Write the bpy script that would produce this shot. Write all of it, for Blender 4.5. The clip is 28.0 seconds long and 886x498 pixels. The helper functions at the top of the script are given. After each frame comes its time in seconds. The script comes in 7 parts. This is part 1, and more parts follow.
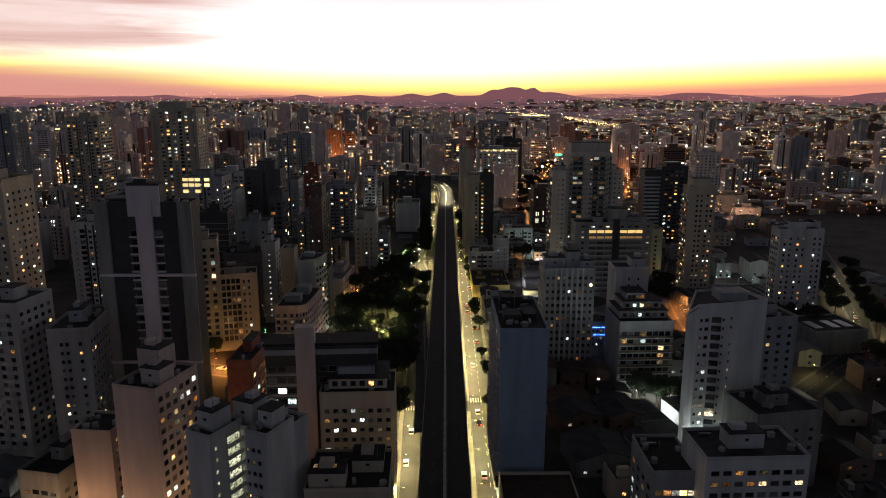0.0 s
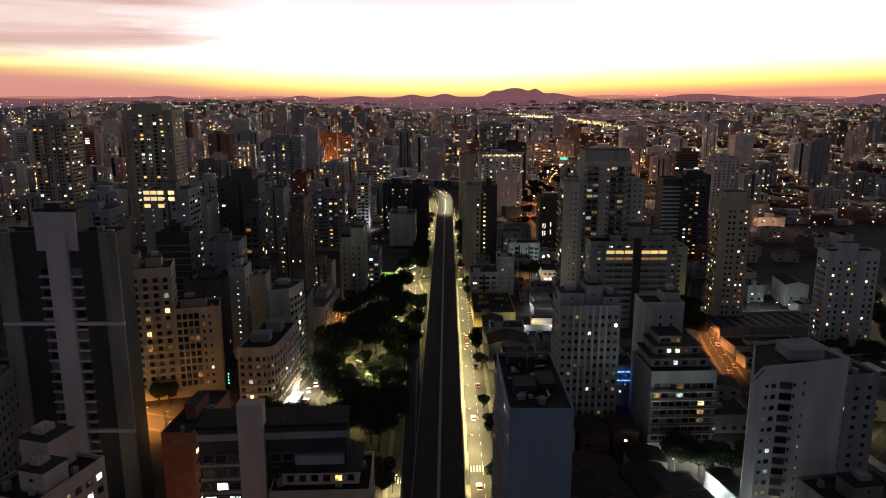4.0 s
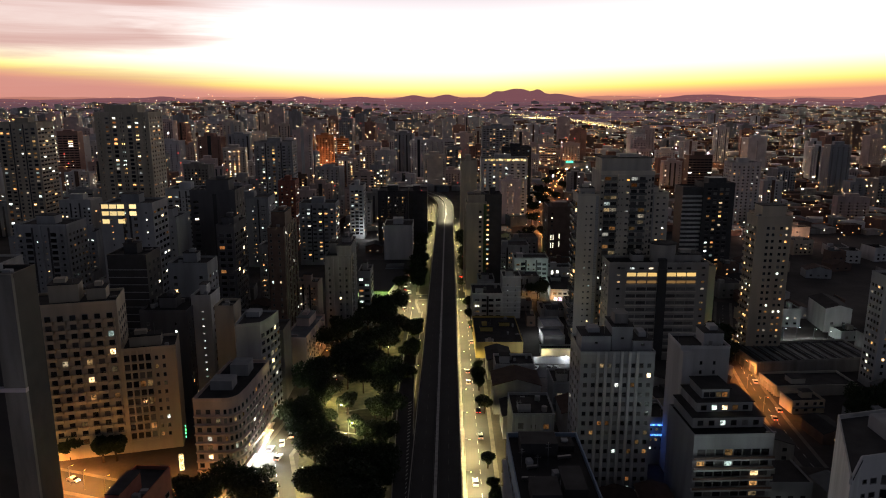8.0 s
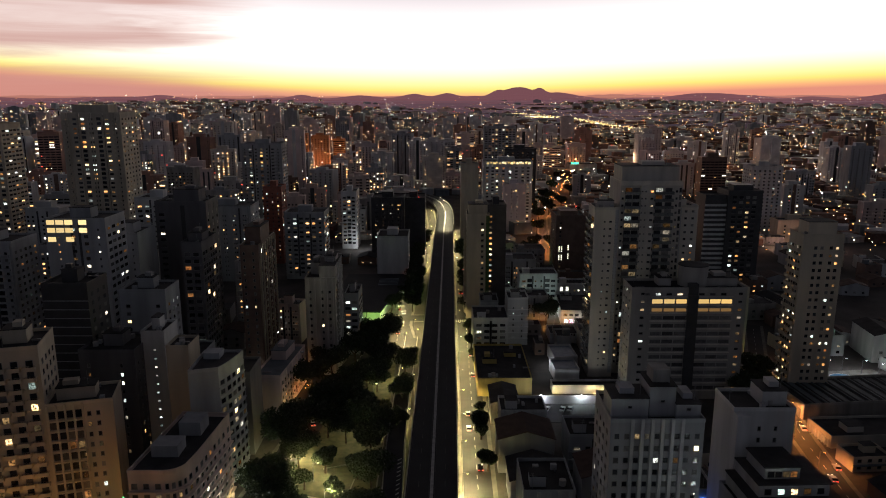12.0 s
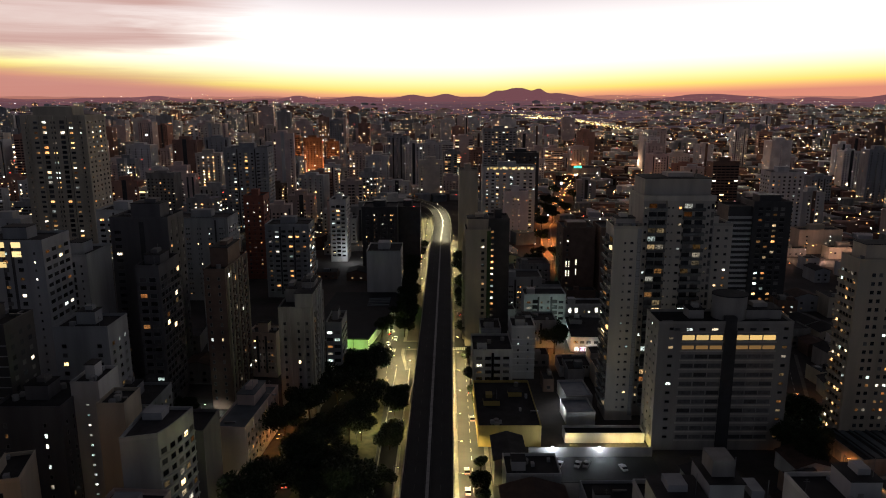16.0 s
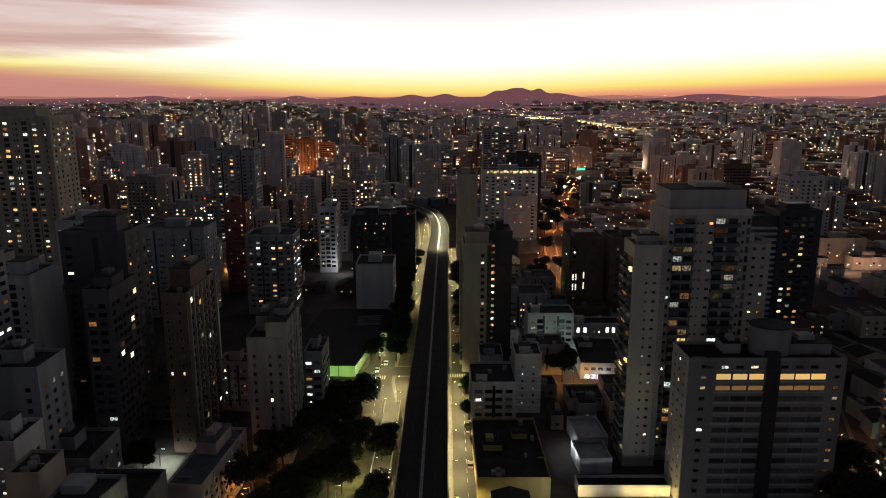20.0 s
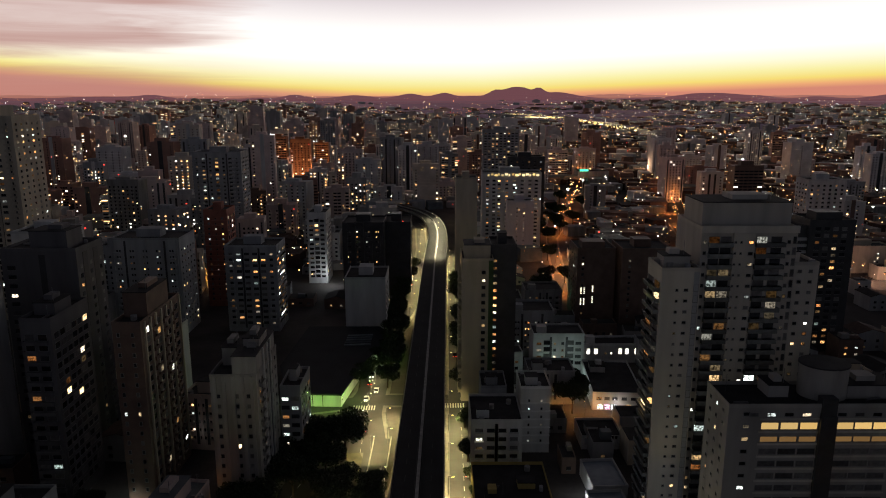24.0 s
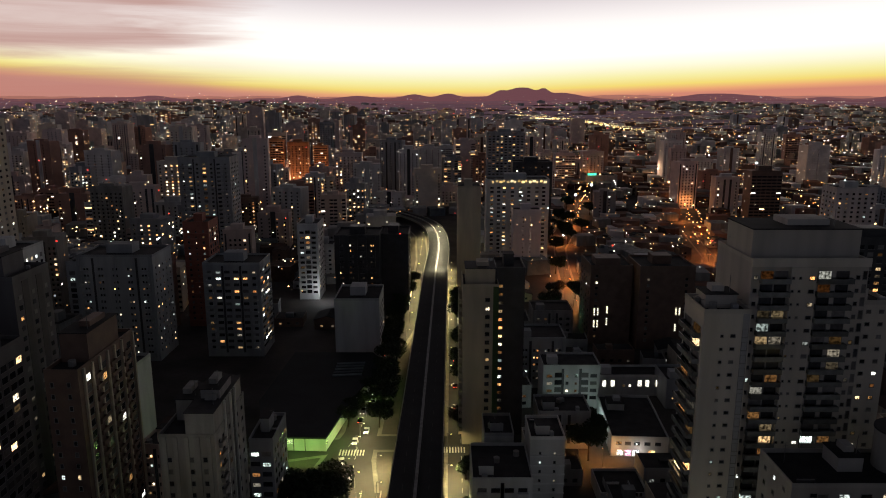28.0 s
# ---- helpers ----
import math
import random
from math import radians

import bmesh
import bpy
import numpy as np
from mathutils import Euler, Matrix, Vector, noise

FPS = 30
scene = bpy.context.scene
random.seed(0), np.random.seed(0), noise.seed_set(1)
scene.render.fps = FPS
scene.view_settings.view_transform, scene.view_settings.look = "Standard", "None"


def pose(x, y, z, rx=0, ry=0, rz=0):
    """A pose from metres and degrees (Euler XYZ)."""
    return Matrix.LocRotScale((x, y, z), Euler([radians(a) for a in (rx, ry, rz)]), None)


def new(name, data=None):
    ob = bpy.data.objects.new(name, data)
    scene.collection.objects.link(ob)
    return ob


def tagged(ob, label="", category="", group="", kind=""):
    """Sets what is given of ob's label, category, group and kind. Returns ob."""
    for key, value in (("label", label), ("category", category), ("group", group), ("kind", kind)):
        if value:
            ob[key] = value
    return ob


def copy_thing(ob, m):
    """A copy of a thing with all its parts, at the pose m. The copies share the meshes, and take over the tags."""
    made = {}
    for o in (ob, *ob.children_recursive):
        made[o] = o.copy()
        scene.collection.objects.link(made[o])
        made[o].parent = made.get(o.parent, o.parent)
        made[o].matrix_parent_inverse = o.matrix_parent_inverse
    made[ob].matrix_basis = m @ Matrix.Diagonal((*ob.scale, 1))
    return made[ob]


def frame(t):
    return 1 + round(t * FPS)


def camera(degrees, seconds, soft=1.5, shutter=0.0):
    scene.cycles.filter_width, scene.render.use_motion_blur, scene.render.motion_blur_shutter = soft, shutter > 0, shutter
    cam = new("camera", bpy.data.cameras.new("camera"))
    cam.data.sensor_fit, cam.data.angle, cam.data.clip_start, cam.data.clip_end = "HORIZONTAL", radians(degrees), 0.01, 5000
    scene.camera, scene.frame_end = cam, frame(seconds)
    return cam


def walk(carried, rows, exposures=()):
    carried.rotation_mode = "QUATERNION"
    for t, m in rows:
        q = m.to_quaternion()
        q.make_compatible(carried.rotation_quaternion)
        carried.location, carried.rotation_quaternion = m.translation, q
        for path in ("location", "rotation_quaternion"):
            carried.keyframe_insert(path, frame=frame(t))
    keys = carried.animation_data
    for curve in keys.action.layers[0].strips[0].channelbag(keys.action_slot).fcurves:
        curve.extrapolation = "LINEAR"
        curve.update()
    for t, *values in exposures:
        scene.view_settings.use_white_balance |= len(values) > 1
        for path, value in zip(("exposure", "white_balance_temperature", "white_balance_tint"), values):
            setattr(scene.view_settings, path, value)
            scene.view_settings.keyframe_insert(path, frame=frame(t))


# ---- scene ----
# The flight: seconds, x, y, z, degrees down, degrees to the right.
cam = camera(64.0, 28.0, soft=1.0)
ROWS = [
    (0.0, 0.0, 0.0, 120.2, 12.41, 0.464), (3.0, 2.1, 39.7, 120.3, 12.36, 0.400), (5.5, 3.8, 69.6, 120.3, 12.30, 0.250),
    (8.0, 4.8, 96.9, 120.3, 12.284, 0.197), (10.0, 5.9, 119.0, 120.35, 12.31, 0.150), (12.5, 6.9, 146.2, 120.4, 12.40, 0.090),
    (14.5, 7.6, 167.4, 120.4, 12.32, 0.170), (17.0, 8.6, 191.7, 120.3, 12.34, 0.219), (20.0, 10.2, 217.6, 119.6, 12.32, 0.240),
    (21.5, 10.9, 229.8, 119.4, 12.36, 0.280), (23.5, 11.4, 245.8, 119.2, 12.39, 0.280), (25.0, 11.9, 257.8, 119.1, 12.395, 0.300),
    (26.5, 12.7, 270.4, 119.5, 12.37, 0.240), (27.0, 13.0, 274.7, 119.6, 12.36, -0.080), (28.0, 13.6, 283.2, 119.9, 12.35, -0.050)]
walk(cam, [(t, pose(x, y, z, 90 - down, 0, -right)) for t, x, y, z, down, right in ROWS], exposures=[(0.0, 0.30), (14.0, 0.10), (28.0, -0.14)])

# ---- world: dusk after sunset, the glow lies ahead ----
world = bpy.data.worlds.new("dusk")
scene.world = world
world.use_nodes = True
wn, wl = world.node_tree.nodes, world.node_tree.links
wn.clear()


def wnode(kind, **sets):
    n = wn.new(kind)
    for k, v in sets.items():
        n.inputs[k].default_value = v
    return n


def wmath(op, a, b=None, c=None):
    n = wn.new("ShaderNodeMath")
    n.operation = op
    for i, v in enumerate((a, b, c)):
        if v is None:
            continue
        if isinstance(v, (int, float)):
            n.inputs[i].default_value = v
        else:
            wl.new(v, n.inputs[i])
    return n.outputs[0]


def ramp(nodes, stops, mode="EASE"):
    r = nodes.new("ShaderNodeValToRGB")
    r.color_ramp.interpolation = mode
    el = r.color_ramp.elements
    el[0].position, el[0].color = stops[0][0], (*stops[0][1], 1)
    el[1].position, el[1].color = stops[-1][0], (*stops[-1][1], 1)
    for p, c in stops[1:-1]:
        e = el.new(p)
        e.color = (*c, 1)
    return r


def wmix(kind, fac, a, b):
    n = wn.new("ShaderNodeMix")
    n.data_type, n.blend_type = "RGBA", kind
    if isinstance(fac, (int, float)):
        n.inputs[0].default_value = fac
    else:
        wl.new(fac, n.inputs[0])
    for s, v in ((6, a), (7, b)):
        if isinstance(v, tuple):
            n.inputs[s].default_value = (*v, 1)
        else:
            wl.new(v, n.inputs[s])
    return n.outputs[2]


coord = wn.new("ShaderNodeTexCoord")
sep = wn.new("ShaderNodeSeparateXYZ")
wl.new(coord.outputs["Generated"], sep.inputs[0])
up, side, ahead = sep.outputs[2], sep.outputs[0], sep.outputs[1]
# low sky, first 10 degrees above the skyline: pink, orange, yellow, white
low = ramp(wn, [(0.0, (0.72, 0.27, 0.19)), (0.04, (0.93, 0.44, 0.20)), (0.09, (1.0, 0.78, 0.20)), (0.16, (1.03, 0.95, 0.42)), (0.25, (1.10, 1.06, 0.78)),
                (0.40, (1.32, 1.30, 1.22)), (0.66, (1.16, 1.10, 1.07)), (0.88, (0.86, 0.78, 0.80)), (1.0, (0.74, 0.66, 0.72))], "LINEAR")
west = wmath("MAXIMUM", wmath("SUBTRACT", 0.0, side), 0.0)
left_off = wmath("MULTIPLY", wmath("MULTIPLY", west, west), -0.105)
right_off = wmath("MULTIPLY", wmath("MAXIMUM", wmath("SUBTRACT", side, 0.06), 0.0), -0.040)
tilt = wmath("ADD", up, wmath("ADD", left_off, right_off))
wl.new(wmath("MULTIPLY", wmath("ADD", tilt, 0.0095), 7.0), low.inputs[0])
# streaked cloud towards the south-west
mapping = wn.new("ShaderNodeMapping")
mapping.inputs["Scale"].default_value = (2.2, 2.2, 40.0)
mapping.inputs["Rotation"].default_value = (0, radians(-2.5), 0)
wl.new(coord.outputs["Generated"], mapping.inputs[0])
cloud = wnode("ShaderNodeTexNoise", Scale=1.0, Detail=6.0, Roughness=0.55, Distortion=0.5)
wl.new(mapping.outputs[0], cloud.inputs[0])
bank = wmath("MULTIPLY", wmath("SUBTRACT", -0.20, side), 3.4)
bank = wmath("MINIMUM", wmath("MAXIMUM", bank, 0.0), 1.0)
streak = wmath("MULTIPLY", wmath("MINIMUM", wmath("MAXIMUM", wmath("MULTIPLY", wmath("SUBTRACT", cloud.outputs[0], 0.41), 5.5), 0.0), 1.0), bank)
edge = wmath("SUBTRACT", wmath("SUBTRACT", up, 0.034), wmath("MULTIPLY", wmath("ADD", side, 0.53), 0.075))
edge = wmath("ADD", edge, wmath("MULTIPLY", wmath("SUBTRACT", cloud.outputs[0], 0.5), 0.045))
upper = wmath("MINIMUM", wmath("MAXIMUM", wmath("MULTIPLY", edge, 38.0), 0.0), 1.0)
upper = wmath("MULTIPLY", upper, wmath("MINIMUM", wmath("MAXIMUM", wmath("MULTIPLY", wmath("SUBTRACT", wmath("ADD", -0.23, wmath("MULTIPLY", wmath("SUBTRACT", cloud.outputs[0], 0.5), 0.30)), side), 7.0), 0.0), 1.0))
lower = wmath("MULTIPLY", wmath("SUBTRACT", wmath("ADD", wmath("SUBTRACT", 0.043, wmath("MULTIPLY", wmath("ADD", side, 0.53), 0.085)), wmath("MULTIPLY", wmath("SUBTRACT", cloud.outputs[0], 0.5), 0.03)), up), 50.0)
lower = wmath("MULTIPLY", wmath("MINIMUM", wmath("MAXIMUM", lower, 0.0), 1.0), wmath("MINIMUM", wmath("MAXIMUM", wmath("MULTIPLY", wmath("SUBTRACT", -0.08, side), 4.0), 0.0), 1.0))
glow = wmix("MIX", wmath("MULTIPLY", streak, 0.40), low.outputs[0], (0.80, 0.46, 0.36))
glow = wmix("MIX", wmath("MULTIPLY", lower, 0.75), glow, (0.55, 0.25, 0.215))
wisp = wmath("MULTIPLY", upper, wmath("MINIMUM", wmath("MAXIMUM", wmath("ADD", wmath("MULTIPLY", wmath("SUBTRACT", cloud.outputs[0], 0.5), 1.4), 0.92), 0.74), 1.0))
glow = wmix("MIX", wmath("MULTIPLY", wisp, 0.95), glow, (0.60, 0.37, 0.335))
# the dome above and behind: grey blue, falling off away from the glow
dome = ramp(wn, [(0.0, (0.134, 0.136, 0.172)), (0.4, (0.110, 0.124, 0.158)), (0.75, (0.175, 0.155, 0.19)), (1.0, (0.54, 0.46, 0.45))])
wl.new(wmath("ADD", wmath("MULTIPLY", ahead, 0.5), 0.5), dome.inputs[0])
shade = wmath("MAXIMUM", wmath("SUBTRACT", 1.0, wmath("MULTIPLY", up, 1.35)), 0.16)
high = wmix("MULTIPLY", 1.0, dome.outputs[0], (1, 1, 1))
wl.new(shade, high.node.inputs[7])
reach = wmath("MINIMUM", wmath("MAXIMUM", wmath("MULTIPLY", wmath("SUBTRACT", 0.26, up), 7.0), 0.0), 1.0)
fore = wmath("MINIMUM", wmath("MAXIMUM", wmath("MULTIPLY", wmath("SUBTRACT", ahead, 0.15), 1.9), 0.0), 1.0)
sky = wmix("MIX", wmath("MULTIPLY", reach, fore), high, glow)
air = wn.new("ShaderNodeTexSky")
air.sky_type, air.sun_disc = "NISHITA", False
air.sun_elevation, air.sun_rotation = radians(-4.0), radians(4.0)
sky = wmix("ADD", 0.03, sky, air.outputs[0])
back = wnode("ShaderNodeBackground", Strength=1.0)
wl.new(sky, back.inputs[0])
wout = wn.new("ShaderNodeOutputWorld")
wl.new(back.outputs[0], wout.inputs[0])

# ---- materials ----
MATS = {}


def mat(name, colour, rough=0.8, metal=0.0, vary=0.25, scale=0.35, grain=6.0, bump=0.25, tint=0.12, streaks=False, spec=0.4):
    """A weathered surface: stains at one scale, grain at another, a little tint from object to object."""
    if name in MATS:
        return MATS[name]
    m = bpy.data.materials.new(name)
    m.use_nodes = True
    n, l = m.node_tree.nodes, m.node_tree.links
    b = n["Principled BSDF"]
    b.inputs["Roughness"].default_value, b.inputs["Metallic"].default_value = rough, metal
    b.inputs["Specular IOR Level"].default_value = spec
    g = n.new("ShaderNodeNewGeometry")
    mp = n.new("ShaderNodeMapping")
    mp.inputs["Scale"].default_value = (1, 1, 0.16 if streaks else 1)
    l.new(g.outputs["Position"], mp.inputs[0])
    big = n.new("ShaderNodeTexNoise")
    big.inputs["Scale"].default_value, big.inputs["Detail"].default_value = scale, 5
    l.new(mp.outputs[0], big.inputs[0])
    fine = n.new("ShaderNodeTexNoise")
    fine.inputs["Scale"].default_value, fine.inputs["Detail"].default_value = grain, 3
    l.new(g.outputs["Position"], fine.inputs[0])
    info = n.new("ShaderNodeObjectInfo")
    r1 = ramp(n, [(0.3, tuple(c * (1 - vary) for c in colour)), (0.62, colour), (0.9, tuple(min(1, c * (1 + vary * 0.5)) for c in colour))], "LINEAR")
    l.new(big.outputs[0], r1.inputs[0])
    mx = n.new("ShaderNodeMix")
    mx.data_type, mx.blend_type = "RGBA", "MULTIPLY"
    mx.inputs[0].default_value = 1.0
    l.new(r1.outputs[0], mx.inputs[6])
    mr = n.new("ShaderNodeMapRange")
    mr.inputs[3].default_value, mr.inputs[4].default_value = 1 - vary * 0.6, 1 + vary * 0.4
    l.new(fine.outputs[0], mr.inputs[0])
    ob = n.new("ShaderNodeMapRange")
    ob.inputs[3].default_value, ob.inputs[4].default_value = 1 - tint, 1 + tint
    l.new(info.outputs["Random"], ob.inputs[0])
    mu = n.new("ShaderNodeMath")
    mu.operation = "MULTIPLY"
    l.new(mr.outputs[0], mu.inputs[0])
    l.new(ob.outputs[0], mu.inputs[1])
    l.new(mu.outputs[0], mx.inputs[7])
    l.new(mx.outputs[2], b.inputs["Base Color"])
    if bump:
        bp = n.new("ShaderNodeBump")
        bp.inputs["Strength"].default_value, bp.inputs["Distance"].default_value = bump, 0.05
        l.new(fine.outputs[0], bp.inputs["Height"])
        l.new(bp.outputs[0], b.inputs["Normal"])
    MATS[name] = m
    return m


def lit(name, stops, strength, island=False, low=0.15, pattern=True, sampled=False, skew=2.2):
    """A lit pane or lamp; colour and power differ from piece to piece."""
    if name in MATS:
        return MATS[name]
    m = bpy.data.materials.new(name)
    m.use_nodes = True
    n, l = m.node_tree.nodes, m.node_tree.links
    n.clear()
    em, out = n.new("ShaderNodeEmission"), n.new("ShaderNodeOutputMaterial")
    g = n.new("ShaderNodeNewGeometry")
    rnd = g.outputs["Random Per Island"] if island else n.new("ShaderNodeObjectInfo").outputs["Random"]
    r = ramp(n, stops, "LINEAR")
    l.new(rnd, r.inputs[0])
    l.new(r.outputs[0], em.inputs[0])
    w = n.new("ShaderNodeMath")
    w.operation = "MULTIPLY"
    w.inputs[1].default_value = 7.31
    l.new(rnd, w.inputs[0])
    fr = n.new("ShaderNodeMath")
    fr.operation = "FRACT"
    l.new(w.outputs[0], fr.inputs[0])
    sq = n.new("ShaderNodeMath")
    sq.operation = "POWER"
    sq.inputs[1].default_value = skew
    l.new(fr.outputs[0], sq.inputs[0])
    mr = n.new("ShaderNodeMapRange")
    mr.inputs[3].default_value, mr.inputs[4].default_value = strength * low, strength
    l.new(sq.outputs[0], mr.inputs[0])
    power = mr.outputs[0]
    if pattern:
        no = n.new("ShaderNodeTexNoise")
        no.inputs["Scale"].default_value = 1.7
        l.new(g.outputs["Position"], no.inputs[0])
        m2 = n.new("ShaderNodeMapRange")
        m2.inputs[1].default_value, m2.inputs[2].default_value = 0.35, 0.62
        m2.inputs[3].default_value, m2.inputs[4].default_value = 0.06, 1.25
        l.new(no.outputs[0], m2.inputs[0])
        mm = n.new("ShaderNodeMath")
        mm.operation = "MULTIPLY"
        l.new(power, mm.inputs[0])
        l.new(m2.outputs[0], mm.inputs[1])
        power = mm.outputs[0]
    l.new(power, em.inputs[1])
    l.new(em.outputs[0], out.inputs[0])
    if not sampled:
        m.cycles.emission_sampling = "NONE"
    MATS[name] = m
    return m


WARM = [(0.0, (1.0, 0.36, 0.10)), (0.45, (1.0, 0.56, 0.20)), (0.8, (1.0, 0.74, 0.40)), (1.0, (1.0, 0.90, 0.72))]
COOL = [(0.0, (0.75, 1.0, 0.9)), (0.5, (0.9, 1.0, 0.95)), (1.0, (1.0, 0.9, 0.7))]
ORANGE = [(0.0, (1.0, 0.30, 0.06)), (0.7, (1.0, 0.48, 0.14)), (1.0, (1.0, 0.8, 0.5))]
FARWIN = [(0.0, (1.0, 0.38, 0.12)), (0.4, (1.0, 0.58, 0.24)), (0.75, (1.0, 0.78, 0.48)), (0.92, (1.0, 0.95, 0.85)), (1.0, (0.75, 0.92, 1.0))]
CITY = [(0.0, (1.0, 0.32, 0.08)), (0.35, (1.0, 0.55, 0.18)), (0.65, (1.0, 0.78, 0.42)), (0.85, (1.0, 0.95, 0.85)), (0.95, (0.7, 0.9, 1.0)), (1.0, (1.0, 0.1, 0.06))]
glass = mat("window_glass", (0.020, 0.022, 0.026), 0.12, vary=0.4, scale=0.8, bump=0, tint=0.5, spec=0.6)
blind = mat("window_blind", (0.16, 0.155, 0.15), 0.7, vary=0.4, scale=0.9, bump=0, tint=0.6)
glass_pale = mat("window_glass_pale", (0.060, 0.064, 0.070), 0.15, vary=0.4, scale=0.8, bump=0, tint=0.4, spec=0.6)
win_warm = lit("lit_window_warm", WARM, 4.8, low=0.06, skew=2.6)
win_cool = lit("lit_window_cool", COOL, 4.6, low=0.06, skew=2.6)
win_dim = lit("lit_window_dim", WARM, 0.22, low=0.2)
far_lit = lit("far_window_lit", FARWIN, 8.0, island=True, low=0.04, pattern=False, skew=3.0)
far_lamp = lit("far_lamp", CITY, 14.0, island=True, low=0.05, pattern=False, skew=3.4)
orange_lamp = lit("orange_lamp", ORANGE, 7.0, island=True, low=0.25, pattern=False)
gold_lamp = lit("gold_lamp", [(0.0, (1.0, 0.62, 0.14)), (1.0, (1.0, 0.85, 0.45))], 9.0, island=True, low=0.3, pattern=False)
JOINED = {"lit_window_warm": lit("joined_warm", WARM, 5.5, island=True, low=0.06, skew=2.5), "lit_window_cool": lit("joined_cool", COOL, 4.5, island=True, low=0.06, skew=2.6), "lit_window_dim": lit("joined_dim", WARM, 0.25, island=True, low=0.2)}
metal = mat("grey_metal", (0.28, 0.28, 0.29), 0.45, 0.8, vary=0.15)
alu = mat("window_frame_paint", (0.24, 0.235, 0.23), 0.5, vary=0.15, tint=0.2)
roof_dark = mat("roof_membrane", (0.040, 0.039, 0.041), 0.9, vary=0.5, scale=0.25, tint=0.4)
roof_tile = mat("roof_clay", (0.085, 0.050, 0.040), 0.9, vary=0.4, scale=0.4, tint=0.35)
roof_tin = mat("roof_sheet", (0.13, 0.15, 0.165), 0.6, vary=0.35, scale=0.2, tint=0.4)
roof_blue = mat("roof_blue_sheet", (0.26, 0.31, 0.36), 0.5, vary=0.3, scale=0.3)
roof_pale = mat("roof_light_panel", (0.5, 0.53, 0.55), 0.4, vary=0.2, scale=0.5)
conc = mat("concrete", (0.33, 0.32, 0.30), 0.85, vary=0.35, streaks=True)
white_wall = mat("render_white", (0.62, 0.62, 0.61), 0.85, vary=0.28, scale=0.22, streaks=True)
grey_wall = mat("render_grey", (0.40, 0.41, 0.42), 0.85, vary=0.3, scale=0.22, streaks=True)
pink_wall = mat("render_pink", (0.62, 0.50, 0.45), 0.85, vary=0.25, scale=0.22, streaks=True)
beige_wall = mat("render_beige", (0.57, 0.50, 0.39), 0.85, vary=0.25, scale=0.22, streaks=True)
cream_wall = mat("render_cream", (0.60, 0.565, 0.50), 0.85, vary=0.25, scale=0.22, streaks=True)
warm_grey = mat("render_warm_grey", (0.43, 0.41, 0.375), 0.85, vary=0.28, scale=0.22, streaks=True)
brown_wall = mat("brown_tile", (0.20, 0.13, 0.10), 0.6, vary=0.3, scale=0.3)
brick_wall = mat("red_brick", (0.36, 0.13, 0.09), 0.8, vary=0.3, scale=0.4)
charcoal_wall = mat("render_charcoal", (0.15, 0.145, 0.15), 0.8, vary=0.3, scale=0.25, streaks=True)
# real dark cladding, and the flat strips that paint recess shade
dark_wall = mat("dark_cladding_and_shade", (0.06, 0.06, 0.063), 0.5, vary=0.3, scale=0.3)
blue_wall = mat("render_blue", (0.24, 0.32, 0.44), 0.8, vary=0.2, scale=0.2, streaks=True)
lilac_wall = mat("lilac_panel", (0.66, 0.60, 0.64), 0.6, vary=0.12, scale=0.3, streaks=True)
# far copies of walls and roofs: the lift of haze is in their paler colours
far_white = mat("far_white_hazed", (0.78, 0.75, 0.74), 0.85, vary=0.25, scale=0.08, grain=1.0, bump=0)
far_pink = mat("far_pink_hazed", (0.76, 0.62, 0.58), 0.85, vary=0.25, scale=0.08, grain=1.0, bump=0)
far_cream = mat("far_cream_hazed", (0.76, 0.68, 0.59), 0.85, vary=0.25, scale=0.08, grain=1.0, bump=0)
far_brick = mat("far_brick", (0.46, 0.27, 0.21), 0.85, vary=0.25, scale=0.08, grain=1.0, bump=0)
far_clay = mat("far_clay_roof", (0.30, 0.17, 0.13), 0.9, vary=0.35, scale=0.05, grain=0.8, bump=0)
WALLS = [white_wall, grey_wall, pink_wall, beige_wall, brown_wall, conc, white_wall, grey_wall]
deck_top = mat("deck_asphalt", (0.020, 0.023, 0.026), 0.8, vary=0.35, scale=0.12, grain=9)
deck_paint = mat("worn_deck_paint", (0.075, 0.075, 0.07), 0.7, vary=0.4, scale=1.2)
asphalt = mat("asphalt", (0.045, 0.044, 0.045), 0.85, vary=0.3, scale=0.15, grain=9)
paving = mat("paving", (0.17, 0.16, 0.145), 0.85, vary=0.35, scale=0.4)
paint = mat("road_paint", (0.70, 0.70, 0.66), 0.7, vary=0.3, scale=1.5)
earth = mat("city_ground", (0.085, 0.075, 0.070), 0.95, vary=0.5, scale=0.05, grain=0.6)
bark = mat("bark", (0.10, 0.075, 0.055), 0.95, vary=0.4, scale=2.0)
leaf = mat("leaves", (0.034, 0.050, 0.020), 0.7, vary=0.45, scale=0.5, grain=3.0, bump=0, tint=0.3)
grass = mat("grass", (0.09, 0.085, 0.05), 0.95, vary=0.5, scale=0.4)

# ---- mesh helpers ----


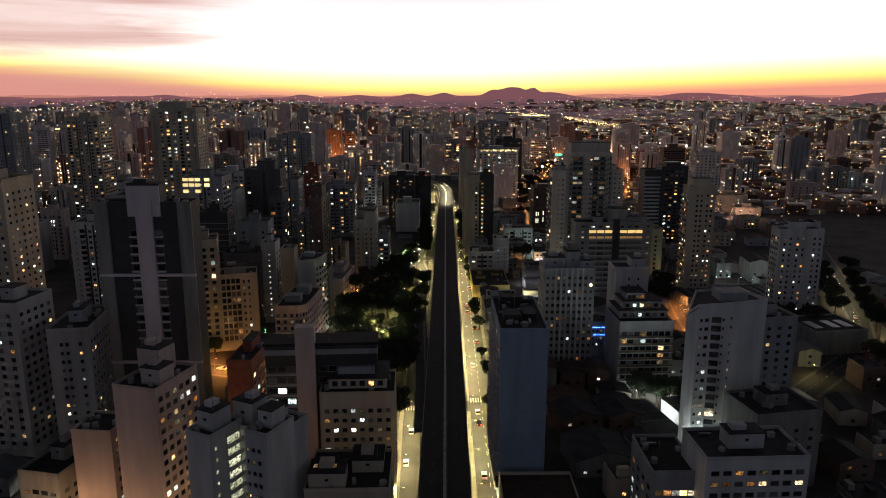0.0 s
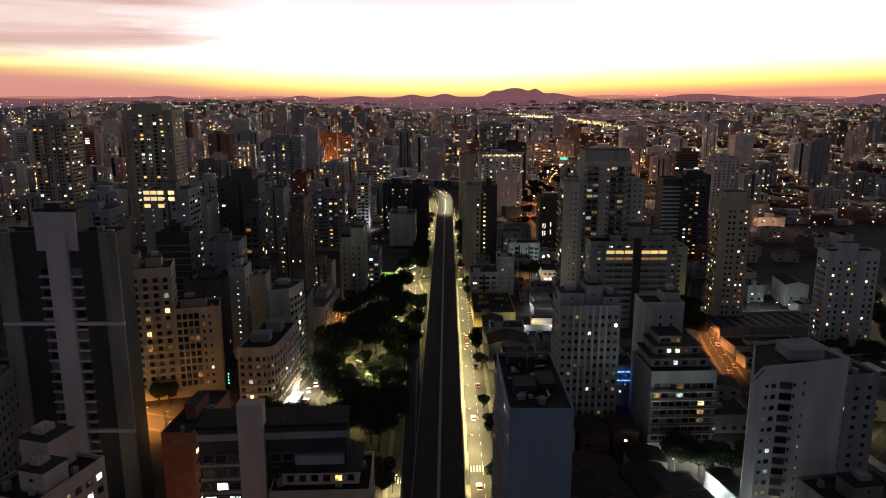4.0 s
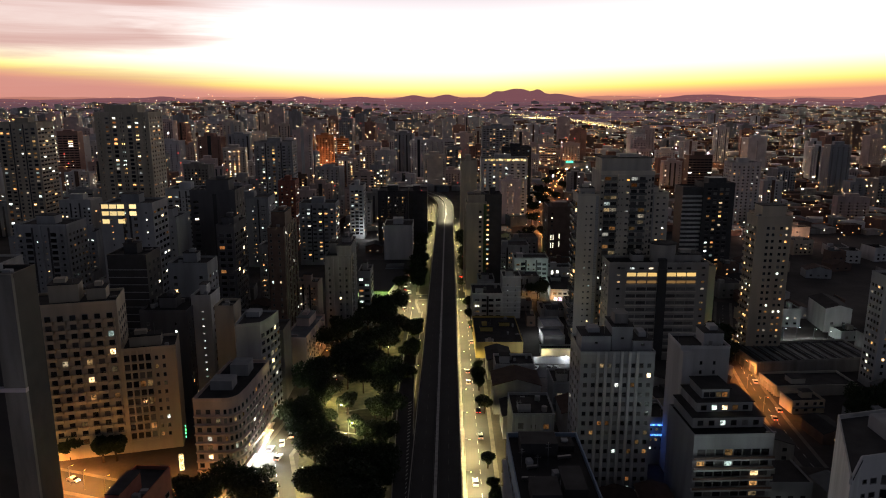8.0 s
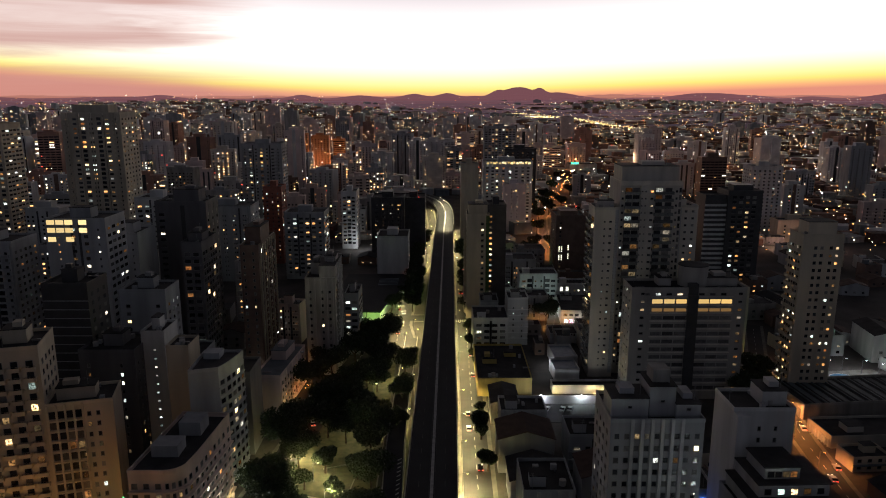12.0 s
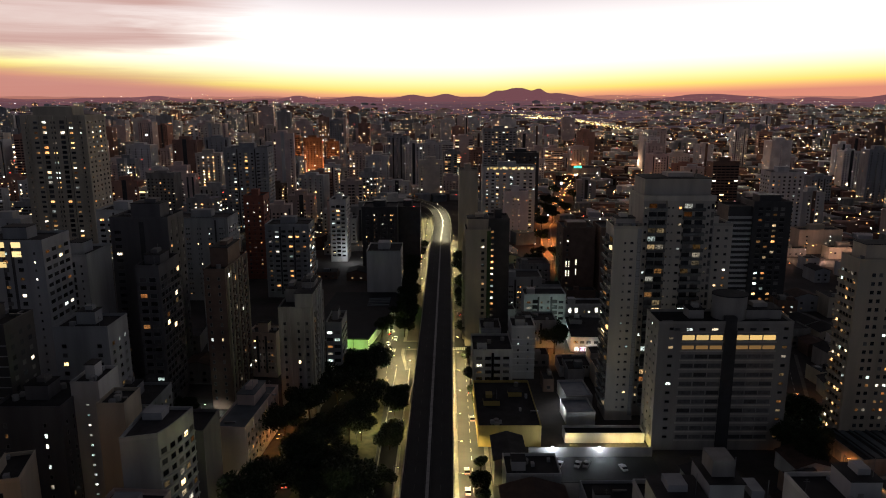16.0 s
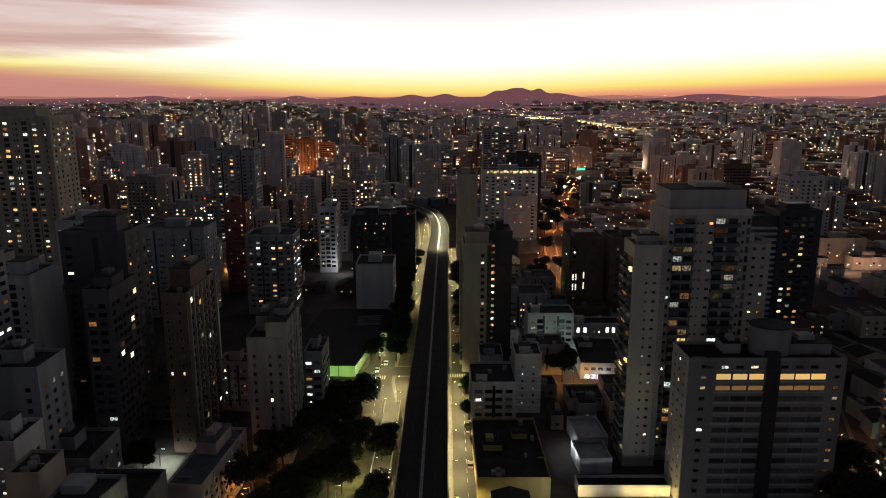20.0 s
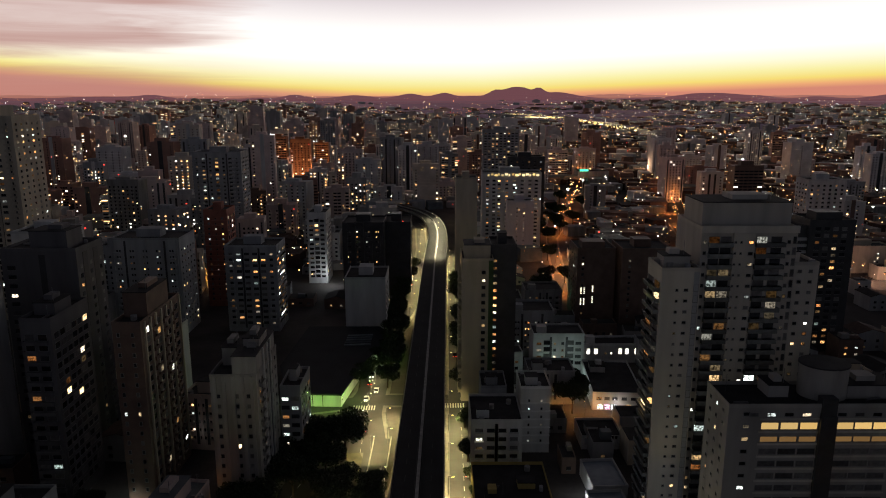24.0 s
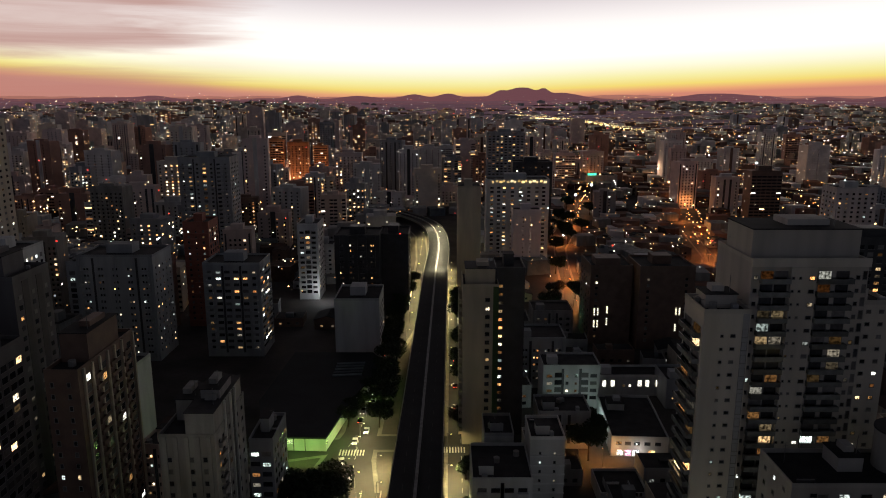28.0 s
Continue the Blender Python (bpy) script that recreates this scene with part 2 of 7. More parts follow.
class Boxes:
    """Gathers boxes and quads into one mesh."""

    def __init__(self):
        self.v, self.f, self.mi, self.mats = [], [], [], []

    def slot(self, material):
        if material not in self.mats:
            self.mats.append(material)
        return self.mats.index(material)

    def box(self, x0, x1, y0, y1, z0, z1, material, turn=0.0, pivot=(0, 0), skip=""):
        i, k = len(self.v), self.slot(material)
        c, s = math.cos(turn), math.sin(turn)
        for z in (z0, z1):
            for x, y in ((x0, y0), (x1, y0), (x1, y1), (x0, y1)):
                dx, dy = x - pivot[0], y - pivot[1]
                self.v.append((pivot[0] + c * dx - s * dy, pivot[1] + s * dx + c * dy, z))
        faces = {"b": (3, 2, 1, 0), "t": (4, 5, 6, 7), "s": (0, 1, 5, 4), "e": (1, 2, 6, 5), "n": (2, 3, 7, 6), "w": (3, 0, 4, 7)}
        for key, q in faces.items():
            if key not in skip:
                self.f.append(tuple(i + j for j in q))
                self.mi.append(k)
        return self

    def quad(self, pts, material):
        i, k = len(self.v), self.slot(material)
        self.v.extend(pts)
        self.f.append(tuple(range(i, i + len(pts))))
        self.mi.append(k)
        return self

    def mesh(self, name):
        me = bpy.data.meshes.new(name)
        me.from_pydata(self.v, [], self.f)
        for m in self.mats:
            me.materials.append(m)
        if len(self.mats) > 1:
            me.polygons.foreach_set("material_index", self.mi)
        me.update()
        return me


def put(name, data, parent=None, m=None, label="", category="", group="", kind=""):
    ob = new(name, data)
    if parent is not None:
        ob.parent = parent
    if m is not None:
        ob.matrix_basis = m
    return tagged(ob, label, category, group, kind)


def prism(profile, z0, z1, material, side=None):
    """An upright solid on a counter-clockwise plan."""
    b = Boxes()
    n = len(profile)
    b.quad([(x, y, z1) for x, y in profile], material)
    for i in range(n):
        (xa, ya), (xb, yb) = profile[i], profile[(i + 1) % n]
        b.quad([(xa, ya, z0), (xb, yb, z0), (xb, yb, z1), (xa, ya, z1)], side or material)
    return b


WINDOWS = {}


def window_mesh(w, h, pane, ac=False):
    """One connected piece: sill and frame proud of the wall, pane set back in it."""
    key = (round(w, 1), round(h, 1), pane.name, ac)
    if key not in WINDOWS:
        f, d, p = 0.08, 0.09, 0.02
        e = w / 2
        rings = [[(-e - 0.05, 0, -0.1), (e + 0.05, 0, -0.1), (e, 0, h), (-e, 0, h)],
                 [(-e - 0.05, -d, -0.1), (e + 0.05, -d, -0.1), (e, -d, h), (-e, -d, h)],
                 [(-e + f, -d, f), (e - f, -d, f), (e - f, -d, h - f), (-e + f, -d, h - f)],
                 [(-e + f, -p, f), (e - f, -p, f), (e - f, -p, h - f), (-e + f, -p, h - f)]]
        me = bpy.data.meshes.new("window")
        fs = [(4 * k + i, 4 * k + (i + 1) % 4, 4 * k + 4 + (i + 1) % 4, 4 * k + 4 + i) for k in range(3) for i in range(4)]
        me.from_pydata([q for r_ in rings for q in r_], [], fs + [(12, 13, 14, 15)])
        me.materials.append(alu)
        me.materials.append(pane)
        me.polygons[12].material_index = 1
        me.update()
        WINDOWS[key] = me
    return WINDOWS[key]


def pane_pick(rng, share):
    r = rng.random()
    if r < share * 0.45:
        return win_warm
    if r < share * 0.72:
        return win_cool
    if r < share * 1.3:
        return win_dim
    return (glass, glass, glass, glass_pale, blind)[int(r * 9973) % 5]


def pale_pick(rng, share):
    """As pane_pick, for deep loggias behind reflecting glass and curtains."""
    pane = pane_pick(rng, share)
    return rng.choice([glass_pale, blind, glass_pale]) if pane is glass else pane


FACE = {"front": 0.0, "right": 90.0, "left": -90.0}


def on_face(face, w, d, u, z, out=0.0):
    """Local pose on a face: u along it as seen from outside."""
    if face == "front":
        return pose(u, -out, z, 0, 0, 0)
    if face == "right":
        return pose(w + out, u, z, 0, 0, 90)
    return pose(-out, d - u, z, 0, 0, -90)


JOIN = [False]


def windows(parent, size, face, us, zs, ww, wh, rng, share=0.09, ac=0.0, name="window", skip=None, sizes=None, merge=False, soft_glass=False):
    w, d = size
    if JOIN[0]:
        parts = {}
        bay = {u: rng.choice([0.3, 0.7, 1.0, 2.2]) for u in us}
        for z in zs:
            for u in us:
                pane = pane_pick(rng, share * bay[u])
                nm = "window" if merge or pane.name not in JOINED else "lit_window"
                lw, lh = (0.78, 0.72) if pane.name in JOINED else (1.0, 1.0)
                q = parts.setdefault(nm, Boxes())
                pane = JOINED.get(pane.name, pane)
                ww, wh = sizes[u] if sizes else (ww, wh)
                u_ = u if face != "left" else d - u
                if face == "front":
                    q.box(u_ - ww * lw / 2, u_ + ww * lw / 2, -0.08, 0, z, z + wh * lh, pane, skip="n")
                    q.box(u_ - ww / 2 - 0.1, u_ + ww / 2 + 0.1, -0.16, 0, z - 0.12, z, alu, skip="n")
                else:
                    xx = w if face == "right" else 0
                    q.box(xx - 0.08, xx + 0.08, u_ - ww * lw / 2, u_ + ww * lw / 2, z, z + wh * lh, pane)
        for nm, q in parts.items():
            put(nm, q.mesh(nm), parent, kind="stuff")
        return
    for z in zs:
        for u in us:
            if skip and skip(u, z):
                continue
            put(name, window_mesh(ww, wh, (pale_pick if soft_glass else pane_pick)(rng, share), rng.random() < ac), parent, on_face(face, w, d, u, z))


BALC = {}


def balcony_mesh(w, depth, material, solid=True):
    """An open tray: floor slab and parapet in one piece."""
    key = (round(w, 1), round(depth, 1), material.name, solid)
    if key not in BALC:
        e, t, top = w / 2, 0.12 if solid else 0.05, 1.0
        rings = [[(-e, -depth, -0.16), (e, -depth, -0.16), (e, 0, -0.16), (-e, 0, -0.16)],
                 [(-e, -depth, top), (e, -depth, top), (e, 0, top), (-e, 0, top)],
                 [(-e + t, -depth + t, top), (e - t, -depth + t, top), (e - t, -0.02, top), (-e + t, -0.02, top)],
                 [(-e + t, -depth + t, 0.02), (e - t, -depth + t, 0.02), (e - t, -0.02, 0.02), (-e + t, -0.02, 0.02)]]
        me = bpy.data.meshes.new("balcony")
        fs = [(4 * k + i, 4 * k + (i + 1) % 4, 4 * k + 4 + (i + 1) % 4, 4 * k + 4 + i) for k in range(3) for i in range(4)]
        me.from_pydata([q for r_ in rings for q in r_], [], fs + [(12, 13, 14, 15), (3, 2, 1, 0)])
        me.materials.append(material)
        me.update()
        BALC[key] = me
    return BALC[key]


def balconies(parent, size, face, us, zs, bw, depth, material, solid=True):
    for z in zs:
        for u in us:
            put("balcony", balcony_mesh(bw, depth, material, solid), parent, on_face(face, size[0], size[1], u, z))


def spread(lo, hi, n):
    return [lo + (hi - lo) * (i + 0.5) / n for i in range(n)]


def floors(h, fh=3.0, z0=4.0, top=1.2):
    return [z0 + i * fh for i in range(max(1, int((h - z0 - top) / fh)))]


TAKEN = []


def block(label, x, y, w, d, h, material, rot=0.0, roof=None, houses=(), parapet=0.9, category="apartment building", name="apartment_building", z=0.0, group=""):
    """A building: Empty at its front left foot, with wall, parapet, roof and roof houses. x to the right, y away from the camera."""
    root = put(name, None, m=pose(x, y, z, 0, 0, rot), label=label, category=category, group=group)
    root.empty_display_size = 1.0
    b = Boxes()
    b.box(0, w, 0, d, 0, h, material, skip="bt")
    put("wall", b.mesh("wall"), root)
    t = 0.22
    b = Boxes()
    b.box(-0.05, w + 0.05, -0.05, t, h - parapet, h + 0.05, material)
    b.box(-0.05, w + 0.05, d - t, d + 0.05, h - parapet, h + 0.05, material)
    b.box(-0.05, t, t, d - t, h - parapet, h + 0.05, material, skip="ns")
    b.box(w - t, w + 0.05, t, d - t, h - parapet, h + 0.05, material, skip="ns")
    put("parapet", b.mesh("parapet"), root)
    b = Boxes()
    b.box(t, w - t, t, d - t, h - parapet - 0.3, h - parapet + 0.02, roof or roof_dark)
    put("roof", b.mesh("roof"), root)
    for hx, hy, hw, hd, hh in houses:
        hb = Boxes()
        hb.box(hx, hx + hw, hy, hy + hd, h - parapet, h + hh, material, skip="b")
        put("roof_cap", Boxes().box(hx - 0.2, hx + hw + 0.2, hy - 0.2, hy + hd + 0.2, h + hh + 0.004, h + hh + 0.25, roof or roof_dark).mesh("roof_cap"), root) if y < 520 else None
        ob = put("roof_house", hb.mesh("roof_house"), root)
        if hw > 4 and hd > 4 and y < 520 and abs(x) < 130:
            k_ = (int(hx * 10 + hw * 7) % 3) * 0.12
            put("lift_head", Boxes().box(hx + hw * (0.15 + k_), hx + hw * (0.55 + k_), hy + hd * 0.3, hy + hd * 0.8, h + hh + 0.25, h + hh + 1.6, material, skip="b").mesh("lift_head"), ob)
            put("mast", Boxes().box(hx + hw * 0.8, hx + hw * 0.8 + 0.1, hy + hd * 0.2, hy + hd * 0.2 + 0.1, h + hh, h + hh + 4.2, metal).mesh("mast"), ob)
        if hw > 3 and y < 300:
            put("vent", window_mesh(1.0, 0.7, glass), ob, pose(hx + hw * 0.5, hy, h + hh * 0.4))
    if y < 515 and -135 < x < 150 and h > 12:
        clutter(root, w, d, h - parapet, int(x * 7 + y * 13), 6 if y < 330 else 4)
    c, s = math.cos(radians(rot)), math.sin(radians(rot))
    cx, cy = x + c * w / 2 - s * d / 2, y + s * w / 2 + c * d / 2
    TAKEN.append((cx, cy, 0.5 * math.hypot(w, d)))
    return root


def bands(parent, size, zs, material, face="front", thick=0.25, out=0.12, name="floor_band", u0=0.0, u1=None):
    w, d = size
    ln = (w if face == "front" else d) if u1 is None else u1 - u0
    b = Boxes()
    b.box(0, ln, -out, 0, -thick, 0, material, skip="n")
    me = b.mesh(name)
    for z in zs:
        put(name, me, parent, on_face(face, w, d, u0, z))


def fins(parent, size, us, z0, z1, material, face="front", wide=0.6, out=0.35, name="pilaster"):
    b = Boxes()
    b.box(-wide / 2, wide / 2, -out, 0, 0, z1 - z0, material, skip="nb")
    me = b.mesh(name)
    for u in us:
        put(name, me, parent, on_face(face, size[0], size[1], u, z0))


def clutter(parent, w, d, z, seed, n=5):
    """Tanks, vents, aerials and cabinets on a flat roof."""
    r = random.Random(seed)
    for k in range(n):
        x, y = r.uniform(0.8, w - 1.6), r.uniform(0.8, d - 1.6)
        kind = r.choice(["aerial", "cabinet", "tank", "duct", "cabinet"])
        b = Boxes()
        if kind == "aerial":
            hh = r.uniform(2.5, 5.5)
            b.box(-0.04, 0.04, -0.04, 0.04, 0, hh, metal)
            b.box(-0.6, 0.6, -0.02, 0.02, hh * 0.8, hh * 0.8 + 0.05, metal)
            b.box(-0.4, 0.4, -0.02, 0.02, hh * 0.92, hh * 0.92 + 0.05, metal)
        elif kind == "tank":
            ring = [(0.9 * math.cos(6.283 * i / 12), 0.9 * math.sin(6.283 * i / 12)) for i in range(12)]
            b = prism(ring, 0, 1.5, conc)
        elif kind == "duct":
            b.box(0, r.uniform(2, 4), 0, 0.5, 0.2, 0.7, metal)
            b.box(0.1, 0.3, 0.1, 0.4, 0, 0.2, metal)
        else:
            b.box(0, r.uniform(0.8, 1.8), 0, r.uniform(0.8, 1.6), 0, r.uniform(0.8, 1.6), grey_wall)
        put(kind, b.mesh(kind), parent, pose(x, y, z, 0, 0, r.choice([0, 0, 90, 12])))

# ---- ground, roads, viaduct ----


def rise(x, y):
    """Ground height: flat round the viaduct, climbing far ahead."""
    f = max(0.0, (y - 900.0) / 3900.0)
    return 60.0 * f ** 1.2 + (14.0 * f * math.sin(x / 420.0 + y / 900.0) if f > 0 else 0.0)


gb = Boxes()
xs = [-4600 + 9200 * i / 92 for i in range(93)]
ys = [-1200 + 100 * j for j in range(61)]
for j in range(60):
    for i in range(92):
        gb.quad([(xs[i], ys[j], rise(xs[i], ys[j]) - 0.05), (xs[i + 1], ys[j], rise(xs[i + 1], ys[j]) - 0.05),
                 (xs[i + 1], ys[j + 1], rise(xs[i + 1], ys[j + 1]) - 0.05), (xs[i], ys[j + 1], rise(xs[i], ys[j + 1]) - 0.05)], earth)
put("ground", gb.mesh("ground"), label="dark city ground between the blocks", kind="structure")


def deck_x(y):
    return 2.0 + (y - 183.0) * 0.0118


def strip(name, pts, half, z, thick, material, label, rail=None):
    """A road strip along a line of (x, y[, z]) points."""
    b = Boxes()
    L, R = [], []
    for i, p in enumerate(pts):
        a, c = pts[max(i - 1, 0)], pts[min(i + 1, len(pts) - 1)]
        dx, dy = c[0] - a[0], c[1] - a[1]
        k = half / math.hypot(dx, dy)
        zz = p[2] if len(p) > 2 else z
        L.append((p[0] - dy * k, p[1] + dx * k, zz))
        R.append((p[0] + dy * k, p[1] - dx * k, zz))
    lo = lambda q: (q[0], q[1], q[2] - thick)
    for i in range(len(pts) - 1):
        b.quad([R[i], R[i + 1], L[i + 1], L[i]], material)
        if thick > 0.01:
            b.quad([L[i], L[i + 1], lo(L[i + 1]), lo(L[i])], conc)
            b.quad([R[i + 1], R[i], lo(R[i]), lo(R[i + 1])], conc)
            b.quad([lo(L[i]), lo(L[i + 1]), lo(R[i + 1]), lo(R[i])], conc)
    ob = put(name, b.mesh(name), label=label, kind="structure")
    return ob, L, R


def rail_along(name, line, width, height, material, parent, label=""):
    b = Boxes()
    for i in range(len(line) - 1):
        (xa, ya, za), (xb, yb, zb) = line[i], line[i + 1]
        dx, dy = xb - xa, yb - ya
        k = width / 2 / math.hypot(dx, dy)
        nx, ny = -dy * k, dx * k
        A = [(xa - nx, ya - ny), (xa + nx, ya + ny), (xb + nx, yb + ny), (xb - nx, yb - ny)]
        zs_ = [za, za, zb, zb]
        b.quad([(p[0], p[1], q + height) for p, q in zip(A[::-1], zs_[::-1])], material)
        b.quad([(*A[0], za), (*A[0], za + height), (*A[3], zb + height), (*A[3], zb)], material)
        b.quad([(*A[2], zb), (*A[2], zb + height), (*A[1], za + height), (*A[1], za)], material)
        if i == 0:
            b.quad([(*A[0], za), (*A[1], za), (*A[1], za + height), (*A[0], za + height)], material)
    return put(name, b.mesh(name), parent, label=label)


DECK = [(deck_x(y), y) for y in range(-160, 741, 20)] + [(9.6, 770), (10.2, 800), (9.6, 830), (8.2, 856), (5.2, 882), (0, 906), (-8, 928), (-20, 950), (-34, 970), (-52, 990)]
viaduct, VL, VR = strip("viaduct", DECK, 7.9, 7.0, 1.3, deck_top, "elevated concrete road with dark asphalt deck")
rail_along("parapet_wall", [(x + 0.2, y, z) for x, y, z in VL], 0.3, 0.85, conc, viaduct)
rail_along("parapet_wall", [(x - 0.2, y, z) for x, y, z in VR], 0.3, 0.85, conc, viaduct)
MID = [(x, y, 7.0) for x, y in DECK]
rail_along("median_barrier", MID, 0.95, 0.85, mat("pale_concrete", (0.52, 0.51, 0.49), 0.8, vary=0.4, scale=0.5), viaduct, "pale concrete median barrier")
# lane lines, joints and gap plates on the deck
for side_ in (-1, 1):
    lb = Boxes()
    for i in range(0, len(DECK) - 1):
        for j in range(2):
            y0 = j / 2.0
            p, q = Vector(DECK[i]), Vector(DECK[i + 1])
            a = p.lerp(q, y0)
            c = p.lerp(q, y0 + 0.16)
            nrm = Vector((-(q - p).y, (q - p).x)).normalized()
            o = -nrm * side_ * 3.9
            lb.quad([(a.x + o.x - nrm.x * 0.07, a.y + o.y - nrm.y * 0.07, 7.012), (c.x + o.x - nrm.x * 0.07, c.y + o.y - nrm.y * 0.07, 7.012),
                     (c.x + o.x + nrm.x * 0.07, c.y + o.y + nrm.y * 0.07, 7.012), (a.x + o.x + nrm.x * 0.07, a.y + o.y + nrm.y * 0.07, 7.012)][::-1], deck_paint)
    put("lane_marking", lb.mesh("lane_marking"), viaduct)
    for off in (0.85, 7.2):
        eb = Boxes()
        for i in range(len(DECK) - 1):
            p, q = Vector(DECK[i]), Vector(DECK[i + 1])
            nrm = Vector((-(q - p).y, (q - p).x)).normalized()
            o = -nrm * side_ * off
            eb.quad([(p.x + o.x + nrm.x * 0.06, p.y + o.y, 7.012), (p.x + o.x - nrm.x * 0.06, p.y + o.y, 7.012),
                     (q.x + o.x - nrm.x * 0.06, q.y + o.y, 7.012), (q.x + o.x + nrm.x * 0.06, q.y + o.y, 7.012)], deck_paint)
        put("edge_line", eb.mesh("edge_line"), viaduct)
cb = Boxes()
cb.box(-1.1, 1.1, -0.8, 0.8, 0, 4.6, conc)
cb.box(-5.5, 5.5, -1.0, 1.0, 4.6, 5.7, conc)
pier = cb.mesh("pier")
for k in range(26):
    y = -120 + 33 * k
    put("pier", pier, viaduct, pose(deck_x(y + 16), y + 16, 0))

# access ramp beside the deck, running down to the street
RAMP = [(-5.2, 225, 6.99), (-5.7, 255, 6.99), (-6.5, 285, 6.99), (-7.6, 320, 6.2), (-9.0, 360, 4.6), (-9.2, 400, 2.9), (-8.8, 440, 1.2), (-8.6, 470, 0.15), (-8.6, 480, 0.03)]
ramp_road, RL, RR = strip("ramp", RAMP, 3.0, 0, 0.9, asphalt, "asphalt exit ramp with concrete walls")
rail_along("ramp_wall", RL[1:], 0.3, 0.8, conc, ramp_road)
rail_along("ramp_wall", RR[3:], 0.3, 0.8, conc, ramp_road)
hb = Boxes()
for k in range(34):
    y = 262 + 2.6 * k
    t_ = k / 33
    wd = 0.15 + 1.1 * t_
    x = -4.9 - 1.3 * t_
    z = 7.03 if y < 285 else 7.0 - (y - 285) * 0.0228 + 0.04
    hb.quad([(x - wd, y, z), (x, y + 1.1, z), (x, y + 1.7, z), (x - wd, y + 0.6, z)][::-1], paint)
put("hatching", hb.mesh("hatching"), ramp_road, label="faded white chevron road paint")

# streets at ground level
STREETS = [
    ("street", [(16.6 + 0.010 * (y - 200), y) for y in range(0, 781, 20)], 4.5, "wet-looking asphalt side street under street lamps"),
    ("street", [(-8.0, 0), (-8.5, 200), (-9.5, 240), (-11, 480), (-14, 500), (-12.5, 590), (-4.5, 640), (-3.2, 700), (-2, 790), (-6, 880), (-20, 940)], 3.4, "lamp-lit asphalt street along the viaduct"),
    ("street", [(-15.5, 470), (-17, 540), (-13, 620), (-9, 690)], 5.5, "busy asphalt street full of cars"),
    ("street", [(-38, 270), (-52, 318), (-47, 350), (-36, 430), (-26, 480), (-17, 520)], 5.0, "asphalt street round the park"),
    ("street", [(-38, 270), (-70, 288), (-120, 304), (-190, 324)], 4.6, "asphalt street lit by orange lamps"),
    ("street", [(-38, 270), (-20, 262), (18, 258)], 4.5, "asphalt cross street under the viaduct"),
    ("street", [(128, 310), (131, 340), (135.5, 372), (141.5, 404), (151, 446), (172, 500)], 3.4, "narrow street under orange lamps"),
    ("street", [(150, 270), (205, 320), (232, 372), (267, 458), (300, 545)], 4.8, "asphalt avenue under street lamps"),
    ("street", [(106, 833), (127, 904), (150, 1000), (177, 1115)], 3.6, "street under orange lamps"),
    ("street", [(84, 652), (92, 710), (99, 780), (106, 833)], 3.6, "street and yard under orange lamps"),
    ("street", [(200, 770), (212, 800), (230, 900), (250, 960), (267, 1000)], 3.6, "street under orange lamps"),
    ("street", [(-68, 120), (-63, 180), (-56, 240), (-50, 280)], 3.2, "side street between the near blocks"),
    ("street", [(-150, 150), (-110, 160), (-68, 172)], 4.5, "side street between the near blocks"),
    ("street", [(-60, 500), (-40, 505), (-14, 512), (20, 512), (60, 516)], 5.0, "asphalt cross street with zebra crossings"),
]
for i, (nm, pts, half, lab) in enumerate(STREETS):
    strip("road", pts, half, 0.04 + 0.004 * i, 0.0, asphalt, lab)
    pv, a, b_ = strip("pavement", pts, half + 1.5, 0.012 + 0.0015 * i, 0.0, paving, "pale stone pavement")
for pts, half in ((STREETS[0][1], 4.5), (STREETS[3][1], 5.0), (STREETS[7][1], 4.8), (STREETS[2][1], 5.5), (STREETS[6][1], 3.4)):
    b = Boxes()
    for i in range(len(pts) - 1):
        p, q = Vector(pts[i]), Vector(pts[i + 1])
        L_ = (q - p).length
        dr = (q - p) / L_
        nr = Vector((-dr.y, dr.x)) * 0.07
        for k in range(int(L_ / 6)):
            a, c = p + dr * (6 * k), p + dr * (6 * k + 2.6)
            b.quad([(*(a - nr), 0.10), (*(c - nr), 0.10), (*(c + nr), 0.10), (*(a + nr), 0.10)], paint)
    put("lane_marking", b.mesh("lane_marking"), label="white dashed lane paint", kind="structure")


def zebra(x, y, length, turn, n=8):
    b = Boxes()
    for k in range(n):
        b.box(k * 1.0, k * 1.0 + 0.5, 0, length, 0, 0.012, paint, skip="b")
    put("zebra_crossing", b.mesh("zebra_crossing"), m=pose(x, y, 0.09, 0, 0, turn), label="white zebra crossing paint on asphalt", kind="structure")


zebra(13, 262, 4, 0, 8)
zebra(-22, 503, 4, 0, 9)
zebra(-12.5, 255, 4, 0, 6)
zebra(13.5, 505, 4, 0, 8)
zebra(-68, 287, 4, 15, 9)
zebra(-60, 300, 4, 105, 8)

# ---- mountains on the skyline ----
PEAKS = [(-3315, 20, 304), (-2936, 8, 304), (-2291, 6, 152), (-1987, 14, 228), (-1760, 16, 106), (-1115, 7, 99), (-887, 24, 95), (-508, 20, 144), (-166, 30, 99), (42, 34, 84), (232, 20, 95), (357, 42, 53), (460, 64, 72),
         (630, 46, 42), (547, 46, 57), (725, 34, 114), (858, 14, 152), (1275, 8, 152), (1579, 24, 152), (1768, 28, 152), (1996, 18, 133), (2375, 14, 152), (2831, 22, 152), (3058, 40, 190), (3514, 30, 228)]


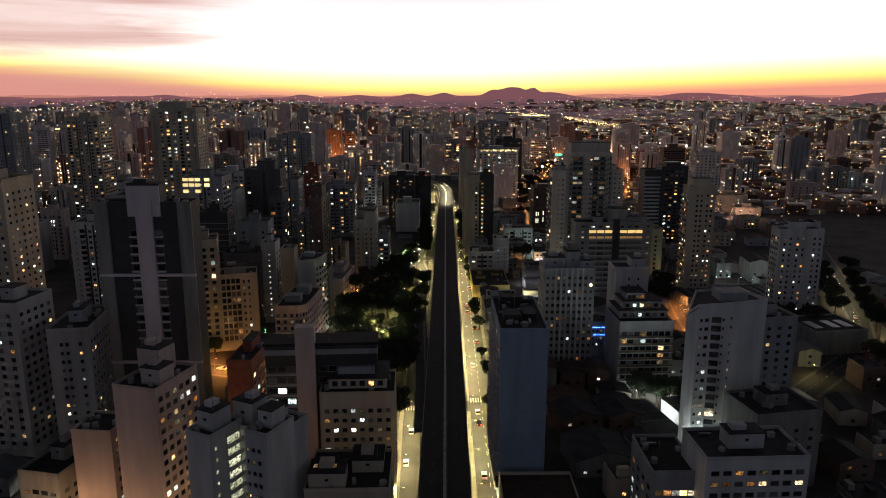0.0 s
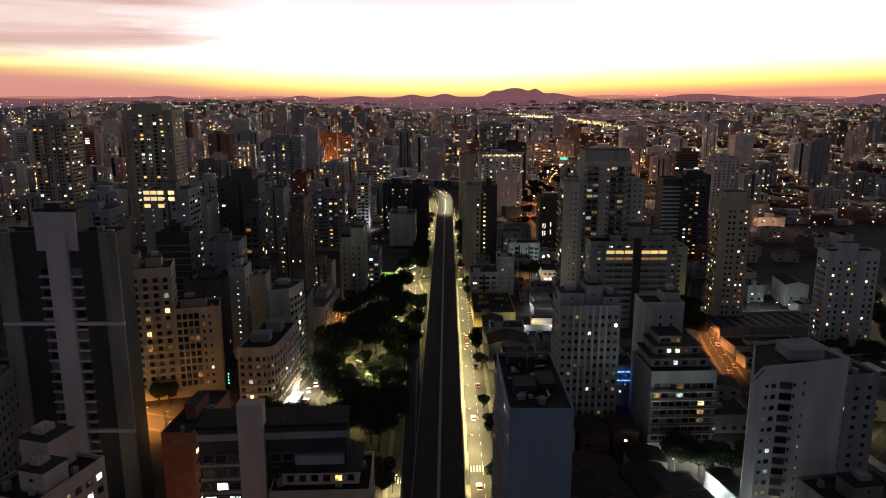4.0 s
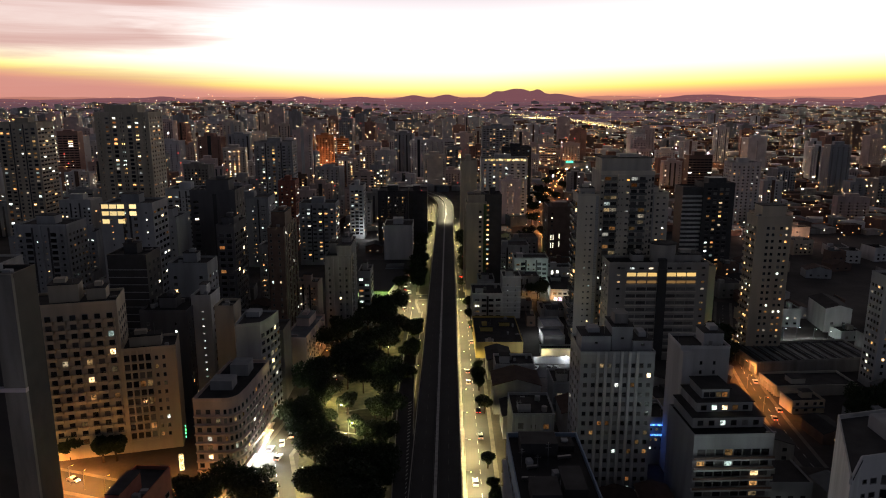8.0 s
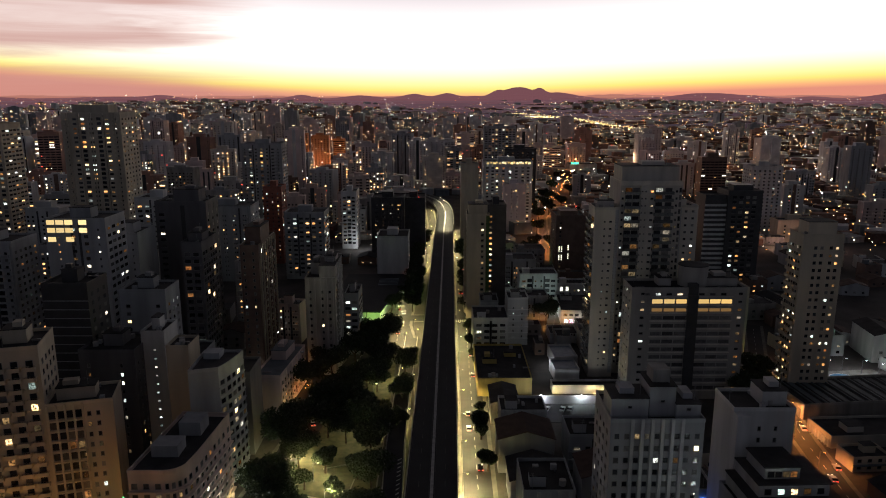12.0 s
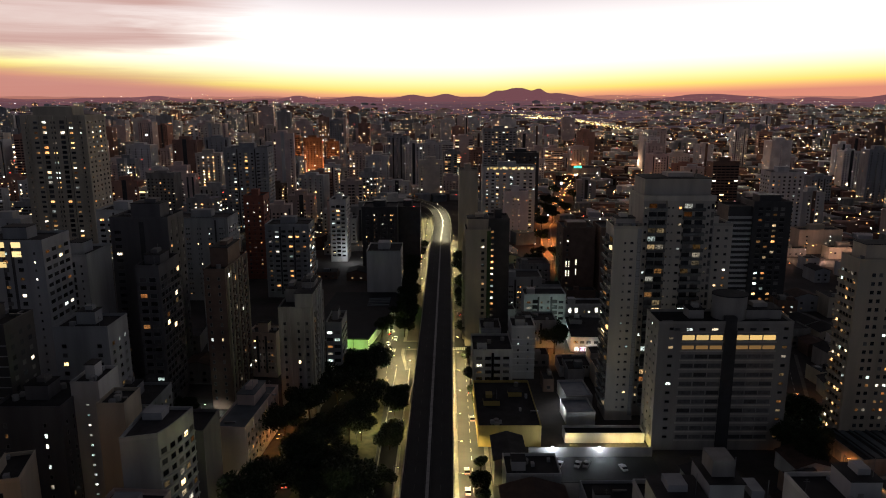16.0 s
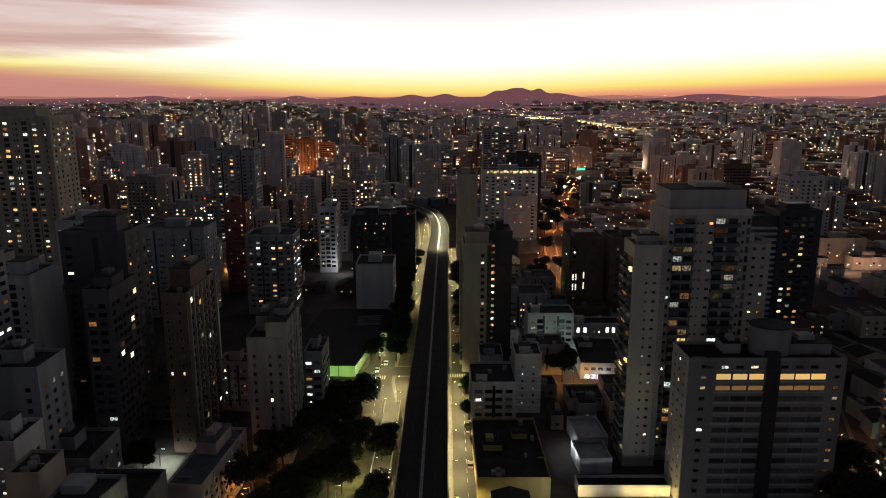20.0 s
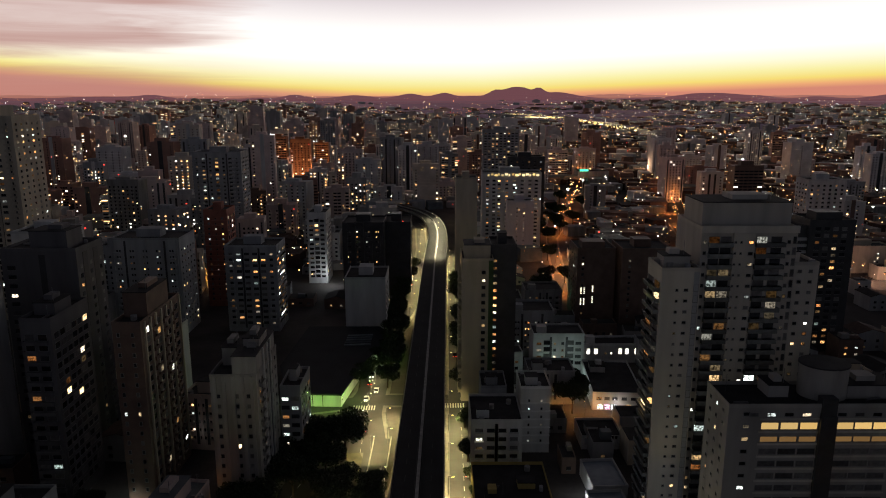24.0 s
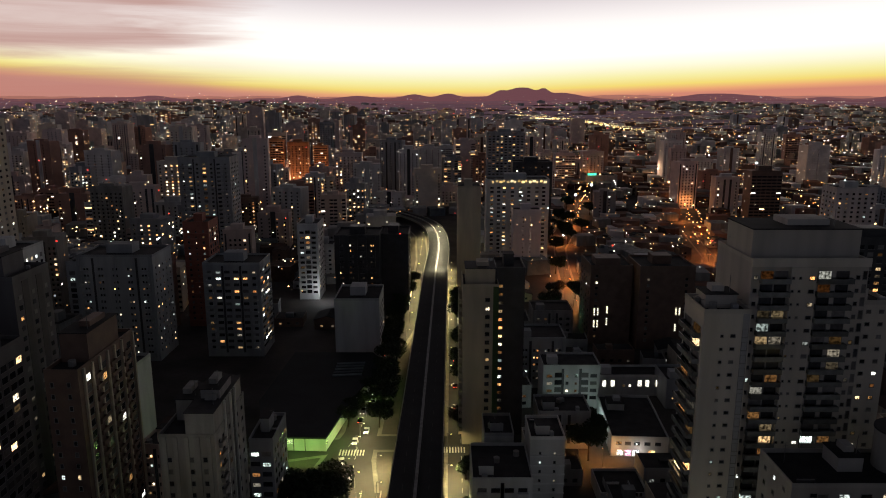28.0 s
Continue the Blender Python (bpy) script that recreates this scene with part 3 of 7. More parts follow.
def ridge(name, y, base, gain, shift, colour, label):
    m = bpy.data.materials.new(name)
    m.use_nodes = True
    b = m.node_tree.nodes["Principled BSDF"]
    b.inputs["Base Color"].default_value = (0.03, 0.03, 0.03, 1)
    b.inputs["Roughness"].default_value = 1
    # the haze in front of the ridge is put in as even emission
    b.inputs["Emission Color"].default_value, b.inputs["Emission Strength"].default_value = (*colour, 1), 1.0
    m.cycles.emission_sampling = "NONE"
    bx = Boxes()
    cols = []
    for i in range(461):
        x = -4600 + 20 * i
        h = sum(a * math.exp(-((x - c - shift) / s) ** 2) for c, a, s in PEAKS) * gain
        h += 3.5 * noise.noise((x / 160.0, shift, 0.3)) + 1.6 * noise.noise((x / 36.0, shift, 2.0))
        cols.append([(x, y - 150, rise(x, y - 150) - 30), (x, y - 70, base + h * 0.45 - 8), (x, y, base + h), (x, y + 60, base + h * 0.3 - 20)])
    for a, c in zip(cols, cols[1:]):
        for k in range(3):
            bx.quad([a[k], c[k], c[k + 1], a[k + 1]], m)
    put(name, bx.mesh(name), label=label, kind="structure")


ridge("backdrop", 4760, 86, 1.0, 0, (0.165, 0.066, 0.078), "mountain ridge with purple evening haze put in as glow")
# added low rises: their glow stands in for haze between the far blocks
ridge("backdrop", 4550, 74, 0.14, 300, (0.130, 0.060, 0.074), "added low rise glowing purple in place of haze")
ridge("backdrop", 4050, 58, 0.14, -500, (0.098, 0.050, 0.064), "added low rise glowing purple in place of haze")
ridge("backdrop", 3450, 44, 0.12, 900, (0.070, 0.039, 0.052), "added low rise glowing purple in place of haze")
ridge("backdrop", 3150, 37, 0.10, 1700, (0.058, 0.034, 0.046), "added low rise glowing purple in place of haze")
ridge("backdrop", 2800, 29, 0.10, -1300, (0.046, 0.029, 0.040), "added low rise glowing purple in place of haze")
ridge("backdrop", 2450, 22, 0.08, 500, (0.037, 0.024, 0.034), "added low rise glowing dark purple in place of haze")
ridge("backdrop", 2100, 15, 0.06, -700, (0.029, 0.020, 0.029), "added low rise glowing dark purple in place of haze")
ridge("backdrop", 4840, 100, 0.22, 640, (0.42, 0.17, 0.13), "far mountain ridge with paler evening haze put in as glow")

# ---- buildings near the flight ----


def simple(label, x, y, w, d, h, material, cols, side=None, scols=0, rot=0.0, fh=3.0, ww=1.5, wh=1.3, share=0.10, houses=None, seed=1, z0=4.0, ac=0.15,
           roof=None, band=None, balc=(), name="apartment_building", category="apartment building", top=1.2):
    rng = random.Random(seed)
    if houses is None:
        houses = [(w * 0.3, d * 0.35, w * 0.35, d * 0.35, 3.2)]
    b = block(label, x, y, w, d, h, material, rot, roof, houses, name=name, category=category)
    zs = floors(h, fh, z0, top)
    if seed >= 60 and isinstance(cols, int) and cols:
        style = seed % 5
        if style == 1:
            ww = min(3.4, (w - 1.6) / cols * 0.86)
        elif style == 2:
            cols = [u + s_ for u in spread(0.8, w - 0.8, max(2, cols - 1)) for s_ in (-0.65, 0.65)]
            ww, wh = 0.8, 1.0
        elif style == 3:
            fh, wh = 2.9, 1.7
            q = Boxes()
            for z in floors(h, fh, z0, top):
                q.box(-0.1, w + 0.1, -0.35, 0, z - 0.75, z - 0.35, material, skip="n")
            put("floor_relief", q.mesh("floor_relief"), b, kind="stuff")
            zs = floors(h, fh, z0, top)
        elif style == 4:
            n_ = max(2, cols // 2)
            q = Boxes()
            for u in spread(1.0, w - 1.0, n_):
                for z in zs:
                    q.box(u - 1.5, u + 1.5, -1.2, 0, z - 0.9, z + 0.05, material, skip="n")
            put("balcony_relief", q.mesh("balcony_relief"), b, kind="stuff")
    JOIN[0] = y > 440 or x > 140 or x < -130 or seed >= 1000
    JOIN[0] = JOIN[0] or x < -112 or seed >= 250
    if cols:
        us = spread(0.8, w - 0.8, cols) if isinstance(cols, int) else cols
        sizes = None
        if JOIN[0] and seed >= 60 and seed % 5 != 2:
            cell = w / max(2, len(us))
            pool = [(0.65, 0.8), (1.1, 1.2), (1.6, 1.3), (min(2.5, cell * 0.8), 1.3), (min(2.8, cell * 0.85), 1.9)]
            half_ = [rng.choice(pool) for _ in range((len(us) + 1) // 2)]
            full = half_ + half_[:len(us) // 2][::-1]
            sizes = dict(zip(us, full))
        windows(b, (w, d), "front", us, zs, ww, wh, rng, share, ac, sizes=sizes)
        if seed >= 60 and seed % 5 in (0, 2) and w > 12:
            q = Boxes()
            for u in (us[0] * 0.4, w - us[0] * 0.4, w * 0.5) if seed % 2 else spread(0, w, 5):
                q.box(u - 0.45, u + 0.45, -0.45, 0, 2, h - 0.5, material, skip="n")
            put("pilaster_relief", q.mesh("pilaster_relief"), b, kind="stuff")
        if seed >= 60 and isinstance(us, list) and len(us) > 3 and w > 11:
            # flat dark strips on the front paint the shade of recesses
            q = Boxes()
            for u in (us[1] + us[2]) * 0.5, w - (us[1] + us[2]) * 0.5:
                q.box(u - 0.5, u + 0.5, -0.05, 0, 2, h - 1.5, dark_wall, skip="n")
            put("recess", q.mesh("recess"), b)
            if seed % 3:
                q = Boxes()
                for u in (us[0], us[-1]):
                    for z in zs:
                        q.box(u - 1.5, u + 1.5, -1.2, 0, z - 0.9, z + 0.1, material, skip="n")
                put("balcony_relief", q.mesh("balcony_relief"), b, kind="stuff")
    if side and scols:
        windows(b, (w, d), side, spread(0.8, d - 0.8, scols), zs, ww, wh, rng, share, ac)
    if band:
        bands(b, (w, d), [z - 0.9 for z in zs], band)
    for u, bw in balc:
        balconies(b, (w, d), "front", [u], [z - 0.9 for z in zs], bw, 1.2, material)
    JOIN[0] = False
    return b


def dark_tower():
    w, d, h = 33, 8, 84
    b = block("tall dark office tower with lilac central spine", -117, 240, w, d, h, dark_wall, houses=[(11.5, 0.5, 11, 6, 6)])
    for x0, x1, nm in ((0, 4.6, "corner_pier"), (28.4, 33, "corner_pier")):
        q = Boxes().box(x0, x1, -0.9, 0, 0, h, conc, skip="n")
        put(nm, q.mesh(nm), b)
    q = Boxes().box(14.2, 19.8, -1.3, 0, 0, h + 1, lilac_wall, skip="n")
    put("central_spine", q.mesh("central_spine"), b, label="pale lilac panel spine")
    q = Boxes().box(11.4, 22.6, -0.6, 0, h - 5, h + 5.5, lilac_wall, skip="n")
    put("spine_head", q.mesh("spine_head"), b)
    zs = floors(h - 5, 3.05, 5)
    for u0 in (11.2, 19.8):
        bands(b, (w, d), zs, lilac_wall, thick=0.5, out=0.9, name="slab_edge", u0=u0, u1=u0 + 3.0)
    for z in (26, 58):
        q = Boxes().box(-0.1, w + 0.1, -1.1, 0, z, z + 0.9, lilac_wall, skip="n")
        put("belt", q.mesh("belt"), b)
    rng = random.Random(4)
    windows(b, (w, d), "front", [12.7, 21.3], zs, 2.4, 2.0, rng, 0.0)


dark_tower()


def hotel_beige():
    rng = random.Random(7)
    b = block("beige stepped hotel facade lit from the street", -127.6, 313.6, 27, 16, 54.5, beige_wall, rot=15, houses=[(6, 5, 9, 7, 5), (17, 6, 6, 6, 3)])
    zs = floors(54.5, 3.1, 5)
    windows(b, (27, 16), "front", spread(0.6, 26.4, 7), zs, 1.8, 2.1, rng, 0.06)
    balconies(b, (27, 16), "front", spread(0.6, 26.4, 7), [z - 0.5 for z in zs], 3.0, 1.3, beige_wall)
    windows(b, (27, 16), "right", spread(1, 15, 4), [z for z in zs if z > 38], 1.3, 1.6, rng, 0.06)
    c = block("beige lower hotel wing with deep square loggias", -101.5, 320.6, 17, 13, 37.5, beige_wall, rot=15, houses=[(2, 4, 10, 5, 2.6)])
    zs = floors(37.5, 3.1, 5)
    us = spread(0.4, 9.2, 4)
    windows(c, (14.4, 13), "front", us, zs, 1.9, 2.3, rng, 0.08)
    bands(c, (14.4, 13), [z - 0.3 for z in zs], beige_wall, thick=0.5, out=0.55, u0=0.2, u1=9.4)
    fins(c, (14.4, 13), [0.3] + [u + 1.1 for u in us], 4, 37, beige_wall, wide=0.5, out=0.55)
    windows(c, (14.4, 13), "front", [10.7, 13.0], zs, 1.0, 1.4, rng, 0.06)
    windows(c, (14.4, 13), "right", spread(1, 12, 3), zs, 1.3, 1.6, rng, 0.06)


hotel_beige()


def poly_flats(label, x, y, plan, h, material, seed, faces, share, houses=(), ledge=0.45, fh=3.05, ww=1.5):
    """Flats on a free plan: windows and ledges follow each street face."""
    rng = random.Random(seed)
    root = put("apartment_building", None, m=pose(x, y, 0), label=label, category="apartment building")
    put("wall", prism(plan, 0, h, material).mesh("wall"), root)
    cx, cy = sum(p[0] for p in plan) / len(plan), sum(p[1] for p in plan) / len(plan)
    put("roof", prism([(cx + (p[0] - cx) * 0.94, cy + (p[1] - cy) * 0.94) for p in plan], h - 0.2, h + 0.05, roof_dark).mesh("roof"), root)
    for i in range(len(plan)):
        (xa, ya), (xb, yb) = plan[i], plan[(i + 1) % len(plan)]
        L_, ang = math.hypot(xb - xa, yb - ya), math.degrees(math.atan2(yb - ya, xb - xa))
        put("parapet", Boxes().box(0, L_, -0.05, 0.25, h - 0.3, h + 0.8, material).mesh("parapet"), root, pose(xa, ya, 0, 0, 0, ang))
        if i not in faces:
            continue
        n = max(1, int(L_ / 3.0))
        q = Boxes().box(0, L_, -ledge, 0, -0.2, 0.15, material, skip="n").mesh("ledge")
        for z in floors(h, fh, 4.2):
            for k in range(n):
                t_ = (k + 0.5) / n
                put("window", window_mesh(ww if L_ > 2.5 else 0.9, 1.6, pane_pick(rng, share)), root, pose(xa + (xb - xa) * t_, ya + (yb - ya) * t_, z, 0, 0, ang))
            put("ledge", q, root, pose(xa, ya, z - 0.6, 0, 0, ang))
    for hx, hy, hw, hd, hh in houses:
        put("roof_house", Boxes().box(hx, hx + hw, hy, hy + hd, h - 0.3, h + hh, grey_wall, skip="b").mesh("roof_house"), root)
        clutter(root, hw, hd, 0, seed + int(hx), 0)
    TAKEN.append((x + cx, y + cy, 0.5 * max(max(p[0] for p in plan) - min(p[0] for p in plan), max(p[1] for p in plan) - min(p[1] for p in plan))))
    return root


def curved_flats():
    plan = [(0, 0.0)] + [(9.0 + 5 * math.sin(a), 5 - 5 * math.cos(a)) for a in [radians(q) for q in (0, 18, 36, 54, 72)]] + [(14.6, 10), (15.4, 22), (16, 33), (2, 34)]
    root = poly_flats("white rounded corner apartment block along the street", -72.5, 303, plan, 27.0, pink_wall, 9, (0, 1, 2, 3, 4, 5, 6, 7), 0.09, ((3, 8, 7, 6, 3.2), (6, 20, 6, 7, 4.0)), ledge=0.9)
    # bright shop front under a canopy
    put("awning", Boxes().box(0, 16, -1.6, 0, 3.6, 3.9, conc).mesh("awning"), root, pose(14.75, 10.5, 0, 0, 0, 85))
    shop = lit("shop_white", [(0, (0.95, 1.0, 0.95)), (1, (1, 1, 0.95))], 3.0, low=1.0)
    for k in range(4):
        put("shop_window", Boxes().box(0.3, 3.6, -0.08, 0, 0.4, 3.3, shop, skip="n").mesh("shop_window"), root, pose(14.75 + 0.35 * k, 10.5 + 3.9 * k, 0, 0, 0, 85))
    lamp_later.append((-55, 318, 3.0, 13000, (0.95, 1.0, 0.95)))
    plan = [(0, 0), (8.2, 2.4), (9.4, 5.4), (10.2, 8.4), (10.8, 11.4), (11.3, 14.4), (11.6, 17.4), (-0.6, 17.6)]
    poly_flats("grey rounded end of a block of flats", -68.5, 338, plan, 39.5, grey_wall, 10, (1, 2, 3, 4, 5), 0.13, ((1, 11, 5, 5, 2.0),), ledge=0.3, fh=3.0, ww=2.0)
    block("narrow rendered stair tower beside a rounded block", -79.5, 350.5, 7, 10, 43.5, beige_wall, houses=[])
    block("lower dark-roofed rear wing of a rounded block", -79, 362, 22, 14, 30, charcoal_wall, houses=[(3, 3, 6, 5, 2.5)])


lamp_later = []
curved_flats()


def slab_office():
    rng = random.Random(11)
    w, d, h = 33, 9, 47.5
    b = block("dark strip-window office slab with tall stair pier", -51, 198, w, d, h, dark_wall, rot=3.5, houses=[])
    q = Boxes().box(-0.3, w + 0.3, -0.5, d, h - 0.2, h + 0.6, roof_dark, skip="b")
    put("roof_slab", q.mesh("roof_slab"), b)
    q = Boxes().box(-0.3, w + 0.3, -0.35, 0, h - 3.0, h - 1.4, grey_wall, skip="n")
    put("eaves_band", q.mesh("eaves_band"), b)
    q = Boxes().box(9.2, 14.8, -1.8, 2, 0, h + 6, pink_wall, skip="b")
    put("stair_pier", q.mesh("stair_pier"), b, label="blank pink rendered stair pier")
    zs = floors(h - 3, 3.4, 5)
    for z in zs:
        for u in (1.9, 4.7, 7.4):
            put("window", window_mesh(2.5, 1.9, rng.choice([win_cool, glass, glass_pale, glass, win_dim, blind])), b, on_face("front", w, d, u, z))
        for u in spread(15.5, 32, 6):
            put("window", window_mesh(2.4, 1.9, rng.choice([glass, glass, glass, glass, win_dim])), b, on_face("front", w, d, u, z))
    bands(b, (w, d), [z - 0.3 for z in zs], grey_wall, thick=0.7, out=0.2, u1=9.2)


slab_office()


def old_flats():
    """Tan building with a set-back crown beside the viaduct."""
    rng = random.Random(13)
    w, d, h = 22, 17, 35
    b = block("tan set-back apartment block beside the viaduct", -34.5, 193, w, d, h, beige_wall, rot=2, houses=[])
    zs = floors(h, 3.05, 4)
    windows(b, (w, d), "front", spread(0.8, w - 0.8, 8), zs, 1.4, 1.3, rng, 0.07, 0.1)
    windows(b, (w, d), "right", spread(0.8, d - 0.8, 5), zs, 1.5, 1.5, rng, 0.10)
    balconies(b, (w, d), "front", spread(0.8, w - 0.8, 6)[1::2], [z - 0.7 for z in zs], 2.5, 0.8, beige_wall)
    q = Boxes().box(2.5, 19.5, 2.5, 15, h, h + 3.2, beige_wall, skip="b")
    q.box(1.8, 20.2, 1.8, 15.6, h + 3.2, h + 3.5, roof_dark)
    q.box(5, 16, 5, 13, h + 3.5, h + 5.6, grey_wall, skip="b")
    crown = put("set_back_storey", q.mesh("set_back_storey"), b)
    for u in spread(3, 19, 6):
        put("window", window_mesh(1.6, 1.6, pane_pick(rng, 0.1)), b, pose(u, 2.5, h + 0.8))
    c = block("low roofed block with roof house and skylight", -33, 158, 21, 20, 25, beige_wall, rot=1, houses=[(1, 1, 9, 7, 3.5), (11, 9, 8, 8, 2.5)])
    windows(c, (21, 20), "right", spread(1, 23, 7), floors(25, 3, 4), 1.4, 1.4, rng, 0.14)
    windows(c, (21, 20), "front", spread(1, 20, 6), floors(25, 3, 4)[4:], 1.4, 1.4, rng, 0.14)
    for k in range(5):
        q = Boxes().box(0, 0.9, 0, 1.6, 0, 0.12, win_dim, skip="b")
        put("skylight", q.mesh("skylight"), c, pose(2.0 + 1.2 * k, 3.4, 28.8))


old_flats()


def pink_flats():
    rng = random.Random(15)
    b = block("pink rendered apartment block with blank gable", -86.3, 176.4, 13.2, 18.5, 45, pink_wall, rot=-16, houses=[(0.5, 10, 7, 7, 6.5), (6, 4, 6, 6, 3.6)])
    zs = floors(45, 3.05, 4)
    windows(b, (13.2, 18.5), "right", spread(0.5, 18, 6), zs, 1.7, 1.5, rng, 0.26, 0.15)
    c = block("low pink rendered annex with blank gable", -101.5, 181.5, 11.5, 12, 29.5, pink_wall, rot=-6, houses=[])
    windows(c, (11.5, 12), "right", spread(0.8, 11, 3), floors(29.5, 3.0, 4), 1.1, 1.3, rng, 0.45)
    e = block("white rendered flats with lit open stair landings", -59.8, 155.2, 7.6, 11, 42.5, white_wall, rot=-27, houses=[(1, 3, 5, 6, 4)])
    q = Boxes()
    zs = floors(42.5, 3.05, 4)
    for z in zs:
        put("landing_window", window_mesh(4.4, 2.1, win_stair), e, on_face("right", 7.6, 11, 7.6, z))
        put("window", window_mesh(0.9, 1.0, win_stair), e, on_face("right", 7.6, 11, 1.8, z + 0.4))
        put("balcony", balcony_mesh(5.0, 0.9, white_wall), e, on_face("right", 7.6, 11, 7.6, z - 0.4))
    f = block("white rendered flats with blank gable wall", -45.5, 154.2, 6.4, 10.5, 43, white_wall, rot=-25, houses=[(1, 4, 4, 5, 3.5)])
    windows(f, (6.4, 10.5), "front", [2.4, 4.0], zs, 1.0, 1.1, rng, 0.18)
    windows(f, (6.4, 10.5), "front", [0.7], zs, 0.6, 0.9, rng, 0.3)
    block("white link block between two wings of flats", -53.5, 163, 17, 12, 41, white_wall, rot=-26, houses=[(2, 2, 6, 6, 5), (10, 2, 5, 5, 4)])
    g = simple("grey slab of flats with small paired windows", -126, 218, 12.8, 27, 46, grey_wall, [4.2, 6.0, 10], "right", 9, rot=8, ww=1.0, wh=1.1, share=0.06, seed=16)
    g2 = simple("white balconied tower of flats", -150, 222, 14, 18, 54, white_wall, 3, "right", 5, rot=-8, share=0.08, seed=17, balc=((3.5, 3.6), (9.5, 3.6)))
    g3 = simple("old office block with a lit white storey", -118, 182, 13, 24, 17, conc, 4, "right", 6, rot=-12, share=0.2, seed=18, ww=2.0)
    simple("white flats with long balconies", -172, 205, 18, 20, 60, white_wall, 4, "right", 5, rot=-6, share=0.07, seed=19)
    simple("cream tower of flats with scattered lit windows", -196, 290, 19, 20, 86, beige_wall, 5, "right", 5, rot=-5, ww=1.1, wh=1.1, share=0.22, seed=20)
    simple("red brick office block with ribbon windows", -71.5, 227, 8.5, 28, 32, brick_wall, 0, "right", 7, rot=-4, ww=2.2, wh=1.5, share=0.3, seed=21)


win_stair = lit("stair_light", [(0, (0.95, 1.0, 0.62)), (1, (1.0, 0.98, 0.7))], 0.9, low=0.5)
pink_flats()


def blue_slab():
    b = block("blue rendered blank gable wall slab", 18, 194, 14, 34, 54, blue_wall, houses=[])
    rng = random.Random(23)
    for x0, x1, y0, y1, z in ((2, 7, 9, 15, 55.4), (8, 12, 12, 20, 54.6), (2, 9, 26, 31, 55.8), (9.5, 12.5, 28, 32, 54.2)):
        put("roof_house", Boxes().box(x0, x1, y0, y1, 53, z, roof_dark, skip="b").mesh("roof_house"), b)
    clutter(b, 13, 32, 53.1, 99, 14)
    windows(b, (14, 34), "left", spread(1, 33, 9), floors(54, 3.0, 4), 2.2, 1.5, rng, 0.12)
    bands(b, (14, 34), [z - 0.8 for z in floors(54, 3.0, 4)], grey_wall, face="left", thick=0.3, out=0.9)
    q = Boxes().box(0.4, 13.6, -0.12, 0, 0.5, 52.5, blue_wall, skip="n")
    put("gable_render", q.mesh("gable_render"), b)
    simple("low tan house with tiled roof and lit windows", 18, 172, 21, 18, 11, beige_wall, 6, None, 0, share=0.3, seed=24, roof=roof_tile, houses=[])


blue_slab()


def finned_slab():
    rng = random.Random(27)
    w, d, h = 21.5, 16, 48
    b = block("grey slab of flats with white vertical fins", 45.2, 290, w, d, h, grey_wall, houses=[(0.5, 2, 8.5, 8, 4), (9.5, 3, 6, 9, 6.5), (15.5, 2, 5.6, 9, 2.6)])
    zs = floors(h, 3.0, 4)
    us = spread(0.4, w - 0.4, 9)
    windows(b, (w, d), "front", us, zs, 1.2, 1.4, rng, 0.12, 0.05)
    fins(b, (w, d), [u + 1.15 for u in us[1:7]], 3, h, white_wall, wide=0.75, out=0.4)
    windows(b, (w, d), "left", spread(1, 15, 4), zs, 1.2, 1.3, rng, 0.1)
    put("water_tank", Boxes().box(0, 4, 0, 5, 0, 3, conc).mesh("water_tank"), b, pose(10.5, 5, h + 6.8))


finned_slab()


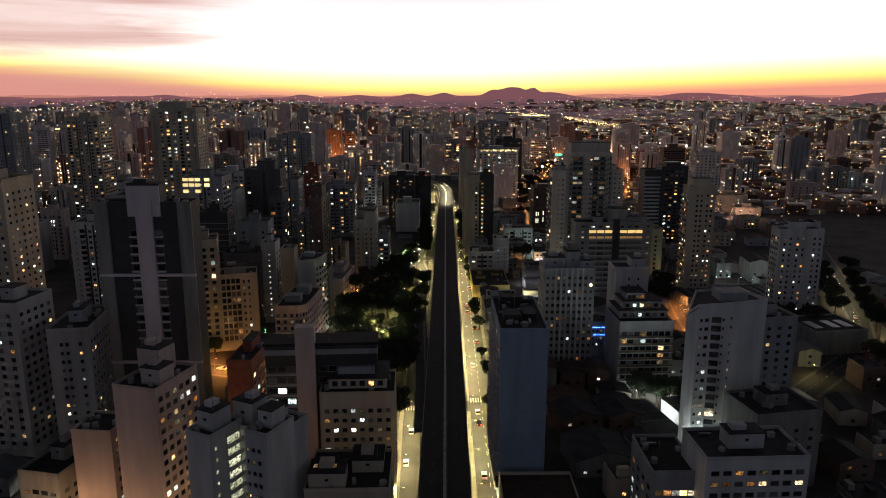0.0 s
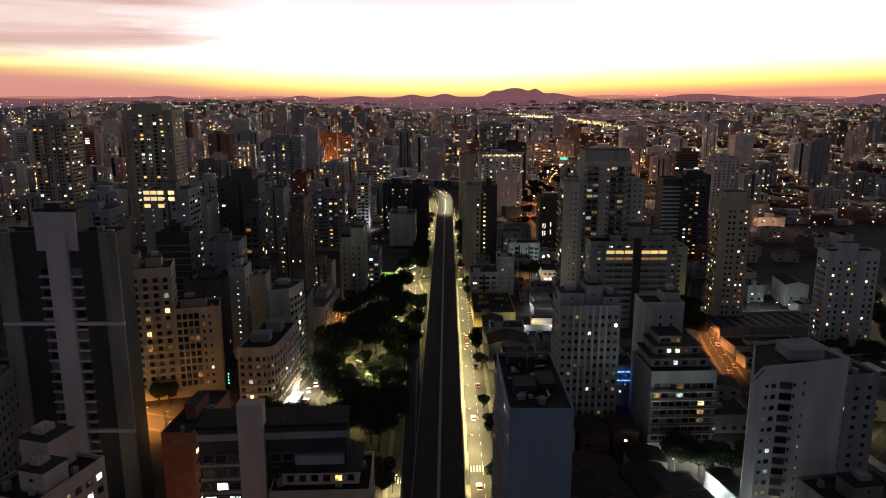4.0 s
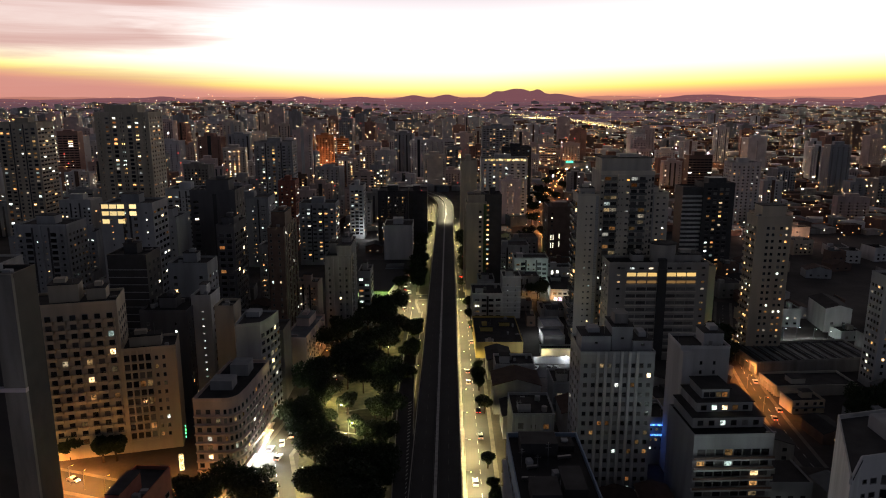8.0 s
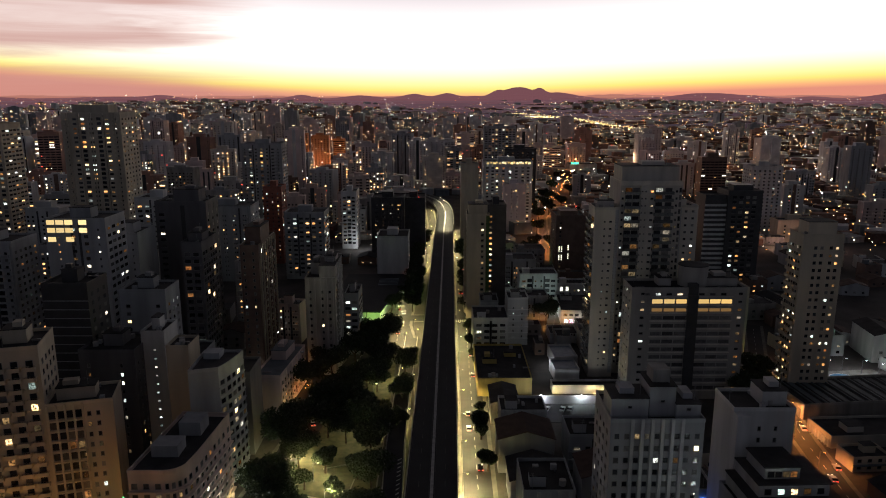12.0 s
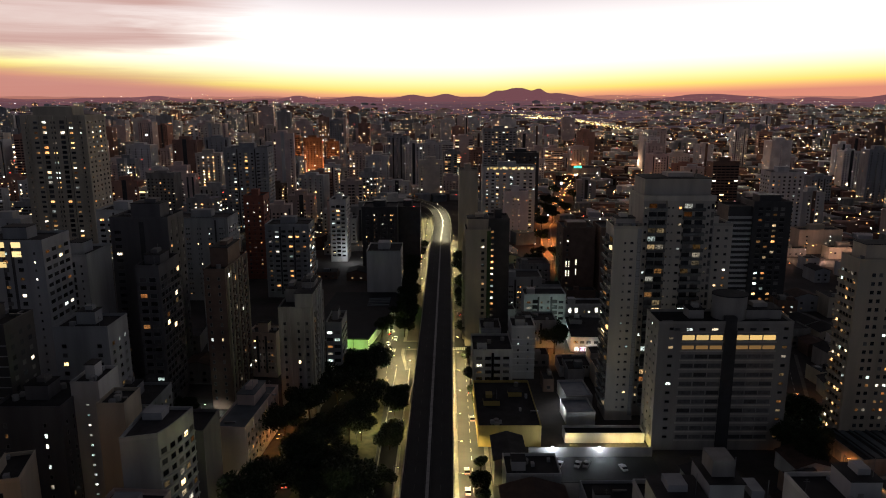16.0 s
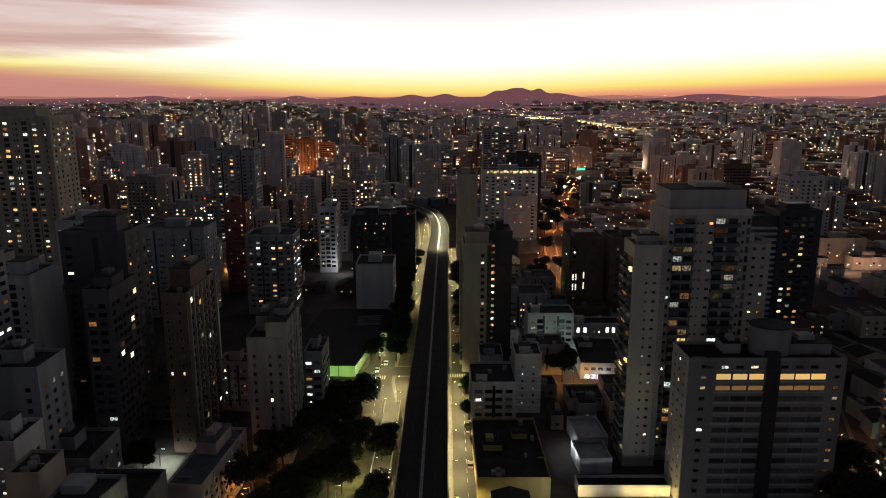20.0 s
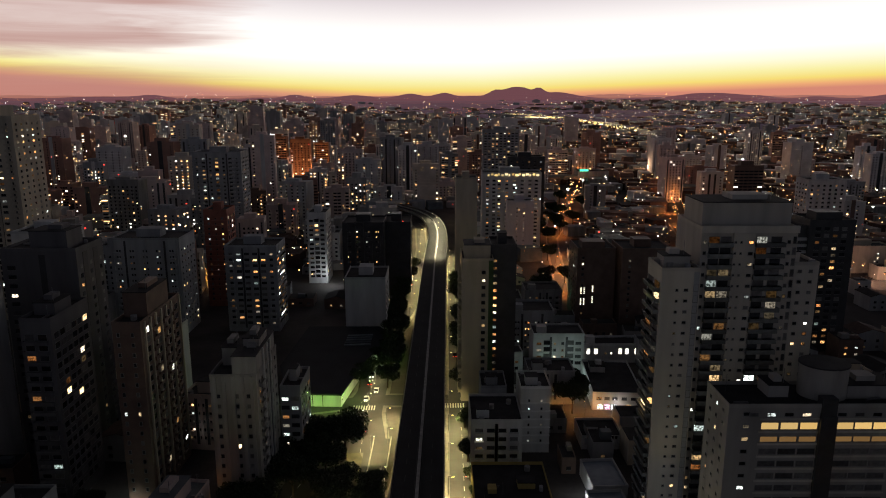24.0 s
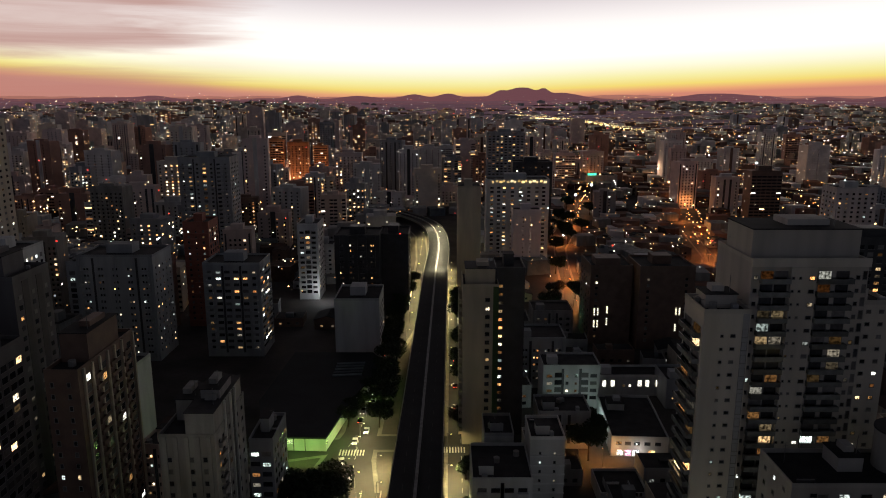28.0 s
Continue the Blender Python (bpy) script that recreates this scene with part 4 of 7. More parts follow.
def stepped_hotel():
    rng = random.Random(29)
    b = block("stepped grey hotel with terraces and balconies", 74.5, 276, 22.5, 20, 29, grey_wall, rot=2, houses=[])
    zs = floors(29, 3.1, 4)
    windows(b, (22.5, 20), "front", spread(1, 21.5, 8), zs, 2.3, 2.0, rng, 0.07)
    for z in zs:
        q = Boxes().box(0, 22.5, -1.3, 0, -0.42, 0, white_wall, skip="n")
        q.box(0, 22.5, -1.2, -1.1, 0, 0.7, brown_wall, skip="b")
        put("long_balcony", q.mesh("long_balcony"), b, pose(0, 0, z - 0.5))
    windows(b, (22.5, 20), "right", spread(1, 19, 5), zs, 1.5, 1.5, rng, 0.1)
    for i, (u0, v0, ww_, dd, hh) in enumerate(((1, 4, 20, 15, 3.2), (3, 7, 16, 12, 6.4), (5, 9, 8, 9, 9.5))):
        q = Boxes().box(u0, u0 + ww_, v0, v0 + dd, 29 + hh - 3.2, 29 + hh, grey_wall, skip="b")
        q.box(u0 - 0.4, u0 + ww_ + 0.4, v0 - 0.4, v0 + dd, 29 + hh, 29 + hh + 0.3, roof_dark)
        p_ = put("terrace_storey", q.mesh("terrace_storey"), b)
        for u in spread(u0 + 0.5, u0 + ww_ - 0.5, 6 - i):
            put("window", window_mesh(1.7, 1.6, pane_pick(rng, 0.25)), b, pose(u, v0, 29 + hh - 2.5))
    c = block("white narrow stair tower behind the hotel", 77.5, 300, 15, 12, 46, white_wall, houses=[(8, 3, 6, 7, 3)])
    windows(c, (15, 12), "front", [6.5, 10.5], floors(46, 3.0, 25), 0.8, 1.2, rng, 0.0)
    q = Boxes().box(0, 3.2, -2.5, 0, 0, 45, white_wall, skip="nb")
    put("blank_gable", q.mesh("blank_gable"), c)
    s_ = Boxes().box(0, 11, -0.2, 0.2, 0, 0.28, lit("blue_neon", [(0, (0.06, 0.2, 1.0)), (1, (0.1, 0.3, 1.0))], 4.0, low=1.0))
    e = block("low building with two blue neon lines", 66, 312, 14, 14, 17, grey_wall, houses=[])
    for z in (10.6, 14.2):
        put("neon_tube", s_.mesh("neon_tube"), e, pose(1.5, -0.25, z), label="blue neon line")
    windows(e, (14, 14), "front", spread(1.5, 12.5, 6), [5.6, 8.6, 12.2], 0.9, 1.0, rng, 0.1)


stepped_hotel()


def white_slab():
    rng = random.Random(31)
    plan = [(0, 0), (6.8, 8.1), (17.6, 10.5), (32, 14.5), (28.5, 30), (12, 26)]
    b = poly_flats("white slab of flats with blank gables and a recessed bay", 78, 211.5, plan, 52.5, white_wall, 31, (), 0.1, ((16, 14, 9, 8, 3.0),))
    ang = math.degrees(math.atan2(2.4, 10.8))
    face = pose(6.8, 8.1, 0, 0, 0, ang)
    for z in floors(52, 3.0, 5):
        put("window", window_mesh(0.9, 0.9, pane_pick(rng, 0.2)), b, face @ pose(1.2, 0, z + 0.4))
        put("window", window_mesh(1.4, 1.2, pane_pick(rng, 0.3)), b, face @ pose(3.2, 0, z + 0.2))
        put("bay_window", window_mesh(3.0, 1.9, pane_pick(rng, 0.2)), b, face @ pose(6.4, -0.6, z - 0.1, 0, 0, -24))
        put("window", window_mesh(0.7, 0.9, pane_pick(rng, 0.15)), b, face @ pose(9.4, 0, z))
        put("window", window_mesh(0.6, 0.9, pane_pick(rng, 0.12)), b, pose(17.6, 10.5, 0, 0, 0, 15.5) @ pose(1.3, 0, z + 0.3))
    clutter(b, 26, 18, 51.9, 5, 0)
    simple("white slab of flats with ribbon windows", 66, 158, 26, 16, 33, white_wall, 8, None, 0, rot=2, ww=2.1, wh=1.3, share=0.22, seed=33)
    simple("low workshop with a lit window strip", 55, 164, 12, 20, 26, grey_wall, 5, "left", 4, rot=0, ww=2.2, wh=1.6, share=0.5, seed=34, houses=[])
    simple("dark old block with peeling walls", 96, 196, 22, 18, 26, conc, 4, None, 0, rot=10, share=0.02, seed=35)
    simple("dark grey flats behind a white slab", 112, 240, 18, 15, 42, grey_wall, 4, None, 0, rot=9, share=0.03, seed=36)


white_slab()


def garage():
    """Grey garage and office block with a lit golden storey band."""
    rng = random.Random(37)
    w, d, h = 45, 14, 46.5
    b = block("grey parking and office block with golden lit storey", 80.8, 407, w, d, h, warm_grey, houses=[(31, 5, 12, 8, 2.5), (12, 6, 5, 6, 2.2)])
    drum = [(26.2 + 5.8 * math.cos(6.283 * i / 28), 8.0 + 5.0 * math.sin(6.283 * i / 28)) for i in range(28)]
    put("water_drum", prism(drum, h - 0.9, h + 7.2, warm_grey).mesh("water_drum"), b, label="round rendered water drum")
    put("drum_lid", prism([(26.2 + (x - 26.2) * 1.04, 8 + (y - 8) * 1.04) for x, y in drum], h + 7.2, h + 7.6, roof_dark).mesh("drum_lid"), b)
    q = Boxes().box(22.0, 26.0, -0.9, 0, 0, h - 3, dark_wall, skip="n")
    put("stair_shaft", q.mesh("stair_shaft"), b)
    q = Boxes().box(22.2, 25.8, -0.6, 2, h - 3, h + 1.5, dark_wall, skip="b")
    put("shaft_head", q.mesh("shaft_head"), b)
    gold = lit("golden_storey", [(0, (1.0, 0.62, 0.20)), (1, (1.0, 0.68, 0.26))], 0.85, low=0.8, pattern=False)
    gold_dim = lit("golden_storey_dim", [(0, (1.0, 0.55, 0.2)), (1, (1.0, 0.55, 0.2))], 0.20, low=0.9, pattern=False)
    zs = [4.2 + 3.25 * i for i in range(13)]
    for i, z in enumerate(zs):
        for u in (10.2, 14.9, 19.6, 28.3, 32.8, 37.3):
            pane = gold if i == 11 else gold_dim if i == 10 else blind
            if i == 12:
                continue
            put("parking_opening", window_mesh(4.3, 1.9 if i == 11 else 1.5, pane), b, on_face("front", w, d, u, z))
        put("window", window_mesh(1.6, 1.0, pane_pick(rng, 0.4)), b, on_face("front", w, d, 4.4, z + 0.3))
        put("window", window_mesh(1.6, 1.0, pane_pick(rng, 0.4)), b, on_face("front", w, d, 42.6, z + 0.3))
    bands(b, (w, d), [z - 0.3 for z in zs], cream_wall, thick=0.5, out=0.2, u0=7.6, u1=22.0)
    bands(b, (w, d), [z - 0.3 for z in zs], cream_wall, thick=0.5, out=0.2, u0=26.0, u1=39.8)
    windows(b, (w, d), "front", spread(4, 38, 8), [h - 3.2], 2.2, 1.0, rng, 0.05)
    windows(b, (w, d), "left", spread(1, d - 1, 3), zs, 1.0, 1.0, rng, 0.1)


garage()


balcony_glass = mat("balcony_glass", (0.20, 0.21, 0.205), 0.2, vary=0.3, scale=0.7, bump=0, tint=0.4, spec=0.6)


def twin_tower():
    rng = random.Random(41)
    b = block("pale slim wing of a tall residential tower", 70, 430, 10.2, 12.5, 74.4, cream_wall, houses=[(1.5, 4, 7, 6, 2.2)])
    zs = floors(74.4, 3.0, 5)
    windows(b, (10.2, 12.5), "front", [4.2], zs, 0.7, 0.7, rng, 0.06)
    windows(b, (10.2, 12.5), "front", [6.6], zs, 1.1, 0.8, rng, 0.08)
    # flat grey strip: recess shade put into the colour, no depth
    put("recess", Boxes().box(8.5, 9.9, -0.05, 0, 2, 73.4, grey_wall, skip="n").mesh("recess"), b)
    windows(b, (10.2, 12.5), "front", [9.2], zs, 1.3, 2.0, rng, 0.05, soft_glass=True)
    for k, z in enumerate(zs):
        put("window", window_mesh(4.6, 2.1, pale_pick(rng, 0.22)), b, on_face("left", 10.2, 12.5, 3.2, z))
        put("window", window_mesh(4.6, 2.1, pale_pick(rng, 0.22)), b, on_face("left", 10.2, 12.5, 9.0, z))
        put("balcony", balcony_mesh(10.4, 1.5 if k % 2 else 1.25, balcony_glass), b, on_face("left", 10.2, 12.5, 6.2, z - 0.4))
    for y0 in (0.3, 4.3, 8.3):
        put("roof_rail", Boxes().box(0.4, 9.8, y0, y0 + 0.06, 75.3, 75.4, metal).mesh("roof_rail"), b)
    w, d, h = 25.6, 20, 84.6
    c = block("tall pale residential tower with balconies and lit windows", 81.2, 434, w, d, h, cream_wall, houses=[(0.8, 3.0, 24, 14, 6.0)])
    put("crown_band", Boxes().box(-0.2, w + 0.2, -0.5, 0, h - 1.6, h + 0.3, cream_wall, skip="n").mesh("crown_band"), c)
    put("crown_band", Boxes().box(8.3, 13.9, -0.9, 0, 3, h - 1.6, cream_wall, skip="n").mesh("crown_band"), c, label="projecting pale wall bay")
    zs = floors(h - 1.4, 3.0, 5, -0.2)
    windows(c, (w, d), "front", [0.95, 23.4], zs, 0.9, 1.0, rng, 0.10)
    windows(c, (w, d), "front", [24.9], zs, 1.0, 2.0, rng, 0.04, soft_glass=True)
    for z in zs:
        for u in (8.8, 10.3):
            put("window", window_mesh(0.6, 0.6, pane_pick(rng, 0.05)), c, on_face("front", w, d, u, z + 0.3, 0.9))
        put("window", window_mesh(1.3, 0.9, pane_pick(rng, 0.06)), c, on_face("front", w, d, 12.9, z + 0.1, 0.9))
    windows(c, (w, d), "front", [3.4, 6.5, 16.1, 20.0], zs, 2.9, 2.0, rng, 0.26, soft_glass=True)
    balconies(c, (w, d), "front", [5.0], [z - 0.5 for z in zs], 6.4, 1.5, balcony_glass, True)
    balconies(c, (w, d), "front", [18.1], [z - 0.5 for z in zs], 7.8, 1.5, balcony_glass, True)
    e = block("pale rear wing of the tall residential tower", 107, 438, 8.6, 16, 74, cream_wall, houses=[(1, 2, 3, 8, 2.4)])
    # another flat grey strip coloured as the shade of a recess
    put("recess", Boxes().box(0.1, 1.5, -0.06, 0, 2, 73, grey_wall, skip="n").mesh("recess"), e)
    windows(e, (8.6, 16), "front", [3.4, 6.4], zs[:23], 1.1, 0.9, rng, 0.10)
    windows(e, (8.6, 16), "right", spread(1, 15, 4), zs[12:23], 1.2, 1.2, rng, 0.12)


twin_tower()


def right_towers():
    b = simple("tan residential tower with balconies down one side", 147, 410, 16, 11, 67, beige_wall, [5.2, 7.6, 11.2, 13.6], "left", 5, ww=1.2, wh=1.2, share=0.16, seed=43, houses=[(2.5, 1.5, 11, 8, 4.5)])
    balconies(b, (16, 11), "left", spread(1, 10, 2), [z - 0.7 for z in floors(67)], 4.2, 1.3, beige_wall)
    simple("white flats with a grey recess", 184, 372, 24, 10, 49, white_wall, [3, 6, 10, 13, 19, 22], "left", 4, share=0.12, seed=44, ww=1.1)
    b = simple("black glazed tower with white slab bands", 180, 566, 21, 18, 63, dark_wall, [4, 8, 12, 16], None, 0, ww=2.4, wh=1.6, share=0.14, seed=45, houses=[(4, 3, 12, 9, 3)])
    c = block("white banded wing of a dark tower", 167, 568, 13, 16, 60, dark_wall, houses=[])
    bands(c, (13, 16), floors(60, 3.0, 3.5), white_wall, thick=1.3, out=0.9)
    simple("pale slim residential tower with lit windows", 271, 745, 27, 18, 60, white_wall, 6, "left", 4, ww=1.6, share=0.22, seed=46)
    simple("dark brown brick flats with paired lit stair windows", 84, 612, 20, 24, 40, brown_wall, [3.0], "left", 4, ww=1.2, share=0.06, seed=47, houses=[(3, 4, 12, 10, 2.5)])
    b = simple("dark brown brick block of flats", 106, 606, 26, 24, 41, brown_wall, [4, 22], None, 0, ww=1.2, share=0.05, seed=48)
    strip_pane = lit("stair_strip", [(0, (1.0, 0.92, 0.6)), (1, (1.0, 0.95, 0.7))], 2.2, low=0.7)
    for x, z in ((86.5, 9), (88.2, 9), (86.5, 15), (88.2, 15), (92.6, 10), (92.6, 16), (124, 17), (125.6, 17), (124, 9)):
        put("stair_window", window_mesh(0.9, 3.8, strip_pane), b, pose(x - 106, 5.9 if x < 105 else -0.1, z))
    b = simple("slim tan tower beside the viaduct with lit windows", 20, 511, 12, 18, 58, beige_wall, [8.3], "right", 6, ww=1.5, wh=1.3, share=0.42, seed=49, houses=[(1, 3, 10, 11, 4.5)])
    put("green_strip", Boxes().box(10.2, 12.05, -0.12, 0, 1, 57.2, mat("green_render", (0.07, 0.12, 0.045), 0.8), skip="n").mesh("green_strip"), b, label="dark green painted strip")
    balconies(b, (12, 18), "left", spread(1, 17, 3), [z - 0.7 for z in floors(58)], 4.4, 1.2, beige_wall)
    b = simple("dark rear slab beside a slim tower", 31.5, 518, 10, 16, 62, dark_wall, [1.7], None, 0, share=0.42, seed=50, ww=1.7)
    simple("tan blank gable tower by the far bend", 22, 705, 14, 20, 66, beige_wall, [], "right", 8, share=0.6, seed=51)
    b = simple("cream tower with a golden lit roof terrace", 45, 800, 46, 22, 59, white_wall, [4, 9, 13, 19, 25, 31, 37, 42], None, 0, ww=2.4, share=0.26, seed=52)
    for k in range(15):
        q = Boxes().box(0, 1.3 + 0.5 * (k % 3), -0.4, 0.2, 0, 1.5, lit("terrace_gold", [(0, (1, 0.66, 0.22)), (1, (1, 0.85, 0.5))], 1.9, low=0.25, pattern=False))
        put("terrace_light", q.mesh("terrace_light"), b, pose(4 + 2.7 * k, 0, 56.2 + 0.6 * (k % 2)), label="golden lit terrace bay")
    simple("lilac blank slab in front of a cream tower", 61, 760, 19, 14, 43, lilac_wall, [7, 12], None, 0, ww=0.8, wh=0.8, share=0.2, seed=53)
    simple("dark residential tower with rooftop house", 70, 860, 32, 20, 66, dark_wall, 6, None, 0, share=0.14, seed=54)
    simple("broad tan block above a lit yard", 283, 714, 33, 14, 19, beige_wall, [6, 24], None, 0, ww=1.2, share=0.3, seed=56)
    simple("low tan shed beside a lit yard", 297, 696, 26, 10, 9, beige_wall, [5, 15], None, 0, ww=1.6, share=0.4, seed=58)
    TAKEN.extend([(278, 684, 10), (294, 682, 10), (308, 682, 8)])
    simple("grey grid-fronted office tower", 62, 1080, 42, 24, 78, grey_wall, 9, None, 0, ww=2.8, share=0.3, seed=55)


right_towers()


def left_towers():
    def T(label, x, y, w, d, h, m, cols, scols, seed, **k):
        return simple(label, x, y, w, d, h, m, cols, "right", scols, seed=seed, **k)
    b = T("slim brown tower of flats with striped loggia side", -80.5, 439.8, 8.0, 30, 56.5, brown_wall, [1.6, 5.6], 0, 61, share=0.10, ww=0.9, houses=[(0.6, 7, 6.8, 16, 6.5)])
    zs = floors(56.5)
    windows(b, (8, 30), "right", [4.5, 12.5, 20.5, 27.0], zs, 2.2, 1.9, random.Random(161), 0.12)
    balconies(b, (8, 30), "right", [8.5, 16.5, 24.0], [z - 0.5 for z in zs], 3.0, 1.0, brown_wall)
    fins(b, (8, 30), [2.4, 6.6, 10.4, 14.6, 18.4, 22.6, 29.4], 2, 56, beige_wall, face="right", wide=0.7, out=0.5)
    b = T("grey white tower of flats with stepped roof", -51.5, 432, 12.8, 24, 44, conc, [2.2, 7.2, 10.4], 0, 62, share=0.06, ww=1.1, houses=[(6.2, 0.3, 6.5, 22, 5.0), (1.0, 9, 5.0, 10, 4.4), (7.5, 8, 4.5, 9, 7.5)])
    zs = floors(48)
    windows(b, (12.8, 24), "right", [3.0, 6.0, 11.0, 17.5, 21.5], zs, 1.3, 1.3, random.Random(162), 0.08)
    balconies(b, (12.8, 24), "right", [4.5], [z - 0.6 for z in zs[:-1]], 3.6, 0.9, conc)
    # dark sheets on the side face painted as recess shade
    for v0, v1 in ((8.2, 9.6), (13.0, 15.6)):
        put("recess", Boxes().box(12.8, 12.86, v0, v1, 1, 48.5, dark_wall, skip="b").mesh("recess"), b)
    fins(b, (12.8, 24), [8.0, 12.6, 16.0], 1, 48.8, white_wall, face="right", wide=0.5, out=0.4)
    T("grey flats with bay windows near the road", -38.4, 457, 6.4, 16, 30, grey_wall, [1.5, 4.5], 5, 63, share=0.2)
    T("white flats with a blank side gable", -139.8, 449, 11.6, 20, 60, white_wall, [2.0, 5.4, 9.2], 0, 89, share=0.14, ww=2.2, houses=[(2, 5, 6, 8, 3.5)])
    T("dark grey tower with a blank gable", -128, 470, 24, 18, 71, charcoal_wall, [3], 5, 64, share=0.05, houses=[(8, 3, 12, 10, 5)])
    T("white and dark flats with stacked balconies", -104.6, 437, 8.6, 21, 58.5, charcoal_wall, [2.4, 6.0], 6, 65, share=0.08, ww=2.6, wh=1.9, balc=((4.2, 7.0),), houses=[(1, 6, 6, 9, 2.6)])
    b = T("office block with golden penthouse windows", -151, 418, 24, 18, 72, grey_wall, [5, 11, 16, 21], 4, 66, share=0.22, ww=2.6)
    q = Boxes().box(0, 3.1, -0.12, 0.1, 0, 1.9, lit("penthouse_gold", [(0, (1.0, 0.72, 0.30)), (1, (1, 0.75, 0.35))], 1.5, low=0.5, pattern=False))
    for z in (62.5, 66.2, 69.4):
        for u in (0.8, 4.4, 8.0, 13.5) if z > 66 else (0.8, 8.0):
            put("lit_window", q.mesh("lit_window"), b, pose(u, 0, z), label="golden lit penthouse window")
    T("dark terraced flats with pale balcony bands", -124, 364, 15, 14, 60, dark_wall, [], 3, 67, share=0.03, band=grey_wall)
    T("white slim stair tower with a ladder of lit windows", -92.5, 363, 7.6, 12, 44, white_wall, [], 2, 87, share=0.05)
    T("pale flats with two open shafts", -112, 392, 17, 14, 50, grey_wall, [3, 14], 3, 88, share=0.2)
    T("dark grey slab with small lit windows", -110, 356, 18, 18, 40, charcoal_wall, [3, 13.5], 5, 69, share=0.22, ww=0.9)
    T("grey flats with a hip roof house", -104, 392, 20, 18, 24, grey_wall, 4, 5, 70, share=0.1)
    b = T("pink block of flats with blank gable facing the park", -64.2, 391.5, 10.2, 34, 16.8, pink_wall, [], 0, 71, rot=-5, roof=roof_tin, houses=[(1.0, 18, 6, 12, 3.0)])
    zs = floors(16.8, 3.0, 3.2)
    windows(b, (10.2, 34), "right", spread(1, 31, 9), zs, 1.5, 1.5, random.Random(171), 0.22)
    balconies(b, (10.2, 34), "right", spread(1, 31, 9)[1::2], [z - 0.5 for z in zs], 3.0, 1.0, pink_wall)
    fins(b, (10.2, 34), [0.6, 7.6, 14.4, 21.2, 28.0], 1, 16.6, pink_wall, face="right", wide=0.6, out=0.4)
    T("dark slab of flats near the far road", -45, 655, 24, 24, 46, dark_wall, 5, 0, 72, share=0.24, ww=1.1)
    T("dark slab of flats beside the far road", -23, 668, 17, 26, 44, dark_wall, 0, 6, 73, share=0.08)
    T("white blank gable block beside the road", -35, 586, 20, 24, 31, white_wall, [], 5, 74, share=0.05)
    T("white tower behind a floodlight", -72, 690, 12, 20, 46, white_wall, 3, 4, 75, share=0.1)
    T("white and grey banded flats", -96, 596, 26, 20, 45, grey_wall, 6, 5, 76, share=0.18)
    T("white flats with wide balconies", -150, 590, 34, 22, 50, grey_wall, 6, 5, 77, share=0.16, ww=2.0)
    T("dark brick red tower with warm windows", -120, 640, 13, 16, 56, brick_wall, 3, 4, 78, share=0.2)
    T("tall tower of flats with lit storeys", -176, 790, 37, 22, 76, grey_wall, 7, 5, 79, share=0.28)
    T("very tall pale tower with lit windows", -244, 615, 39, 26, 108, beige_wall, 7, 5, 80, share=0.2, houses=[(6, 4, 24, 14, 5)])
    T("tall beige tower of flats", -330, 640, 30, 24, 100, beige_wall, 6, 5, 81, share=0.14)
    T("tall tower of flats with roof house", -390, 600, 36, 24, 104, grey_wall, 6, 5, 82, share=0.14)
    T("white tower of flats with warm windows", -170, 545, 22, 18, 62, white_wall, 5, 5, 83, share=0.24)
    T("cream block of flats with lit windows", -175, 480, 24, 20, 56, beige_wall, 6, 5, 84, share=0.2)
    T("broad grey tower of flats", -205, 440, 26, 20, 58, grey_wall, 6, 5, 85, share=0.14)
    T("white tower of flats with stacked balconies", -200, 380, 22, 20, 52, white_wall, 5, 5, 86, share=0.14, balc=((6, 3.4), (16, 3.4)))


left_towers()


def recess_shade_strips(start, strips):
    """Dark sheets, foot to roof, that paint the shade of recesses on a tower."""
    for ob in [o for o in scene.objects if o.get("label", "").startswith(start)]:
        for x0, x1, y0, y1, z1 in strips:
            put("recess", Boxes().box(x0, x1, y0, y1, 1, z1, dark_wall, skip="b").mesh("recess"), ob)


recess_shade_strips("dark grey tower with a blank", [(12, 14, -0.1, 0, 69), (24, 24.1, 4, 7, 69), (24, 24.1, 11, 14, 69)])
for ob in [o for o in scene.objects if o.get("label", "").startswith("white slim stair tower")]:
    for z in floors(44, 3.0, 4):
        put("lit_window", window_mesh(0.9, 0.7, win_cool), ob, pose(4.2, 0, z))

# ---- low buildings of the near blocks ----


